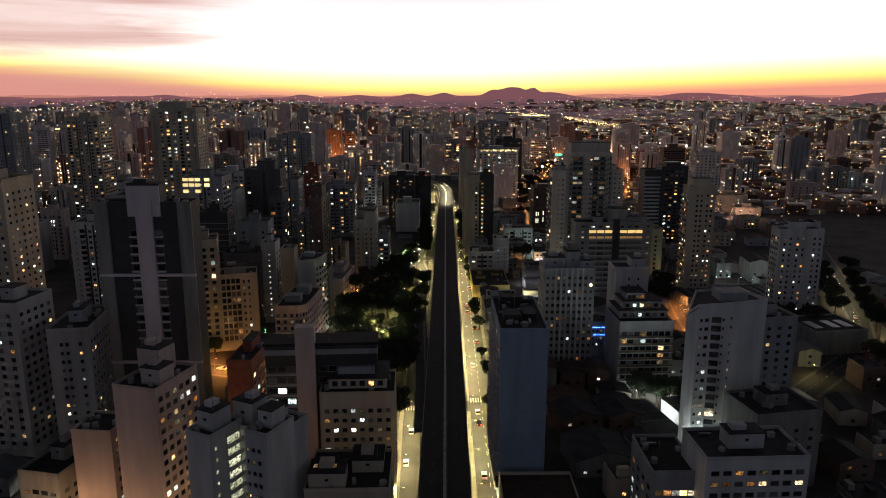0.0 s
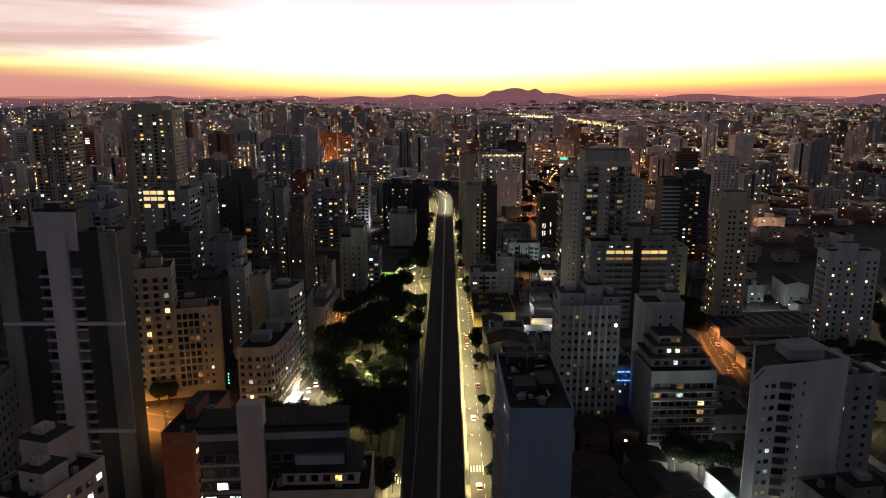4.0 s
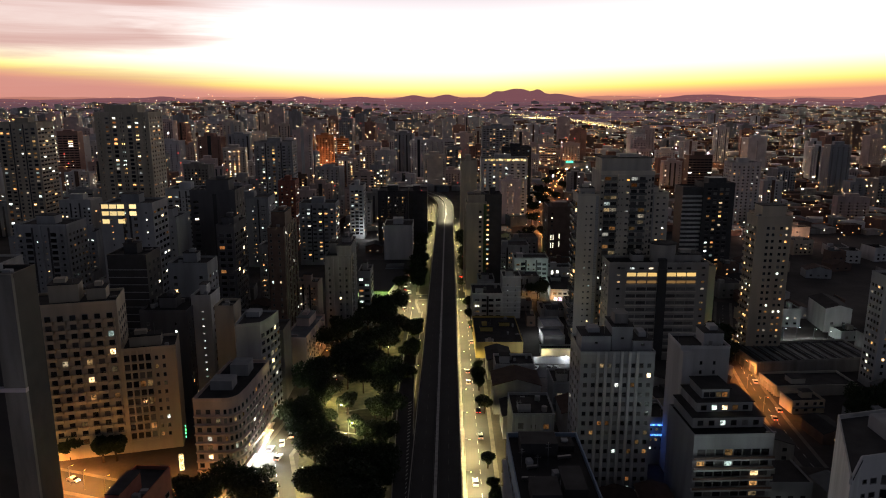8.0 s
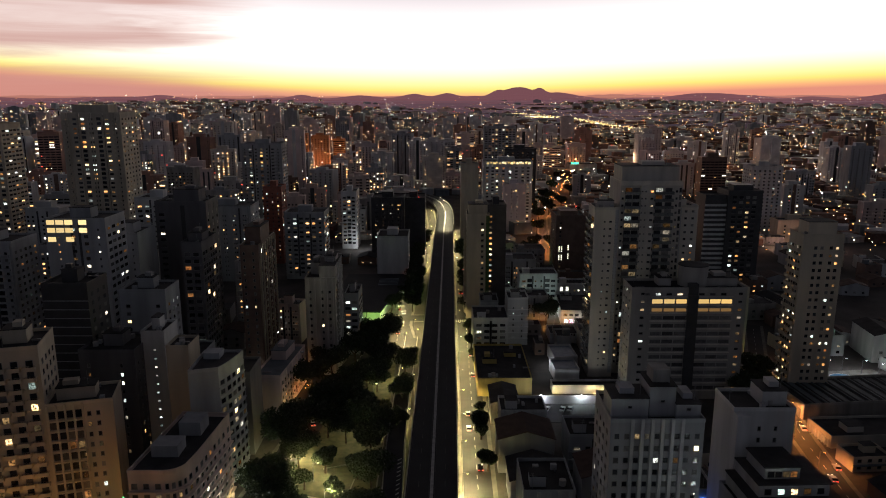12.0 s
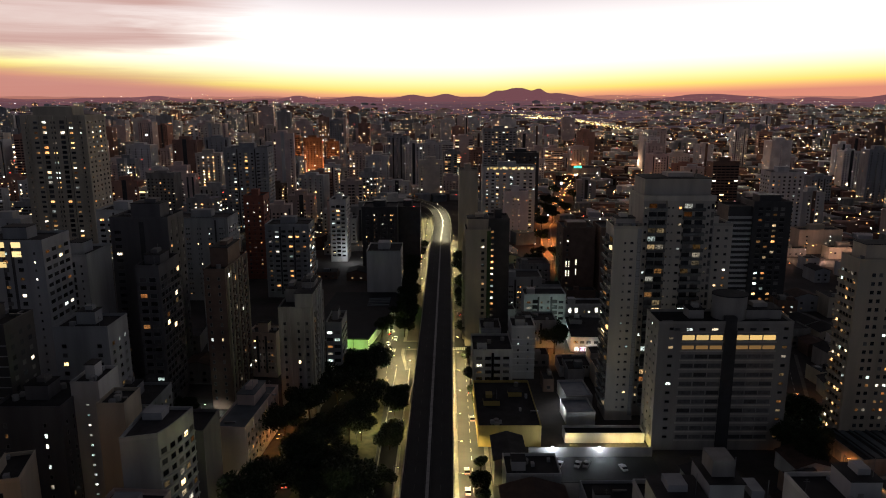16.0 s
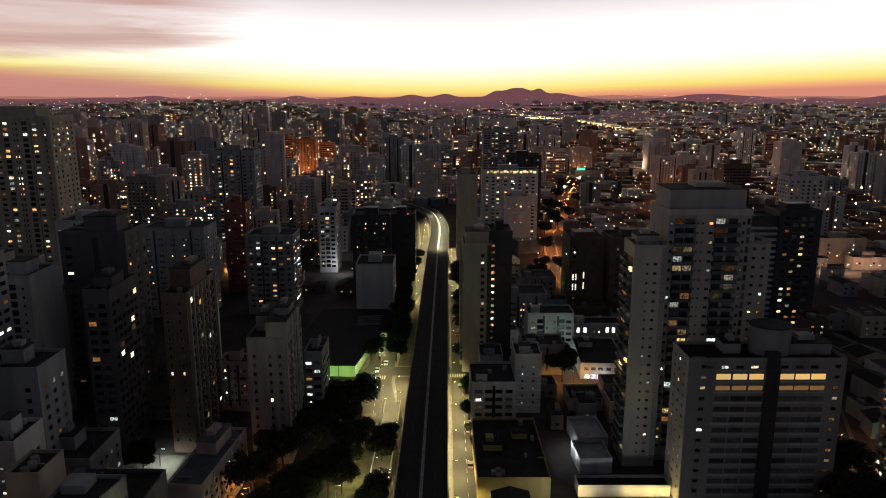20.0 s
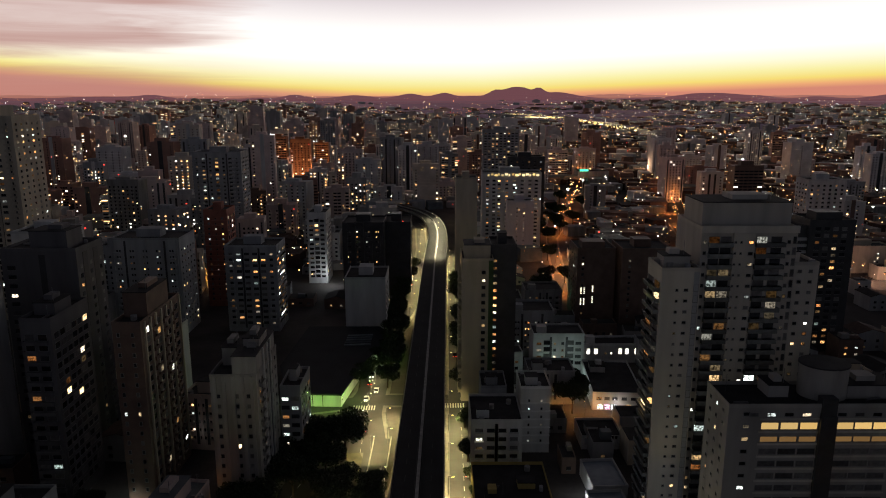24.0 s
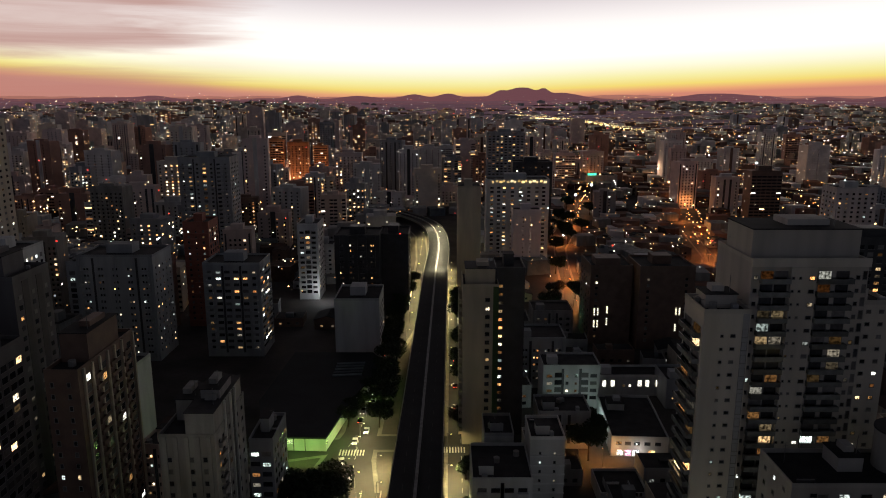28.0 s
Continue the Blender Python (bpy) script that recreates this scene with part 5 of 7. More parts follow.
def gable_house(label, x, y, w, d, h, wall, roof, rot, seed):
    rng = random.Random(seed)
    root = put("house", None, m=pose(x, y, 0, 0, 0, rot), label=label, category="house", group="low houses of the near blocks")
    b = Boxes()
    b.box(0, w, 0, d, 0, h, wall, skip="bt")
    for yy, order in ((0.0, 1), (d, -1)):
        tri = [(0, yy, h), (w, yy, h), (w / 2, yy, h + w * 0.14)]
        b.quad(tri[::order], wall)
    put("wall", b.mesh("wall"), root)
    b = Boxes()
    e, t, k = 0.5, 0.18, w * 0.14
    for s in (0, 1):
        xa, xb = (-e, w / 2) if s == 0 else (w / 2, w + e)
        za, zb = (h - 0.2, h + k) if s == 0 else (h + k, h - 0.2)
        b.quad([(xa, -e, za + t), (xb, -e, zb + t), (xb, d + e, zb + t), (xa, d + e, za + t)], roof)
        b.quad([(xa, -e, za), (xb, -e, zb), (xb, -e, zb + t), (xa, -e, za + t)], roof)
    put("roof", b.mesh("roof"), root)
    JOIN[0] = True
    windows(root, (w, d), "front", spread(0.8, w - 0.8, max(1, int(w / 5))), [1.4, 4.4] if h > 6 else [1.4], 1.4, 1.2, rng, 0.14, merge=True)
    JOIN[0] = False
    TAKEN.append((x + w / 2, y + d / 2, 0.45 * math.hypot(w, d)))


def free(x, y, r):
    return all((x - a) ** 2 + (y - b) ** 2 > (r + c) ** 2 for a, b, c in TAKEN)


ROADPTS = []
for nm, pts, half, lab in STREETS:
    for (xa, ya), (xb, yb) in zip(pts, pts[1:]):
        n = max(1, int(math.hypot(xb - xa, yb - ya) / 8))
        for k in range(n + 1):
            ROADPTS.append((xa + (xb - xa) * k / n, ya + (yb - ya) * k / n, half + 3))


def off_road(x, y, r):
    if -30 - r < x < 24 + r and y < 960 and not (x < -14 - r and 560 < y):
        if x > -14 - r or y < 480:
            return False
    if -62 - r < x < -10 and 230 < y < 470:
        return False
    return all((x - a) ** 2 + (y - b) ** 2 > (r + c) ** 2 for a, b, c in ROADPTS)


def lamp(name, at, watts, colour, parent=None, world_=False, size=0.25):
    L = bpy.data.lights.new(name, "POINT")
    L.energy, L.color, L.shadow_soft_size = watts, colour, size
    ob = new(name, L)
    if parent is not None:
        ob.parent = parent
        ob.matrix_parent_inverse = parent.matrix_basis.inverted()
    ob.location = at
    return ob


# the market hall with green-lit canopy on the corner
def market_hall():
    root = put("market_hall", None, m=pose(-47, 504, 0), label="low dark-roofed hall with a green-lit canopy front", category="building")
    plan = [(0, 0), (21, -1), (26, 31), (35, 68), (29, 80), (-6, 80), (-9, 28)]
    cx, cy = 14, 40
    put("wall", prism([(cx + (x - cx) * 0.9, cy + (y - cy) * 0.93) for x, y in plan], 0, 6.0, white_wall).mesh("wall"), root)
    put("roof", prism(plan, 6.0, 6.6, deck_top).mesh("roof"), root, label="flat dark roof")
    for k in range(5):
        put("roof_light", Boxes().box(0, 12, 0, 1.6, 0, 0.4, roof_tin).mesh("roof_light"), root, pose(15, 52 + 3.2 * k, 6.6, 0, 0, 6))
    gl = lit("green_canopy", [(0, (0.78, 1.0, 0.45)), (1, (0.85, 1.0, 0.55))], 1.5, low=0.8)
    for k in range(5):
        put("lit_front", Boxes().box(0, 3.6, -0.15, 0.15, 2.7, 3.9, gl).mesh("lit_front"), root, pose(1.6 + 3.9 * k, 2.6, 0, 0, 0, -2), label="green-lit market front")
        put("mullion", Boxes().box(0, 0.25, -0.3, 0, 0, 6, dark_wall).mesh("mullion"), root, pose(1.3 + 3.9 * k, 2.5, 0))
    put("lit_fascia", Boxes().box(0, 30, -0.15, 0.15, 4.4, 4.7, gl).mesh("lit_fascia"), root, pose(20.4, 2.4, 0, 0, 0, 81), label="green-lit fascia")
    for x, y in ((-44, 501), (-36, 500.5), (-29, 500), (-22.5, 512), (-18.5, 534), (-12, 556)):
        lamp("green_canopy_light", (x, y, 3.2), 700, (0.5, 1.0, 0.2), root, world_=True)
    TAKEN.append((-33, 542, 42))


market_hall()


def car_park():
    y_ = block("long dark-roofed hall with a yellow end wall", 21.2, 409.5, 22, 40, 7.9, mat("render_yellow", (0.55, 0.42, 0.14), 0.85, vary=0.25, scale=0.3, streaks=True), roof=roof_dark, houses=[(3, 18, 6, 6, 1.2), (13, 26, 5, 4, 1.0)], name="hall", category="hall")
    clutter(y_, 22, 38, 7.0, 71, 9)
    put("car_park", Boxes().box(38, 80, 386, 402, -0.2, 0.06, asphalt).mesh("car_park"), label="asphalt car park with parked cars", kind="structure")
    w = put("boundary_wall", Boxes().box(38, 80, 402.4, 402.8, 0, 3.4, white_wall).mesh("boundary_wall"), label="white boundary wall lit by two floodlights", category="wall")
    for x in (46, 62):
        f = put("floodlight", Boxes().box(-0.35, 0.35, -0.25, 0, 0, 0.4, lit("floodlight_white", [(0, (0.85, 0.92, 1)), (1, (0.85, 0.92, 1))], 30.0, low=1.0)).mesh("floodlight"), w, pose(x, 402.38, 3.4))
        lamp("floodlight_beam", (x, 401.4, 3.9), 1300, (0.85, 0.92, 1.0), w)
    b = block("long shed with sheet roof and lit side wall", 55, 425, 10.5, 12.5, 5.5, white_wall, roof=roof_blue, houses=[], name="shed", category="shed", rot=3)
    block("long shed with blue-grey sheet roof", 57, 439.5, 10.5, 16, 5.5, white_wall, roof=roof_blue, houses=[], name="shed", category="shed", rot=3)
    for y in (430, 436, 443):
        lamp("wall_lamp_light", (53.8, y, 4.6), 200, (0.9, 0.95, 1.0), b, world_=True)
    c = block("low garden pavilion lit golden", 52, 412, 28, 6, 3.8, white_wall, houses=[], name="pavilion", category="building")
    for x in (54, 68, 74, 78.5):
        lamp("garden_lamp_light", (x, 410.2, 2.2), 420, (1.0, 0.75, 0.25), c, world_=True)


car_park()
for x_, y_, z_, e_, c_ in lamp_later:
    lamp("shop_light", (x_, y_, z_), e_, c_)

rng = random.Random(77)
SPECIFIC = [
    # sheds and low roofs on the right, below the white slab
    (44, 232, 16, 14, 7, 1, 12), (62, 236, 14, 18, 6, 2, 10), (40, 250, 20, 10, 5, 0, 8), (44, 205, 20, 18, 6, 2, 6), (66, 205, 12, 18, 7, 2, 8),
    (36, 268, 12, 12, 12, 0, 0), (50, 270, 10, 12, 9, 0, 0), (62, 274, 9, 12, 8, 0, 0),
    (30, 330, 16, 14, 9, 1, 0), (28, 350, 18, 14, 12, 0, 0), (30, 368, 16, 12, 10, 1, 0), (28, 384, 10, 16, 9, 1, 0), (48, 330, 12, 14, 10, 0, 0), (48, 352, 16, 14, 9, 1, 0),
]
for i, (x, y, w, d, h, k, rot) in enumerate(SPECIFIC):
    x -= 3.0 if 27 < x < 31 else 0.0
    if i % 3 == 1 and y > 300:
        simple("low flat-roofed house with cluttered roof", x, y, w, d, h + 3.5, rng.choice([white_wall, beige_wall, grey_wall]), 4, None, 0, seed=250 + i, share=0.1, houses=[(2, 3, 4, 4, 2.2)])
        continue
    gable_house(("low house with clay tile roof", "workshop with pale sheet roof", "long shed with dark sheet roof")[k], x, y, w, d, h,
                rng.choice([conc, brown_wall, grey_wall]), (roof_tile, roof_dark, roof_dark)[k], rot, 200 + i)
for i, (x, y, w, d, h, m) in enumerate(((27, 300, 13, 16, 24, grey_wall), (21.5, 459, 16.5, 20, 17.4, white_wall), (26, 482, 9, 14, 19, grey_wall), (38.5, 470, 10, 14, 24, white_wall),
                                         (40, 494, 8, 10, 10, white_wall), (46, 508, 18, 14, 14, grey_wall), (52, 540, 22, 14, 18, white_wall), (44, 560, 20, 18, 22, grey_wall),
                                         (76, 552, 30, 11, 9, white_wall), (100, 540, 22, 16, 12, grey_wall), (34, 600, 20, 18, 16, conc), (58, 620, 20, 18, 15, conc),
                                         (60, 472, 14, 14, 5, white_wall), (86, 470, 16, 14, 6, grey_wall))):
    b = simple("small block of flats with a few lit windows" if h > 13 else "low pale flat-roofed house", x, y, w, d, h, m, [10.5, 13.0, 27.5] if w == 30 else max(2, int(w / 3.4)), None, 0, seed=300 + i, share=0.5 if w == 30 else 0.22, houses=[(2, 3, 4, 4, 2)])
    for u in (2.6, 6.0, 17.0, 20.0, 24.2) if w == 30 else ():
        put("hall_window", window_mesh(1.7, 2.8, lit("hall_white", [(0, (1.0, 0.93, 0.74)), (1, (1.0, 0.96, 0.85))], 3.4, low=0.7)), b, pose(u, -0.05, 4.0), label="tall white lit window")
yard = [(79.6, 252.2), (86.0, 253.0), (94.6, 214.0), (87.4, 213.5)]
put("yard_paving", prism(yard[::-1], -0.1, 0.05, roof_pale).mesh("yard_paving"), label="pale concrete floor of a floodlit yard", kind="structure")
for (xa, ya), (xb, yb), out, nm in ((yard[0], yard[3], -11.0, "long dark-roofed shed beside a floodlit yard"), (yard[2], yard[1], -7.0, "narrow dark-roofed shed beside a floodlit yard")):
    ang = math.degrees(math.atan2(yb - ya, xb - xa))
    root = put("shed", None, m=pose(xa, ya, 0, 0, 0, ang), label=nm, category="shed")
    ln = math.hypot(xb - xa, yb - ya)
    put("wall", Boxes().box(0, ln, out, 0, 0, 5.6, conc, skip="bt").mesh("wall"), root)
    put("roof", Boxes().box(-0.4, ln + 0.4, out - 0.4, 0.25, 5.6, 5.9, roof_dark).mesh("roof"), root)
    for k in range(5):
        put("roof_rib", Boxes().box(3 + 7.4 * k, 3.3 + 7.4 * k, out, 0, 5.9, 6.05, roof_tin, skip="b").mesh("roof_rib"), root)
    TAKEN.append(((xa + xb) / 2, (ya + yb) / 2, 9))
    for t_ in (0.15, 0.5, 0.85):
        lamp("yard_floodlight", (xa + (xb - xa) * t_ + (1.2 if out < -10 else -1.2), ya + (yb - ya) * t_, 4.6), 2400, (0.88, 1.0, 0.98), None)
put("roof_beam", Boxes().box(89.0, 95.5, 222.6, 223.4, 5.2, 5.9, roof_dark).mesh("roof_beam"), label="dark roof beam across a floodlit yard", category="beam")

# shop with lit front and pale side wall
shop_ = block("low shop building with lit front and dark roof", 70.2, 503, 19, 34, 7.4, white_wall, rot=-4, roof=roof_dark, houses=[(2, 22, 6, 6, 1.6)], name="shop", category="shop")
for u, c_ in ((2.0, (1.0, 0.9, 0.75)), (4.6, (1.0, 0.55, 0.75)), (7.2, (0.85, 0.95, 1.0)), (12.5, (1.0, 0.6, 0.25))):
    put("shop_front", Boxes().box(u, u + 2.1, -0.1, 0, 0.4, 2.4, lit("shop_front_%d" % int(u * 10), [(0, c_), (1, c_)], 2.6, low=0.9), skip="n").mesh("shop_front"), shop_, label="lit shop front")
windows(shop_, (19, 34), "front", [2.5, 5.5, 8.5, 12, 15.5], [4.2], 2.0, 1.3, random.Random(91), 0.3)
lamp("wall_lamp_light", (69.4, 520, 5.5), 520, (0.75, 1.0, 0.95))
lamp("wall_lamp_light", (72.0, 500, 4.0), 500, (1.0, 0.55, 0.22))
# lit shop signs at the foot of the dark slab
for k in range(9):
    sg = put("shop_sign", Boxes().box(0, 0.25, 0, 2.6, 0, 0.9, lit("shop_sign_%d" % (k % 3), [[(0, (1, 0.95, 0.8)), (1, (1, 0.95, 0.8))], [(0, (1, 0.15, 0.08)), (1, (1, 0.15, 0.08))], [(0, (1, 0.75, 0.3)), (1, (1, 0.75, 0.3))]][k % 3], 5.0, low=1.0, pattern=False)).mesh("shop_sign"),
             m=pose(-5.9, 668.5 + 2.8 * k, 3.2), label=("white", "red", "golden")[k % 3] + " lit shop sign on a street front", category="sign", group="shop signs by the far road")

# warehouses, pool and corner house along the orange-lit street


def warehouses():
    b = block("long dark-roofed warehouse with ribbed skylights", 143, 388, 56, 24, 6.4, conc, rot=6, roof=roof_dark, houses=[], name="warehouse", category="warehouse")
    for k in range(9):
        put("roof_rib", Boxes().box(0, 0.5, 0, 22, 0, 0.5, roof_tin, skip="b").mesh("roof_rib"), b, pose(4 + 5.8 * k, 1, 5.55))
        put("roof_light", Boxes().box(0, 2.2, 0, 20, 0, 0.2, roof_tin, skip="b").mesh("roof_light"), b, pose(6 + 5.8 * k, 2, 5.55))
    for k in range(5):
        put("gate", Boxes().box(-0.08, 0, 2 + 4.2 * k, 5 + 4.2 * k, 0.1, 3.6, roof_tin).mesh("gate"), b)
    c = block("low painted workshop with white gate posts", 141.5, 366, 34, 15, 4.6, cream_wall, rot=3, roof=roof_dark, houses=[(8, 4, 6, 5, 1.4)], name="workshop", category="workshop")
    for k in range(7):
        put("gate_post", Boxes().box(-0.5, -0.2, 1 + 1.9 * k, 1.35 + 1.9 * k, 0, 3.0, white_wall, skip="b").mesh("gate_post"), c)
    e = block("low yellow corner house with dark roof", 140, 350, 13, 9, 5.4, beige_wall, rot=4, roof=roof_dark, houses=[(6, 4, 4, 3, 1.6)], name="house", category="house")
    for z, us in ((1.0, (2, 5.5, 9)), (3.4, (2, 5.5, 9, 11.5))):
        for u in us:
            put("window", window_mesh(1.4, 1.2, glass), e, on_face("front", 13, 9, u, z))
    put("awning", Boxes().box(0, 12.6, -1.1, 0, 2.5, 2.7, roof_tin).mesh("awning"), e)
    put("pool_terrace", prism([(172, 423), (200, 426), (199, 438), (171, 435)], -0.1, 0.10, paving).mesh("pool_terrace"), label="pale paved terrace round a pool", kind="structure")
    pool = put("swimming_pool", prism([(180 + 5.2 * math.cos(6.283 * i / 24), 429 + 3.6 * math.sin(6.283 * i / 24)) for i in range(24)], 0.1, 0.28, white_wall).mesh("swimming_pool"), label="round blue swimming pool lit at night", category="pool")
    put("water", prism([(180 + 4.8 * math.cos(6.283 * i / 24), 429 + 3.2 * math.sin(6.283 * i / 24)) for i in range(24)], 0.15, 0.30, mat("pool_water", (0.10, 0.24, 0.42), 0.1, vary=0.15, bump=0)).mesh("water"), pool, label="blue pool water")
    gable_house("white gabled hall behind a pool", 203, 446, 13, 22, 13, white_wall, roof_dark, -6, 411)
    for k, (x, y) in enumerate(((176, 434), (184, 436), (191, 433), (196, 429))):
        street_lamp_later.append((x, y))
    TAKEN.append((184, 431, 13))
    simple("orange-lit balconied flats behind the parking block", 133, 452, 14, 12, 34, beige_wall, [2.5, 6, 9.5], "left", 3, seed=57, share=0.15)
    f = block("dark gabled hall with a fenced yard", 176, 312, 27, 24, 12, conc, rot=8, roof=roof_dark, houses=[], name="hall", category="hall")
    for u in (4, 13, 20):
        put("roof_light", Boxes().box(u, u + 4, 6, 16, 11.2, 11.5, roof_pale).mesh("roof_light"), f, label="pale roof light panel")
    for k in range(13):
        put("fence_post", Boxes().box(0.2 + 2.2 * k, 0.32 + 2.2 * k, -6.1, -6.0, 0, 3.2, metal, skip="b").mesh("fence_post"), f)
    for z in (1.4, 3.1):
        put("fence_rail", Boxes().box(0, 27, -6.08, -6.02, z, z + 0.06, metal).mesh("fence_rail"), f)


street_lamp_later = []
warehouses()

# fill the near blocks with small houses


def flat_house(label, x, y, w, d, h, wall, rot, seed):
    """Low house with a flat parapet roof, a stair head and sheds on it."""
    r = random.Random(seed)
    root = put("house", None, m=pose(x, y, 0, 0, 0, rot), label=label, category="house", group="low houses of the near blocks")
    b = Boxes()
    b.box(0, w, 0, d, 0, h, wall, skip="bt")
    b.box(0, w, 0, 0.2, h, h + 0.7, wall, skip="b")
    b.box(0, 0.2, 0.2, d, h, h + 0.7, wall, skip="b")
    b.box(w - 0.2, w, 0.2, d, h, h + 0.7, wall, skip="b")
    put("wall", b.mesh("wall"), root)
    b = Boxes().box(0.2, w - 0.2, 0.2, d, h - 0.2, h, roof_dark, skip="b")
    put("roof", b.mesh("roof"), root)
    for k in range(r.choice([1, 1, 2])):
        b = Boxes()
        p, q, s_ = r.uniform(0.5, w * 0.6), r.uniform(1, d * 0.6), r.uniform(1.5, 4)
        b.box(p, p + s_, q, q + r.uniform(1.5, 4), h, h + r.uniform(1.2, 3.0), r.choice([wall, roof_dark, roof_tin, conc]), skip="b")
        put("roof_house", b.mesh("roof_house"), root)
    JOIN[0] = True
    windows(root, (w, d), "front", spread(0.8, w - 0.8, max(1, int(w / 4))), [1.4 + 3 * i for i in range(max(1, int(h / 3.4)))], 1.5, 1.2, r, 0.16, merge=True)
    JOIN[0] = False


for k, (x, y, w, d, h) in enumerate(((49, 484, 8, 10, 5), (50.5, 456, 4.5, 9, 5), (76, 484, 12, 11, 5.5), (90, 492, 11, 12, 5), (44, 490, 5, 8, 4.5), (62, 464, 7, 12, 6))):
    flat_house("low dark-roofed house behind the street", x, y, w, d, h, (conc, brown_wall, grey_wall)[k % 3], 0, 3900 + k)
    TAKEN.append((x + w / 2, y + d / 2, 0.45 * math.hypot(w, d)))
rng = random.Random(78)
FILLED = [(58, 388, 21), (-84, 430, 12), (80, 520, 18), (171, 268, 9), (92, 264, 14)]


def gap(x, y, r):
    return all((x - a) ** 2 + (y - b) ** 2 > (0.82 * (r + c)) ** 2 for a, b, c in FILLED)


count = 0
ZONES = [(1000, 24, 128, 150, 420, 90), (1000, 125, 280, 200, 480, 75), (700, 24, 200, 430, 640, 60), (700, -200, -40, 150, 480, 45), (900, -330, -20, 480, 800, 60), (700, 30, 330, 560, 860, 60)]
for n_, xa, xb, ya, yb, most in ZONES:
    count = 0
    for k in range(n_):
        x, y = rng.uniform(xa, xb), rng.uniform(ya, yb)
        w, d = rng.uniform(9, 17), rng.uniform(9, 16)
        r = 0.5 * math.hypot(w, d)
        if abs(x) > 0.78 * y + 30 or not free(x, y, r * 0.78) or not gap(x, y, r) or not off_road(x, y, r * 0.75):
            continue
        FILLED.append((x, y, r))
        if y > 470 and x < 0 and rng.random() < 0.42:
            TAKEN.append((x, y, r))
            simple("mid-rise block of flats in the dusk", x - w / 2, y - d / 2, w, d, rng.uniform(18, 44), rng.choice(WALLS + [white_wall]), 3 if y > 500 else 4, None, 0, rot=rng.uniform(-8, 8), seed=1000 + len(FILLED), share=0.2, ww=1.6)
        elif rng.random() < 0.6:
            flat_house("low flat-roofed house among the city blocks", x - w / 2, y - d / 2, w, d, rng.uniform(4, 11), rng.choice([conc, beige_wall, grey_wall, brown_wall, white_wall]), rng.uniform(-10, 10), 3000 + len(FILLED))
        else:
            gable_house("low house among the city blocks", x - w / 2, y - d / 2, w, d, rng.uniform(4, 9), rng.choice([conc, beige_wall, grey_wall, brown_wall]), rng.choice([roof_tile, roof_tin, roof_dark, roof_tile, roof_dark]), rng.uniform(-10, 10), 3000 + len(FILLED))
            TAKEN.pop()
        count += 1
        if count >= most:
            break
TAKEN += [(x, y, 0.7 * r) for x, y, r in FILLED if y > 560] + [(104, 660, 16), (112, 700, 18), (116, 740, 18), (118, 780, 18), (124, 815, 16)]

# ---- the far city ----
AMBER_ = (1.0, 0.42, 0.10)


FAR_WALL, FAR_WIN, FAR_LIT = Boxes(), Boxes(), Boxes()


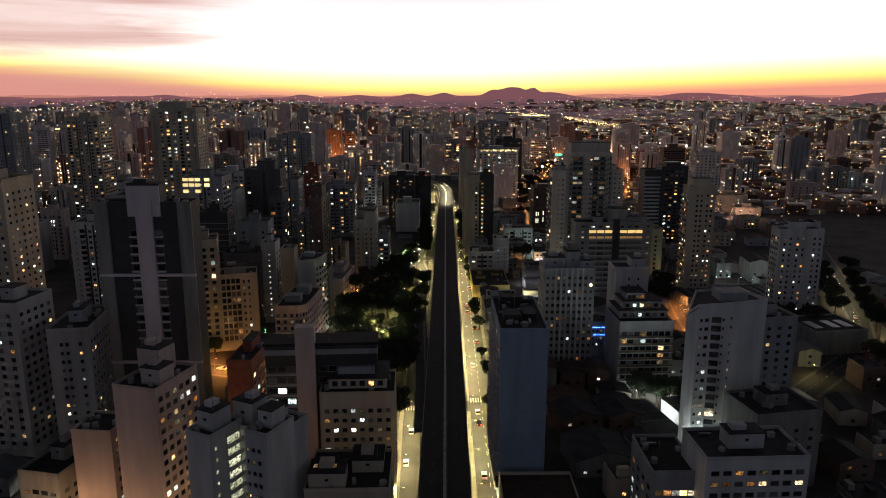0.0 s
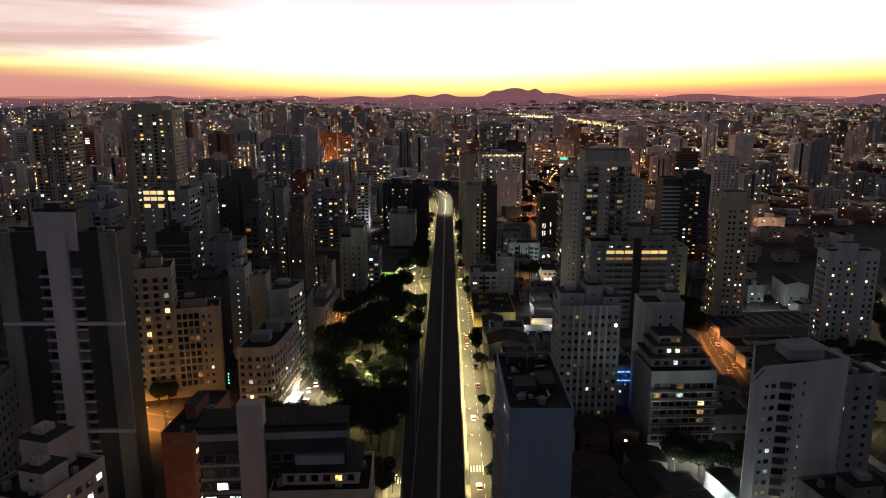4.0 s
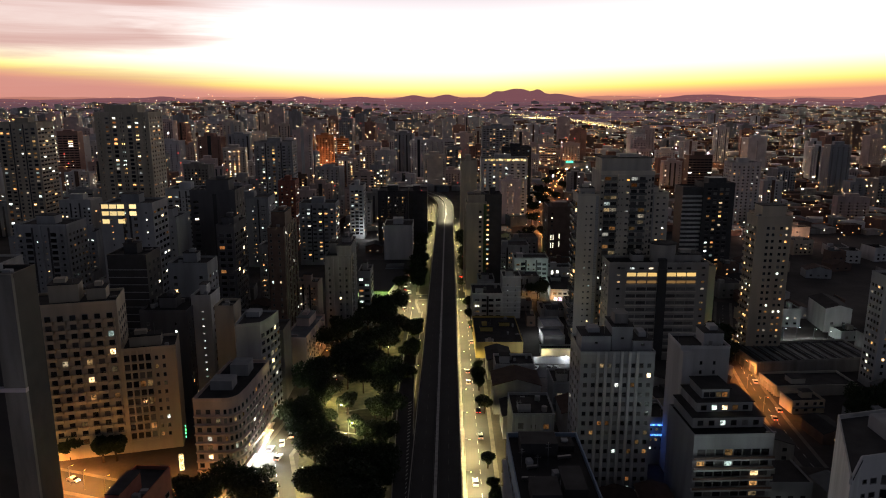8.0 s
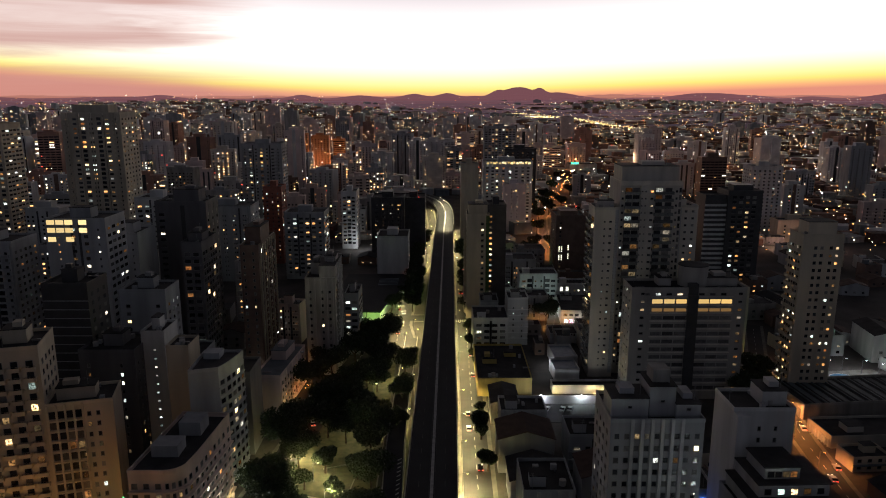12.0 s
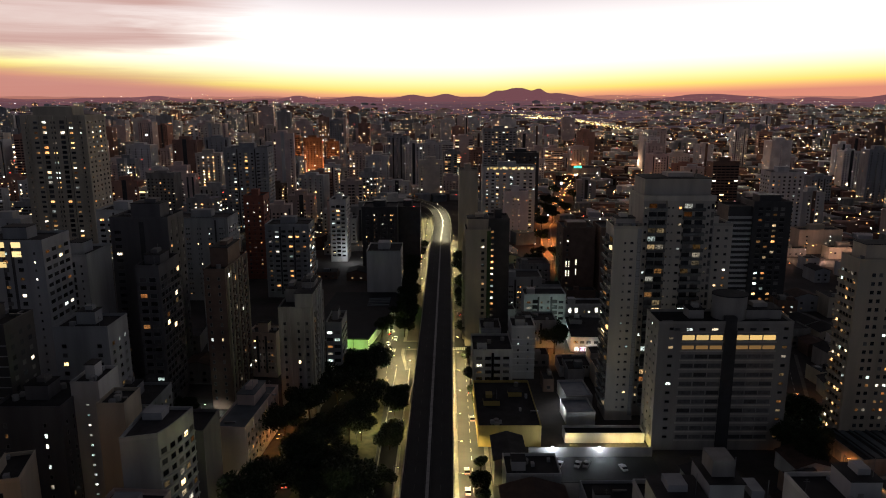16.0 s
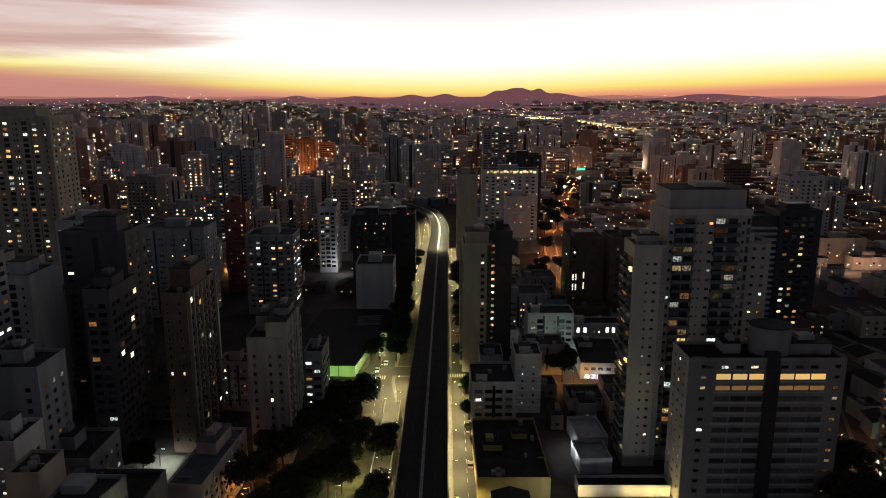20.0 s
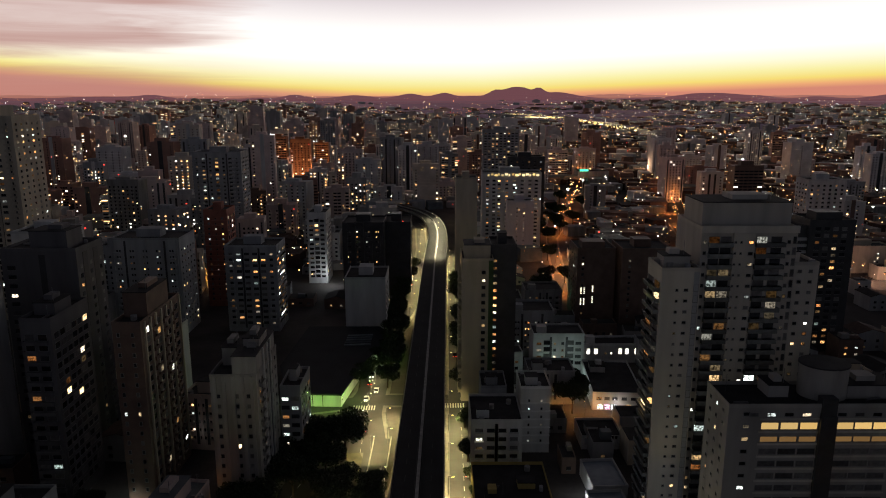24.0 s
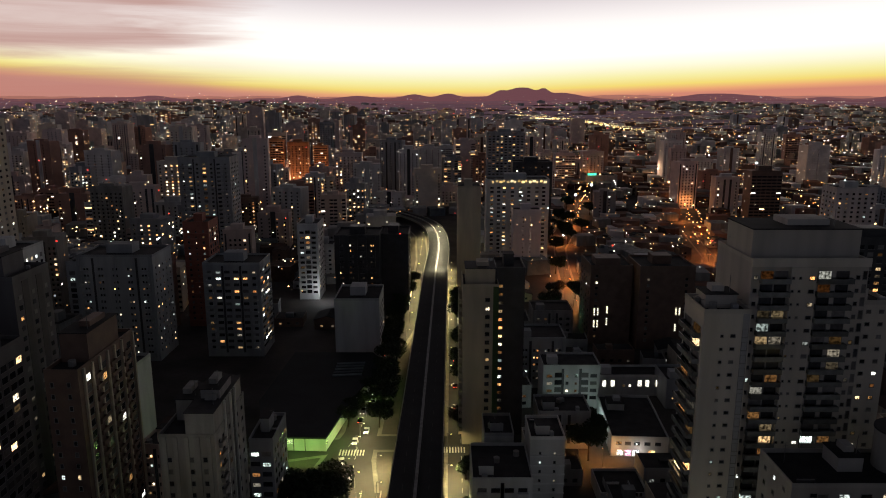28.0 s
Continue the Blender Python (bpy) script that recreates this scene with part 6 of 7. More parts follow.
def far_building(x, y, w, d, h, material, rng, cols, fh, share, rot, single):
    """A distant block: an object of its own while it can be told apart, joined into the far city beyond that."""
    z0 = rise(x, y) - 2
    if single:
        wall, g, l, ox, oy, oz, turn = Boxes(), Boxes(), Boxes(), 0.0, 0.0, 0.0, 0.0
    else:
        wall, g, l, ox, oy, oz, turn = FAR_WALL, FAR_WIN, FAR_LIT, x - w / 2, y, z0, radians(rot)

    def add(bx, x0, x1, y0, y1, z1, z2, m, skip=""):
        bx.box(ox + x0, ox + x1, oy + y0, oy + y1, oz + z1, oz + z2, m, turn, (ox, oy), skip)

    t = Boxes() if single else FAR_WALL
    bd = Boxes() if single else FAR_WALL
    add(wall, 0, w, 0, d, 0, h, material, "b")
    add(t, w * 0.25, w * 0.7, d * 0.2, d * 0.6, h, h + rng.uniform(2, 5), material, "b")
    add(wall, -0.2, w + 0.2, -0.2, 0.3, h - 0.2, h + 0.8, material)
    nf = int((h - 5) / fh)
    ww = min(1.35, w / cols * 0.45)
    look_ = rng.choice([0, 0, 1, 2, 3])
    if look_ == 1:
        ww = w / cols * 0.85
    if look_ == 2 and y < 1900:
        for i in range(nf):
            add(bd, -0.1, w + 0.1, -0.4, 0, 3.2 + i * fh, 3.7 + i * fh, material)
    if look_ == 3:
        add(wall, w * 0.42, w * 0.58, -0.5, 0, 0, h + 1.5, rng.choice([dark_wall, white_wall, brown_wall]))
    big = 1.0 + max(0, y - 1200) / 4000
    bays = [rng.choice([0.0, 0.4, 0.8, 1.3, 2.6]) for j in range((cols + 1) // 2)]
    bays = bays + bays[:cols // 2][::-1]
    if look_ == 0 and y < 1900:
        for j in range(cols):
            if bays[j] > 1.0:
                u = w * (j + 0.5) / cols
                for i in range(nf):
                    add(bd, u - w / cols * 0.42, u + w / cols * 0.42, -1.1, 0, 2.9 + i * fh, 3.9 + i * fh, material, "n")
            elif bays[j] == 0.0:
                add(g, w * (j + 0.32) / cols, w * (j + 0.68) / cols, -0.07, 0, 2, h - 2, dark_wall, "n")
    for i in range(nf):
        for j in range(cols):
            u = w * (j + 0.5) / cols
            z = 4 + i * fh
            if bays[j] == 0.0:
                continue
            if rng.random() < share * bays[j]:
                add(l, u - ww / 2 * big, u + ww / 2 * big, -0.12, 0, z, z + 1.0 * big, far_lit, "n")
            elif y < 1500:
                add(g, u - ww / 2, u + ww / 2, -0.06, 0, z, z + 1.4, glass, "n")
    if abs(x) > 40:
        xx = 0 if x > 0 else w
        for i in range(nf):
            for j in range(4):
                if rng.random() < share * 0.8:
                    v = d * (j + 0.5) / 4
                    add(l, xx - 0.1, xx + 0.1, v - 0.6, v + 0.6, 4 + i * fh, 5.1 + i * fh, far_lit)
    if single:
        ob = put("apartment_building", wall.mesh("apartment_building"), m=pose(x - w / 2, y, z0, 0, 0, rot), label="distant block of flats with a few lit windows", category="apartment building", group="blocks of the far city")
        put("roof_house", t.mesh("roof_house"), ob)
        if bd.f:
            put("floor_relief", bd.mesh("floor_relief"), ob, kind="stuff")
        if g.f:
            put("window", g.mesh("window"), ob, kind="stuff")
        if l.f:
            put("lit_window", l.mesh("lit_window"), ob, kind="stuff")
    TAKEN.append((x, y + d / 2, 0.5 * max(w, d)))


rng = random.Random(5)
made = singles = 0
for k in range(9000):
    y = 620 * (4600 / 620) ** (rng.random() ** 0.95)
    half = 0.66 * y + 60
    x = rng.uniform(-half, half)
    right = x > 0.16 * y
    if right and rng.random() < 0.80 and y < 3000:
        continue
    if 0.10 * y < x < 0.35 * y and 1900 < y < 3300:
        continue
    if y > 2000 and rng.random() < (0.40 if y < 2600 else 0.5):
        continue
    w, d = rng.uniform(15, 27) * (1 + y / 6000), rng.uniform(14, 20)
    r = 0.55 * max(w, d) * (0.85 if y > 1500 else 1.1)
    if not free(x, y + d / 2, r) or not off_road(x, y, r):
        continue
    hi = rng.choice([24, 32, 40, 48, 56, 64]) * (1.1 if x < -0.1 * y else 0.9)
    h = rng.uniform(0.75, 1.2) * hi * (0.75 if y < 900 else 1.0)
    if y > 1900:
        h *= 0.66
    if y > 2700:
        h *= 0.7
    far_building(x, y, w, d, h, rng.choice(WALLS if y < 900 else [far_white, far_brick, grey_wall, far_pink, brown_wall] if right and y < 2600 else [far_white, far_pink, far_pink, far_cream, far_white, far_brick, grey_wall]), rng, rng.choice([4, 5, 6, 7]), 3.0, rng.choice([0.03, 0.07, 0.14] if right else [0.05, 0.09, 0.16, 0.30]), rng.uniform(-12, 12), y < 1500 and singles < 130)
    singles += y < 1500
    made += 1
    if made > 760:
        break
put("far_city_blocks", FAR_WALL.mesh("far_city_blocks"), label="close-packed blocks of the distant city", category="buildings", kind="stuff")
put("far_city_windows", FAR_WIN.mesh("far_city_windows"), label="dark windows of the distant city", category="windows", kind="stuff")
put("far_city_lit_windows", FAR_LIT.mesh("far_city_lit_windows"), label="lit windows of the distant city", category="windows", kind="stuff")

# far landmarks: brick towers under orange light, a green sign, floodlights
brick_orange = mat("orange_brick", (0.50, 0.23, 0.11), 0.85, vary=0.2)
for x, y, w, h in ((-198, 1180, 20, 62), (-172, 1190, 26, 58), (-150, 1230, 18, 50)):
    far_building(x, y, w, 20, h, brick_orange, rng, 6, 3.0, 0.06, 4, True)
    lamp("street_light_glow", (x, y - 30, 12), 26000, (1.0, 0.50, 0.24))
sign = put("roof_sign", Boxes().box(0, 11, 0, 1.2, 0, 2.6, lit("green_sign", [(0, (0.05, 0.9, 0.45)), (1, (0.1, 1.0, 0.6))], 2.5, low=0.9)).mesh("roof_sign"), m=pose(196, 1180, 19), label="long green-lit sign on a low hall", category="sign")
block("low hall under a green-lit sign", 194, 1181, 40, 30, 19, grey_wall, houses=[], name="hall", category="hall")
for x, y, z in ((176, 1060, 22), (150, 1010, 18), (430, 1230, 30), (560, 1320, 28), (-470, 1350, 55)):
    put("floodlight", Boxes().box(-0.8, 0.8, -0.8, 0.8, -0.7, 0.7, lit("floodlight_far", [(0, (0.9, 0.97, 1)), (1, (1, 1, 1))], 60.0, low=1.0, pattern=False)).mesh("floodlight"),
        m=pose(x, y, z), label="very bright white floodlight on a mast", category="floodlight")
    put("mast", Boxes().box(x - 0.3, x + 0.3, y + 0.8, y + 1.3, 0, z + 0.7, metal).mesh("mast"), label="tall slim floodlight mast of steel", category="mast")

# low roofs carpeting the far ground
carpet = Boxes()
for k in range(5600):
    y = 700 * (4600 / 700) ** rng.random()
    half = 0.66 * y + 60
    x = rng.uniform(-half, half)
    if not off_road(x, y, 10) or not free(x, y, 6):
        continue
    s = 1 + y / 1800
    w, d, h = rng.uniform(7, 14) * s, rng.uniform(7, 14) * s, rng.uniform(5, 11) * (1 + y / 6000)
    z = rise(x, y) - 2
    carpet.box(x - w / 2, x + w / 2, y, y + d, z, z + h, rng.choice([roof_tile, conc, far_white, far_clay, far_clay] if x > 0.14 * y and y < 2600 else [far_clay, conc, far_white, far_pink, far_clay] if y > 1000 else [roof_tile, conc, white_wall, roof_tin, grey_wall]), turn=rng.uniform(-0.3, 0.3), pivot=(x, y), skip="b")
put("far_roofs", carpet.mesh("far_roofs"), label="carpet of low roofs in the distance", category="buildings", kind="stuff")

# lamps of the far city
beacon = lit("red_beacon", [(0, (1, 0.04, 0.03)), (1, (1, 0.08, 0.05))], 5.0, island=True, low=0.5, pattern=False)
dots, amber, gold_ = Boxes(), Boxes(), Boxes()


def dot(bx, x, y, z, s, material):
    bx.box(x - s, x + s, y - s, y + s, z - s, z + s, material, skip="nb")


for k in range(14000):
    y = 650 * (4650 / 650) ** (rng.random() ** 0.8)
    half = 0.66 * y + 40
    x = rng.uniform(-half, half)
    if not off_road(x, y, 2) or (x > 0.13 * y and y < 2500 and rng.random() < 0.35):
        continue
    dot(dots, x, y, rise(x, y) + rng.uniform(6, 16) + (rng.uniform(0, 40) if rng.random() < 0.25 else 0), 0.16 + y / 8600 * rng.uniform(0.5, 1.5) ** 1.5, far_lamp)
for k in range(950):
    y = rng.uniform(640, 2600)
    x = rng.uniform(0.13, 0.62) * y
    if free(x, y, 3):
        dot(amber, x, y, rise(x, y) + rng.uniform(6, 12), 0.16 + y / 7500, orange_lamp)
for k in range(190):
    t_ = rng.random()
    x, y = 290 + 330 * t_ + 60 * math.sin(5 * t_), 3300 - 1150 * t_ ** 0.9
    dot(gold_, x + rng.gauss(0, 14), y + rng.gauss(0, 80), rise(x, y) + 12, 0.4 + rng.random() * 0.6, gold_lamp)
for k in range(90):
    t_ = rng.random()
    x, y = 330 + 170 * t_, 2900 - 90 * t_
    dot(gold_, x + rng.gauss(0, 8), y + rng.gauss(0, 25), rise(x, y) + 12, 0.7 + rng.random() * 0.7, gold_lamp)
for k in range(70):
    y = rng.uniform(600, 2400)
    dot(dots, rng.uniform(-0.6, 0.3) * y, y, rise(0, y) + rng.uniform(34, 60), 0.22 + y / 6500, beacon)
flood_lamp = lit("flood_lamp", [(0.0, (1.0, 0.40, 0.12)), (0.4, (1.0, 0.62, 0.32)), (0.7, (1.0, 0.95, 0.85)), (0.9, (0.75, 0.7, 1.0)), (1.0, (0.8, 0.95, 1.0))], 16.0, island=True, low=0.5, pattern=False)
for k in range(120):
    y = rng.uniform(800, 2300)
    x = rng.uniform(0.11, 0.60) * y
    if free(x, y, 3):
        dot(dots, x, y, rise(x, y) + rng.uniform(7, 14), 0.2 + y / 2600 * rng.uniform(0.4, 1.4), flood_lamp)
for pts in (((133, 890), (138, 955), (152, 1008), (178, 1115), (216, 1256)), ((213, 811), (236, 881), (260, 989), (286, 1081)), ((330, 1249), (475, 1223)), ((290, 1590), (370, 1660)), ((380, 1020), (520, 1010)), ((250, 1165), (340, 1140))):
    for (xa, ya), (xb, yb) in zip(pts, pts[1:]):
        n = int(math.hypot(xb - xa, yb - ya) / 8.5)
        for k in range(n):
            f, side_ = k / n, rng.choice((-4, 4))
            x, y = xa + (xb - xa) * f + side_ + rng.gauss(0, 1), ya + (yb - ya) * f + rng.gauss(0, 2)
            dot(amber, x, y, rise(x, y) + rng.uniform(7, 9), 0.2 + y / 3900 * rng.uniform(0.4, 1.3), orange_lamp)
put("far_city_lamps", dots.mesh("far_city_lamps"), label="scattered lamps of the distant city", category="street lamps", kind="stuff")
put("far_orange_lamps", amber.mesh("far_orange_lamps"), label="orange street lamps of a low district", category="street lamps", kind="stuff")
put("expressway_lamps", gold_.mesh("expressway_lamps"), label="golden lamps along a distant expressway", category="street lamps", kind="stuff")

# ---- trees ----


def tree_mesh(seed, height, spread_):
    r = random.Random(seed)
    tb = Boxes()

    def limb(p, q, ra, rb, n=6):
        d = (Vector(q) - Vector(p)).normalized()
        u = d.orthogonal().normalized()
        v = d.cross(u)
        A = [Vector(p) + (u * math.cos(6.283 * i / n) + v * math.sin(6.283 * i / n)) * ra for i in range(n)]
        B = [Vector(q) + (u * math.cos(6.283 * i / n) + v * math.sin(6.283 * i / n)) * rb for i in range(n)]
        for i in range(n):
            tb.quad([tuple(A[i]), tuple(A[(i + 1) % n]), tuple(B[(i + 1) % n]), tuple(B[i])], bark)

    fork = (r.uniform(-0.3, 0.3), r.uniform(-0.3, 0.3), height * 0.38)
    limb((0, 0, -0.2), fork, 0.38, 0.26, 8)
    lobes = []
    for k in range(9):
        a = 6.283 * k / 9 + r.uniform(-0.3, 0.3)
        rad = spread_ * r.uniform(0.35, 0.7) if k else 0
        c = (math.cos(a) * rad, math.sin(a) * rad, height * r.uniform(0.58, 0.84))
        midp = tuple((fork[i] + c[i]) / 2 + (0.4 if i == 2 else 0) for i in range(3))
        limb(fork, midp, 0.17, 0.11)
        limb(midp, c, 0.11, 0.04)
        lobes.append((c, spread_ * r.uniform(0.32, 0.5), height * r.uniform(0.13, 0.2)))
    lb = Boxes()
    for c, ra, rz in lobes:
        for k in range(420):
            dz = r.uniform(-1, 1)
            a = r.uniform(0, 6.283)
            q = math.sqrt(1 - dz * dz)
            f = r.uniform(0.55, 1.12)
            p = Vector((c[0] + ra * q * math.cos(a) * f, c[1] + ra * q * math.sin(a) * f, c[2] + rz * dz * f))
            n_ = Vector((r.gauss(0, 1), r.gauss(0, 1), r.gauss(0.5, 1))).normalized()
            u = n_.orthogonal().normalized()
            v = n_.cross(u)
            s = r.uniform(0.26, 0.6)
            lb.quad([tuple(p - u * s), tuple(p - v * s * 0.6 + n_ * 0.08), tuple(p + u * s), tuple(p + v * s * 0.6 + n_ * 0.08)], leaf)
    return tb.mesh("trunk"), lb.mesh("crown")


BIG = [tree_mesh(s, 14.5, 7.5) for s in (1, 2, 3)]
SMALL = [tree_mesh(s, 6.5, 2.9) for s in (4, 5)]


def tree(x, y, kind, rng, label, group, scale=1.0, z=0.0):
    root = put("tree", None, m=pose(x, y, z, 0, 0, rng.uniform(0, 360)) @ Matrix.Scale(scale, 4), label=label, category="tree", group=group)
    t, c = rng.choice(kind)
    put("trunk", t, root)
    put("crown", c, root)


rng = random.Random(21)
PARK = [(-32, 464), (-26, 468), (-20, 466), (-36, 458), (-24, 236), (-17, 246), (-28, 250), (-21, 282), (-14, 292), (-26, 296), (-33, 288), (-15, 318), (-58, 288), (-64, 280), (-50, 282), (-44, 330), (-47, 362), (-18, 370), (-34, 374), (-43, 376), (-26, 382), (-36, 390), (-30, 402), (-24, 412), (-20, 436), (-32, 440), (-24, 452), (-15, 338), (-46, 410), (-40, 425), (-44, 440), (-16, 300), (-24, 290), (-30, 284), (-18, 276), (-42, 322), (-46, 336), (-36, 308), (-17, 360), (-40, 352), (-27, 370)]
for x, y in PARK:
    tree(x, y, BIG, rng, "broad dark-leaved park tree", "trees of the park", rng.uniform(0.9, 1.2))
for x, y, k_ in ((-9.2, 431, 0.72), (-8.8, 441, 0.68), (-9.0, 402, 0.7), (-8.8, 411, 0.62), (-9.4, 380, 0.6)):
    tree(x, y, BIG, rng, "dark street tree between road and viaduct", "trees along the viaduct", k_)
for x, y, k_ in ((-22, 398, 1.0), (-27, 393, 1.1), (-34, 402, 1.3), (-38, 412, 1.2), (-30, 418, 1.1), (-42, 402, 1.2), (-24, 422, 1.0)):
    tree(x, y, SMALL, rng, "open-crowned young tree among park lamps", "trees of the park", k_)
for x, y, k_ in ((-20, 424, 0.85), (-27, 417, 0.8), (-20, 414, 0.7), (-17.5, 444, 0.7)):
    tree(x, y, BIG, rng, "broad dark-leaved park tree", "trees of the park", k_)
for y in (600, 618, 640, 655, 668, 690, 712):
    tree(-14 + (y - 600) * 0.06, y, BIG, rng, "dark street tree beside the viaduct", "trees along the far street", rng.uniform(0.75, 1.0))
for x, y in ((-8.5, 524), (-8, 538), (-8.5, 551), (-9, 566), (-8, 580), (-7.5, 592), (-9.5, 606), (-9, 622)):
    tree(x - 1.5, y, BIG, rng, "street tree between road and viaduct", "trees along the far street", rng.uniform(0.7, 0.95))
for y in (524, 532, 541, 552, 563, 575):
    tree(-21.5 + (y - 524) * 0.2, y, BIG, rng, "street tree lit green from below", "trees by the market hall", rng.uniform(0.45, 0.6))
for y in [196 + 17 * k for k in range(18) if k % 5 != 3]:
    tree(21.4 + rng.uniform(-1.2, 0.8), y + rng.uniform(-8, 8), SMALL, rng, "small street tree on the pavement", "trees of the lit street", rng.uniform(0.55, 1.25))
for x, y in ((24.5, 520), (25.5, 560), (25, 580), (26, 600), (25, 640), (26, 660), (25, 680)):
    tree(x - 3, y, BIG, rng, "tall street tree beside the viaduct", "trees along the far street", rng.uniform(0.7, 0.95))
for x, y in ((80, 262), (86, 258), (92, 262), (84, 268), (96, 256), (104, 262)):
    tree(x, y, BIG, rng, "dark tree in front of a hotel", "trees by the hotel", rng.uniform(0.7, 0.85))
for x, y in ((128, 392), (133, 400), (126, 402), (138, 420), (130, 412), (196, 296), (202, 286), (190, 272), (198, 276), (208, 300), (226, 346), (233, 362), (220, 374), (240, 380), (227, 392), (248, 398), (238, 416), (256, 418), (246, 438), (265, 438), (256, 458), (277, 462), (158, 338), (164, 346), (172, 342), (180, 350), (186, 340), (196, 352), (62, 500), (65, 512), (94, 668), (98, 676), (104, 700), (92, 690), (108, 900), (116, 880), (98, 860), (128, 930)):
    tree(x, y, BIG, rng, "dark tree between the blocks", "trees between the blocks", rng.uniform(0.7, 1.0))
for x, y in ((-126, 318), (-120, 316), (-108, 314), (-104, 315)):
    tree(x, y, SMALL, rng, "small tree before the hotel", "trees by the hotel", 1.3)
for x, y in ((-24, 312), (-33, 318), (-26, 334), (-36, 340), (-20, 346), (-31, 350), (-22, 328), (-38, 326), (-18, 306)):
    tree(x, y, SMALL, rng, "young tree in the park clearing", "trees of the park", rng.uniform(0.9, 1.5))
for k, (x, y, ln, a) in enumerate(((-37, 318, 18, 8), (-36, 336, 17, -14), (-25, 308, 38, 84), (-32, 352, 14, 20))):
    put("kerb", Boxes().box(0, ln, 0, 0.35, 0, 0.32, conc, skip="b").mesh("kerb"), m=pose(x, y, 0.02, 0, 0, a), label="pale kerb edging a park bed", category="kerb", group="kerbs of the park")
park = put("park_ground", prism([(-18, 268), (-14, 300), (-14, 465), (-20, 485), (-30, 440), (-42, 355), (-45, 330), (-40, 292), (-28, 268)], -0.05, 0.02, grass).mesh("park_ground"), label="worn grass and earth of the park", kind="structure")
put("park_path", prism([(-38, 312), (-17, 318), (-16, 352), (-22, 374), (-34, 362), (-40, 336)], 0.0, 0.07, grass).mesh("park_path"), label="worn earth clearing in the park", kind="structure")

# ---- street lamps ----
pb = Boxes()
pb.box(-0.08, 0.08, -0.08, 0.08, 0, 6.3, metal)
pb.box(-0.05, 1.6, -0.05, 0.05, 6.2, 6.32, metal)
POLE = pb.mesh("pole")
HEADS = {}


def street_lamp(x, y, turn, colour, watts, group="street lamps", z=0.0, glow_=14.0, bare=False):
    key = tuple(colour)
    if key not in HEADS:
        m = lit("lamp_head_%d" % len(HEADS), [(0, colour), (1, colour)], glow_, low=1.0, pattern=False)
        hb_ = Boxes()
        hb_.box(1.0, 1.8, -0.16, 0.16, 6.14, 6.24, metal)
        hb_.box(1.05, 1.75, -0.13, 0.13, 6.06, 6.14, m, skip="t")
        HEADS[key] = hb_.mesh("lamp_head")
    root = put("street_lamp", None, m=pose(x, y, z, 0, 0, turn), label="street lamp on a slim metal pole", category="street lamp", group=group)
    put("pole", POLE, root)
    put("lamp_head", HEADS[key], root)
    L = bpy.data.lights.new("bulb", "POINT" if bare else "SPOT")
    L.energy, L.color, L.shadow_soft_size = watts, colour, 0.3
    if not bare:
        L.spot_size, L.spot_blend = radians(170), 0.5
    ob = new("bulb", L)
    ob.parent = root
    ob.location = (1.4, 0, 5.95)


YELLOW = (1.0, 0.82, 0.36)
AMBER = (1.0, 0.42, 0.10)
GREENISH = (1.0, 0.9, 0.42)
for y in range(150, 780, 21):
    street_lamp(11.8 + 0.010 * (y - 200), y, 0, YELLOW, 23000 if 262 < y < 345 else 14500 if y < 490 else 1900 if y < 640 else 13000)
for y in list(range(150, 270, 20)) + [425]:
    street_lamp(-11.6, y, 0, YELLOW, 12000 if y < 300 else 3500)
for y in range(505, 880, 28):
    street_lamp(-9.0 + 0.015 * (y - 520) - 7 if y < 600 else -4.6, y, 0, YELLOW, 3200 if y < 600 else 15000)
for x, y in ((-30, 304), (-34, 345), (-22, 375), (-28, 330), (-20, 420), (-38, 320), (-24, 312), (-29.5, 322)):
    street_lamp(x, y, 20, GREENISH, 14000 if y == 322 else 4800, "park lamps", bare=True)
for x, y, w_ in ((-22.5, 431, 1100), (-28.5, 394, 900), (-34, 408, 900), (-40, 398, 800), (-21, 408, 250)):
    street_lamp(x, y, 20, GREENISH, w_, "park lamps", bare=True)
for y in (385, 418, 450, 476):
    street_lamp(-6.6, y, 0, YELLOW, 3600, "street lamps under the viaduct trees")
for x, y in ((-48.5, 421), (-46, 407)):
    street_lamp(x, y, 180, (1.0, 0.36, 0.10), 900, "orange street lamps", bare=True)
for x, y, t_ in ((-50, 300, 200), (-55, 325, 0), (-44, 358, 0), (-40, 300, 0)):
    street_lamp(x, y, t_, YELLOW, 15000)
for x, y in ((-78, 296), (-92, 301), (-106, 306), (-120, 311), (-136, 316)):
    street_lamp(x, y - 9, 90, (1.0, 0.54, 0.20), 1350, "orange street lamps", bare=True)
for x, y in ((-68, 288), (-84, 296), (-98, 294), (-112, 300), (-126, 306), (-62, 284)):
    street_lamp(x, y, 60, (1.0, 0.36, 0.075), 15000, "orange street lamps")
for x, y in ((130, 352), (133, 374), (138, 390), (146, 440)):
    street_lamp(x, y, 0, (1.0, 0.36, 0.10), 6500 if y < 400 else 9000, "orange street lamps")
for x, y in ((208, 335), (220, 360), (238, 400), (252, 436), (268, 475), (212, 345), (229, 380), (245, 418), (261, 455)):
    street_lamp(x, y, 0, (1.0, 0.86, 0.5), 3600)
for x, y in ((88, 264), (98, 268), (78, 258)):
    street_lamp(x, y, 90, (0.95, 1.0, 0.85), 3200, "white yard lamps")
for x, y in ((162, 284), (176, 282)):
    street_lamp(x, y, 90, (1.0, 0.85, 0.35), 1100, "white yard lamps", bare=True)
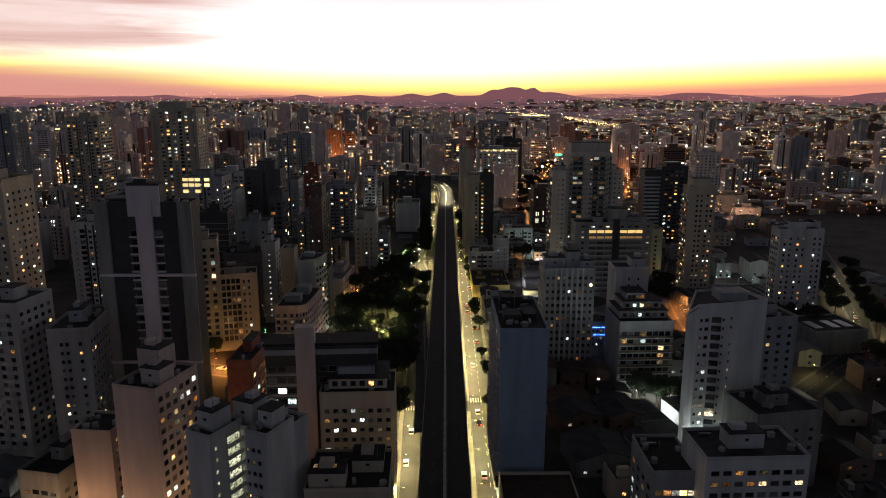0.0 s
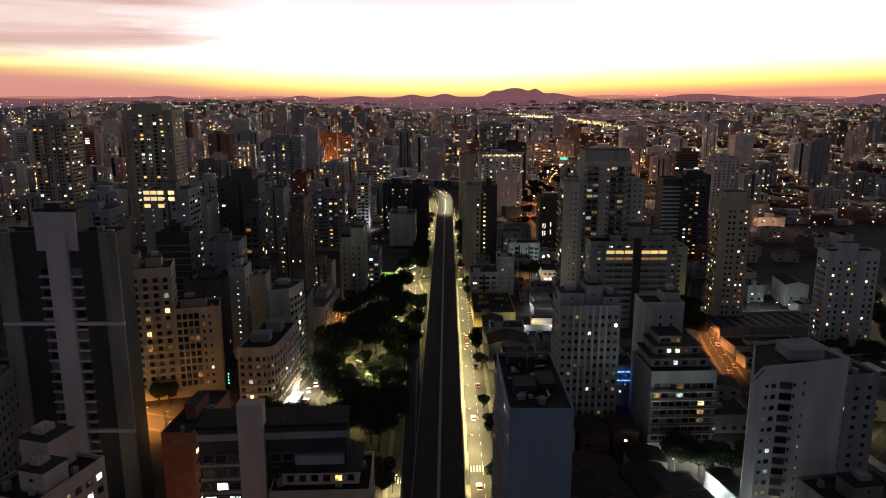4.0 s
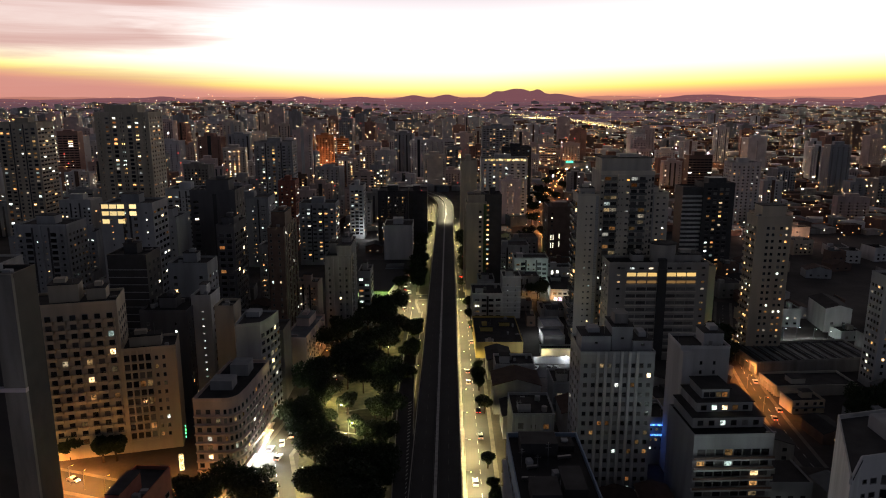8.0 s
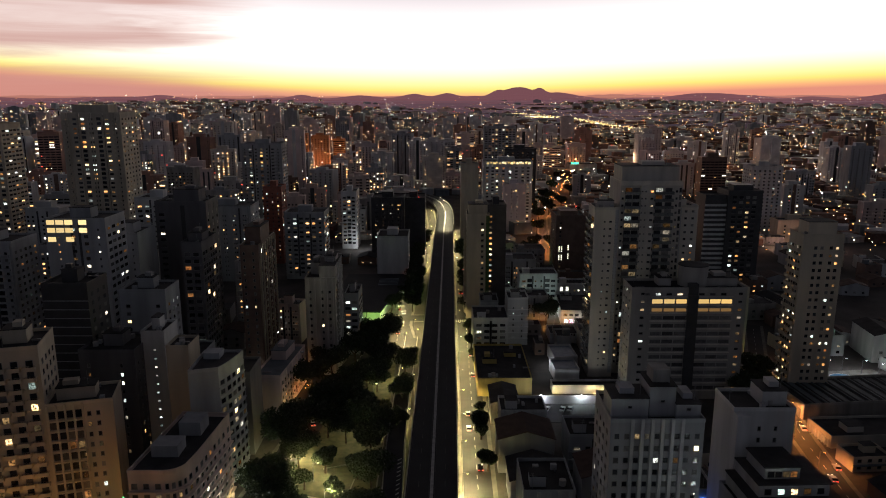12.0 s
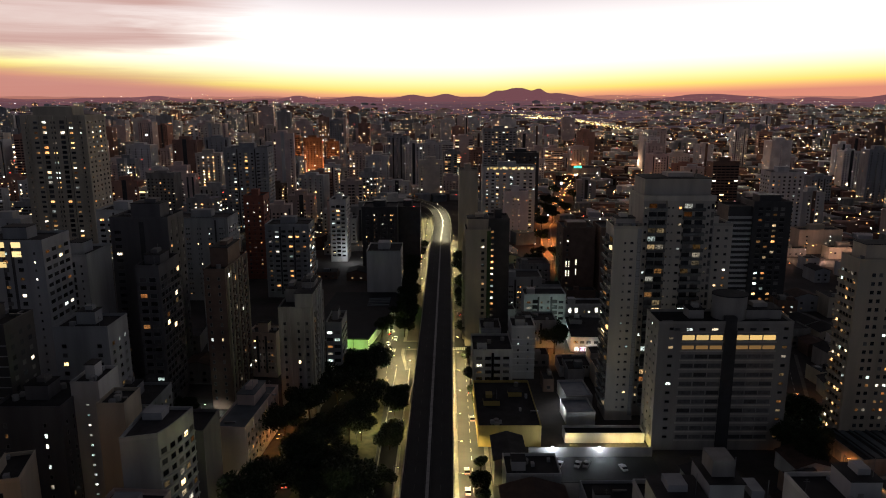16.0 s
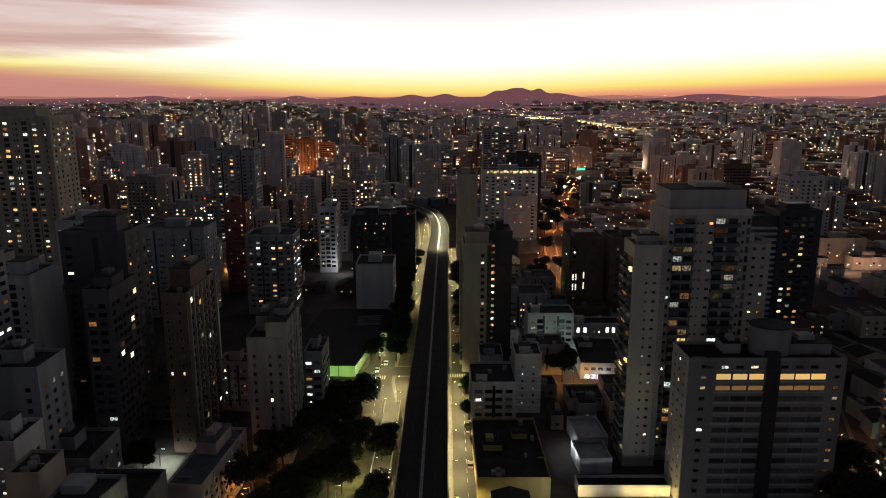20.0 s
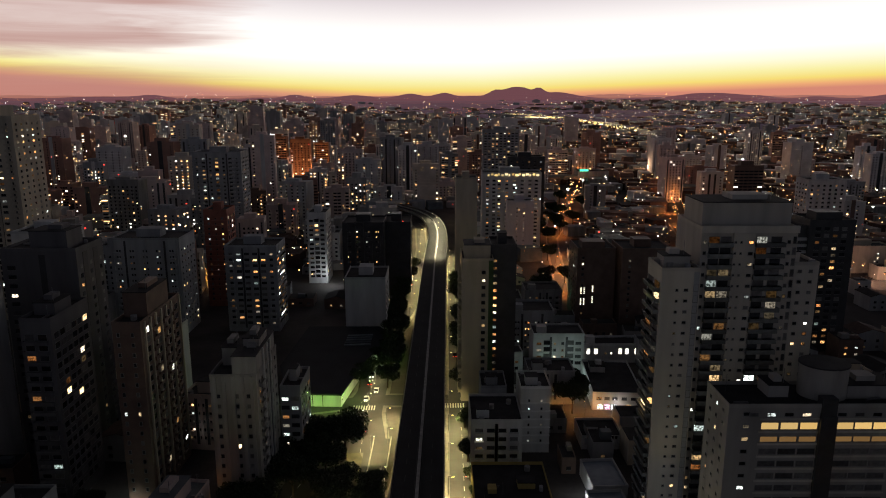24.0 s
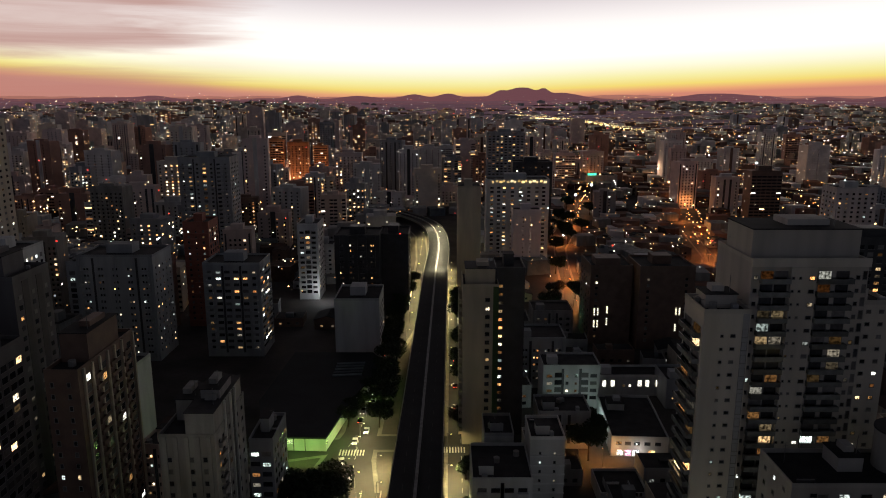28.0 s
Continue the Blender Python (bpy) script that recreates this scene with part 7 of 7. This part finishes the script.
for x, y in ((108, 840), (118, 880), (130, 920), (142, 970), (156, 1030), (168, 1080), (224, 835), (230, 890), (244, 950), (206, 785), (214, 810), (92, 715), (98, 765), (87, 668), (94, 740)):
    street_lamp(x, y, 0, (1.0, 0.27, 0.055), 15000, "orange street lamps")
for x, y, t_ in ((-68, 165, 0), (-63, 195, 0), (-60, 225, 0), (-56, 255, 0), (-92, 164, 90), (-116, 160, 90), (-104, 172, 90)):
    street_lamp(x, y, t_, (1.0, 0.58, 0.28), 2800, "orange street lamps", bare=True)
for x, y in ((-124, 178), (-118, 208), (-112, 222)):
    street_lamp(x, y, 0, (0.9, 1.0, 0.95), 9000, "white yard lamps")
for x, y in ((-8, 492), (-12, 470), (-18, 490), (-16, 515), (-14, 482)):
    street_lamp(x, y, 0, YELLOW, 12000 if x > -13 else 5000)
for y in range(740, 900, 24):
    street_lamp(deck_x(min(y, 800)) - (0 if y < 850 else (y - 850) * 0.16), y, 0, (1.0, 0.86, 0.5), 16000, "lamps on the viaduct", z=7.0)
for x, y, k_ in ((72, 662, 0.9), (76, 672, 0.8), (101, 668, 0.8), (80, 690, 0.8), (107, 724, 0.8), (90, 752, 0.9), (115, 850, 1.0), (100, 815, 0.9), (134, 892, 1.0), (122, 945, 1.0), (160, 985, 1.0), (143, 1020, 1.1)):
    tree(x, y, BIG, rng, "dark tree beside an orange-lit street", "trees between the blocks", k_)
lamp("alley_light", (66.5, 522, 3.6), 1500, (0.75, 1.0, 0.92))
lamp("shop_light", (79, 500, 3.4), 250, (1.0, 0.95, 0.9))
lamp("green_garden_light", (70, 656, 3.0), 900, (0.25, 1.0, 0.5))
lamp("floodlight_beam", (-57, 683, 7), 2600, (0.9, 0.95, 1.0))
for x, y in ((163, 425), (154, 434), (158, 428)):
    lamp("green_garden_light", (x, y - 2, 2.5), 260, (0.1, 1.0, 0.35))

for x, y in street_lamp_later:
    street_lamp(x, y, 0, (0.95, 0.97, 1.0), 900, "pool terrace lamps", bare=True)
street_lamp(-46, 404, 180, AMBER, 500, bare=True)
for x, y in ((-138, 700), (-130, 704), (-144, 696)):
    street_lamp(x, y, 0, AMBER, 16000, "orange street lamps")
for x, y in ((66, 496), (58, 497)):
    street_lamp(x, y, 90, (1.0, 0.42, 0.11), 2300, "orange street lamps")
put("yard_paving", prism([(262, 672), (318, 672), (318, 695), (266, 700)], 0, 0.06, paving).mesh("yard_paving"), label="pale yard under two bright lamps", kind="structure")
for x, y in ((272, 690), (289, 688), (309, 686)):
    street_lamp(x, y, -90, (1.0, 0.55, 0.40), 4200, "white yard lamps", bare=True)
for x, y in ((97, 676), (92, 700), (103, 690), (99, 750)):
    street_lamp(x, y, 90, (1.0, 0.5, 0.24), 5500, "orange street lamps", bare=True)
street_lamp(96, 556, 90, (1.0, 0.95, 0.85), 9000, "white yard lamps")
for x, y in ((300, 1250), (420, 1150), (520, 1450), (360, 1600), (640, 1700), (250, 1450), (800, 1900), (560, 2000), (700, 1300), (-420, 1500), (-250, 1900), (-620, 1400)):
    lamp("street_light_glow", (x, y, rise(x, y) + 16), 13000, (1.0, 0.60, 0.34))
for x, y in ((268, 1020), (274, 1045), (240, 900), (250, 945), (222, 840), (400, 1237), (440, 1230), (190, 1160), (205, 1215), (165, 1060)):
    lamp("street_light_glow", (x, y, rise(x, y) + 9.5), 4200, (1.0, 0.34, 0.08))
put("yard_paving", prism([(-90, 420), (-76, 420), (-76, 438), (-90, 438)], 0, 0.06, paving).mesh("yard_paving"), label="pale paved yard between blocks", kind="structure")
street_lamp(-82, 431, 0, (0.9, 1.0, 0.9), 5000, "white yard lamps")
for x, y in ((-86, 427), (-89, 433), (-92, 425)):
    tree(x, y, BIG, rng, "garden tree lit from below", "trees between the blocks", 0.6)

pillar = put("lit_pillar", Boxes().box(-0.7, 0.7, -0.3, 0.3, 0, 5.6, lit("pillar_gold", [(0, (1.0, 0.72, 0.3)), (1, (1.0, 0.72, 0.3))], 2.2, low=1.0)).mesh("lit_pillar"), m=pose(-80, 309, 0, 0, 0, 15), label="tall golden lit sign pillar by the street", category="sign")
green = put("green_light_strip", Boxes().box(-0.12, 0.12, -0.1, 0.1, 0, 0.5, lit("green_lamp", [(0, (0.1, 1.0, 0.3)), (1, (0.1, 1.0, 0.3))], 5.0, low=1.0, pattern=False)).mesh("green_light_strip"), m=pose(-80.5, 316, 8), label="small green lamps up a dark wall", category="lamp")
for z in (1.3, 2.6, 3.9):
    put("green_lamp", green.data, green, pose(0, 0, z))

# ---- cars ----


def car_model(colour, rear, label):
    root = put("car", None, m=pose(0, -400, 0), label=label, category="car", group="cars on the streets")
    b = Boxes()
    prof = [(-2.1, 0.35), (2.1, 0.35), (2.15, 0.75), (1.1, 0.95), (0.45, 1.42), (-1.1, 1.45), (-1.9, 1.0), (-2.15, 0.9)]
    for s in (-0.85, 0.85):
        pts = [(s, y, z) for y, z in prof]
        b.quad(pts if s < 0 else pts[::-1], colour)
    for (ya, za), (yb, zb) in zip(prof, prof[1:] + prof[:1]):
        b.quad([(-0.85, ya, za), (0.85, ya, za), (0.85, yb, zb), (-0.85, yb, zb)][::-1], glass if min(za, zb) > 0.9 and abs(za - zb) > 0.3 else colour)
    put("body", b.mesh("body"), root)
    wb = Boxes()
    ring = [(0.32 * math.cos(6.283 * i / 10), 0.32 * math.sin(6.283 * i / 10)) for i in range(10)]
    for s in (-0.1, 0.1):
        pts = [(s, p, q) for p, q in ring]
        wb.quad(pts, dark_wall)
    for i in range(10):
        (pa, qa), (pb_, qb) = ring[i], ring[(i + 1) % 10]
        wb.quad([(-0.1, pa, qa), (0.1, pa, qa), (0.1, pb_, qb), (-0.1, pb_, qb)], dark_wall)
    me = wb.mesh("wheel")
    for x in (-0.82, 0.82):
        for y in (-1.3, 1.3):
            put("wheel", me, root, pose(x, y, 0.32))
    hl = Boxes().box(-0.16, 0.16, -0.04, 0.04, 0, 0.16, lit("head_lamp", [(0, (1, 0.97, 0.85)), (1, (1, 0.97, 0.85))], 25.0, low=1.0, pattern=False)).mesh("headlight")
    tl = Boxes().box(-0.16, 0.16, -0.04, 0.04, 0, 0.16, lit("tail_lamp", [(0, (1, 0.05, 0.03)), (1, (1, 0.05, 0.03))], 12.0, low=1.0, pattern=False)).mesh("taillight")
    for x in (-0.6, 0.6):
        if rear != "off":
            put("headlight", hl, root, pose(x, 2.12, 0.6))
            put("taillight", tl, root, pose(x, -2.15, 0.75))
    return root


paints = [mat("car_white", (0.7, 0.7, 0.7), 0.3, vary=0.05, bump=0), mat("car_black", (0.02, 0.02, 0.022), 0.25, vary=0.1, bump=0), mat("car_silver", (0.4, 0.41, 0.42), 0.3, 0.5, vary=0.05, bump=0)]
models = [car_model(p, "on", "%s car with lamps on" % n) for p, n in zip(paints, ("white", "black", "silver"))]
parked = [car_model(p, "off", "parked %s car without lamps" % n) for p, n in zip(paints, ("white", "black", "silver"))]
spots = []
for y in (206, 222, 243, 252, 300, 331, 352, 380, 392, 430, 455, 540, 560, 590, 620):
    spots.append((14.8 + 0.01 * (y - 200) + rng.choice([0, 3.0]), y, 0, models))
for y in (512, 520, 528, 536, 545, 553, 562, 571, 583, 597):
    spots.append((-17.5 + rng.choice([0, 3.2]), y, 180 if rng.random() < 0.6 else 0, models))
for x, y in ((42, 396), (44.6, 396.4), (47.4, 396), (53.5, 396), (56.4, 396), (68, 394)):
    spots.append((x, y, 155 if x < 60 else 10, parked))
for x, y, a in ((-54, 322, -8), (-49, 332, 12), (-51, 326, 190), (-47, 352, 12), (-44, 366, 195), (-41, 384, 12), (-38, 402, 192), (-20, 498, 200), (-16, 486, 10), (-78, 294, 70), (-112, 302, 250), (-50, 316, -10), (-45, 345, -12), (-40, 283, 40), (-66, 287, 70), (-96, 297, 72), (131, 345, -8), (139, 380, -12), (205, 318, -35), (228, 368, -25), (-10.5, 214, 0), (-9.5, 236, 0), (136, 352, -10), (212, 340, -35)):
    spots.append((x, y, a, models))
for x, y, a, pool in spots:
    copy_thing(rng.choice(pool), pose(x, y, 0.09, 0, 0, a))
for ob in models + parked:
    for c in list(ob.children):
        bpy.data.objects.remove(c)
    bpy.data.objects.remove(ob)
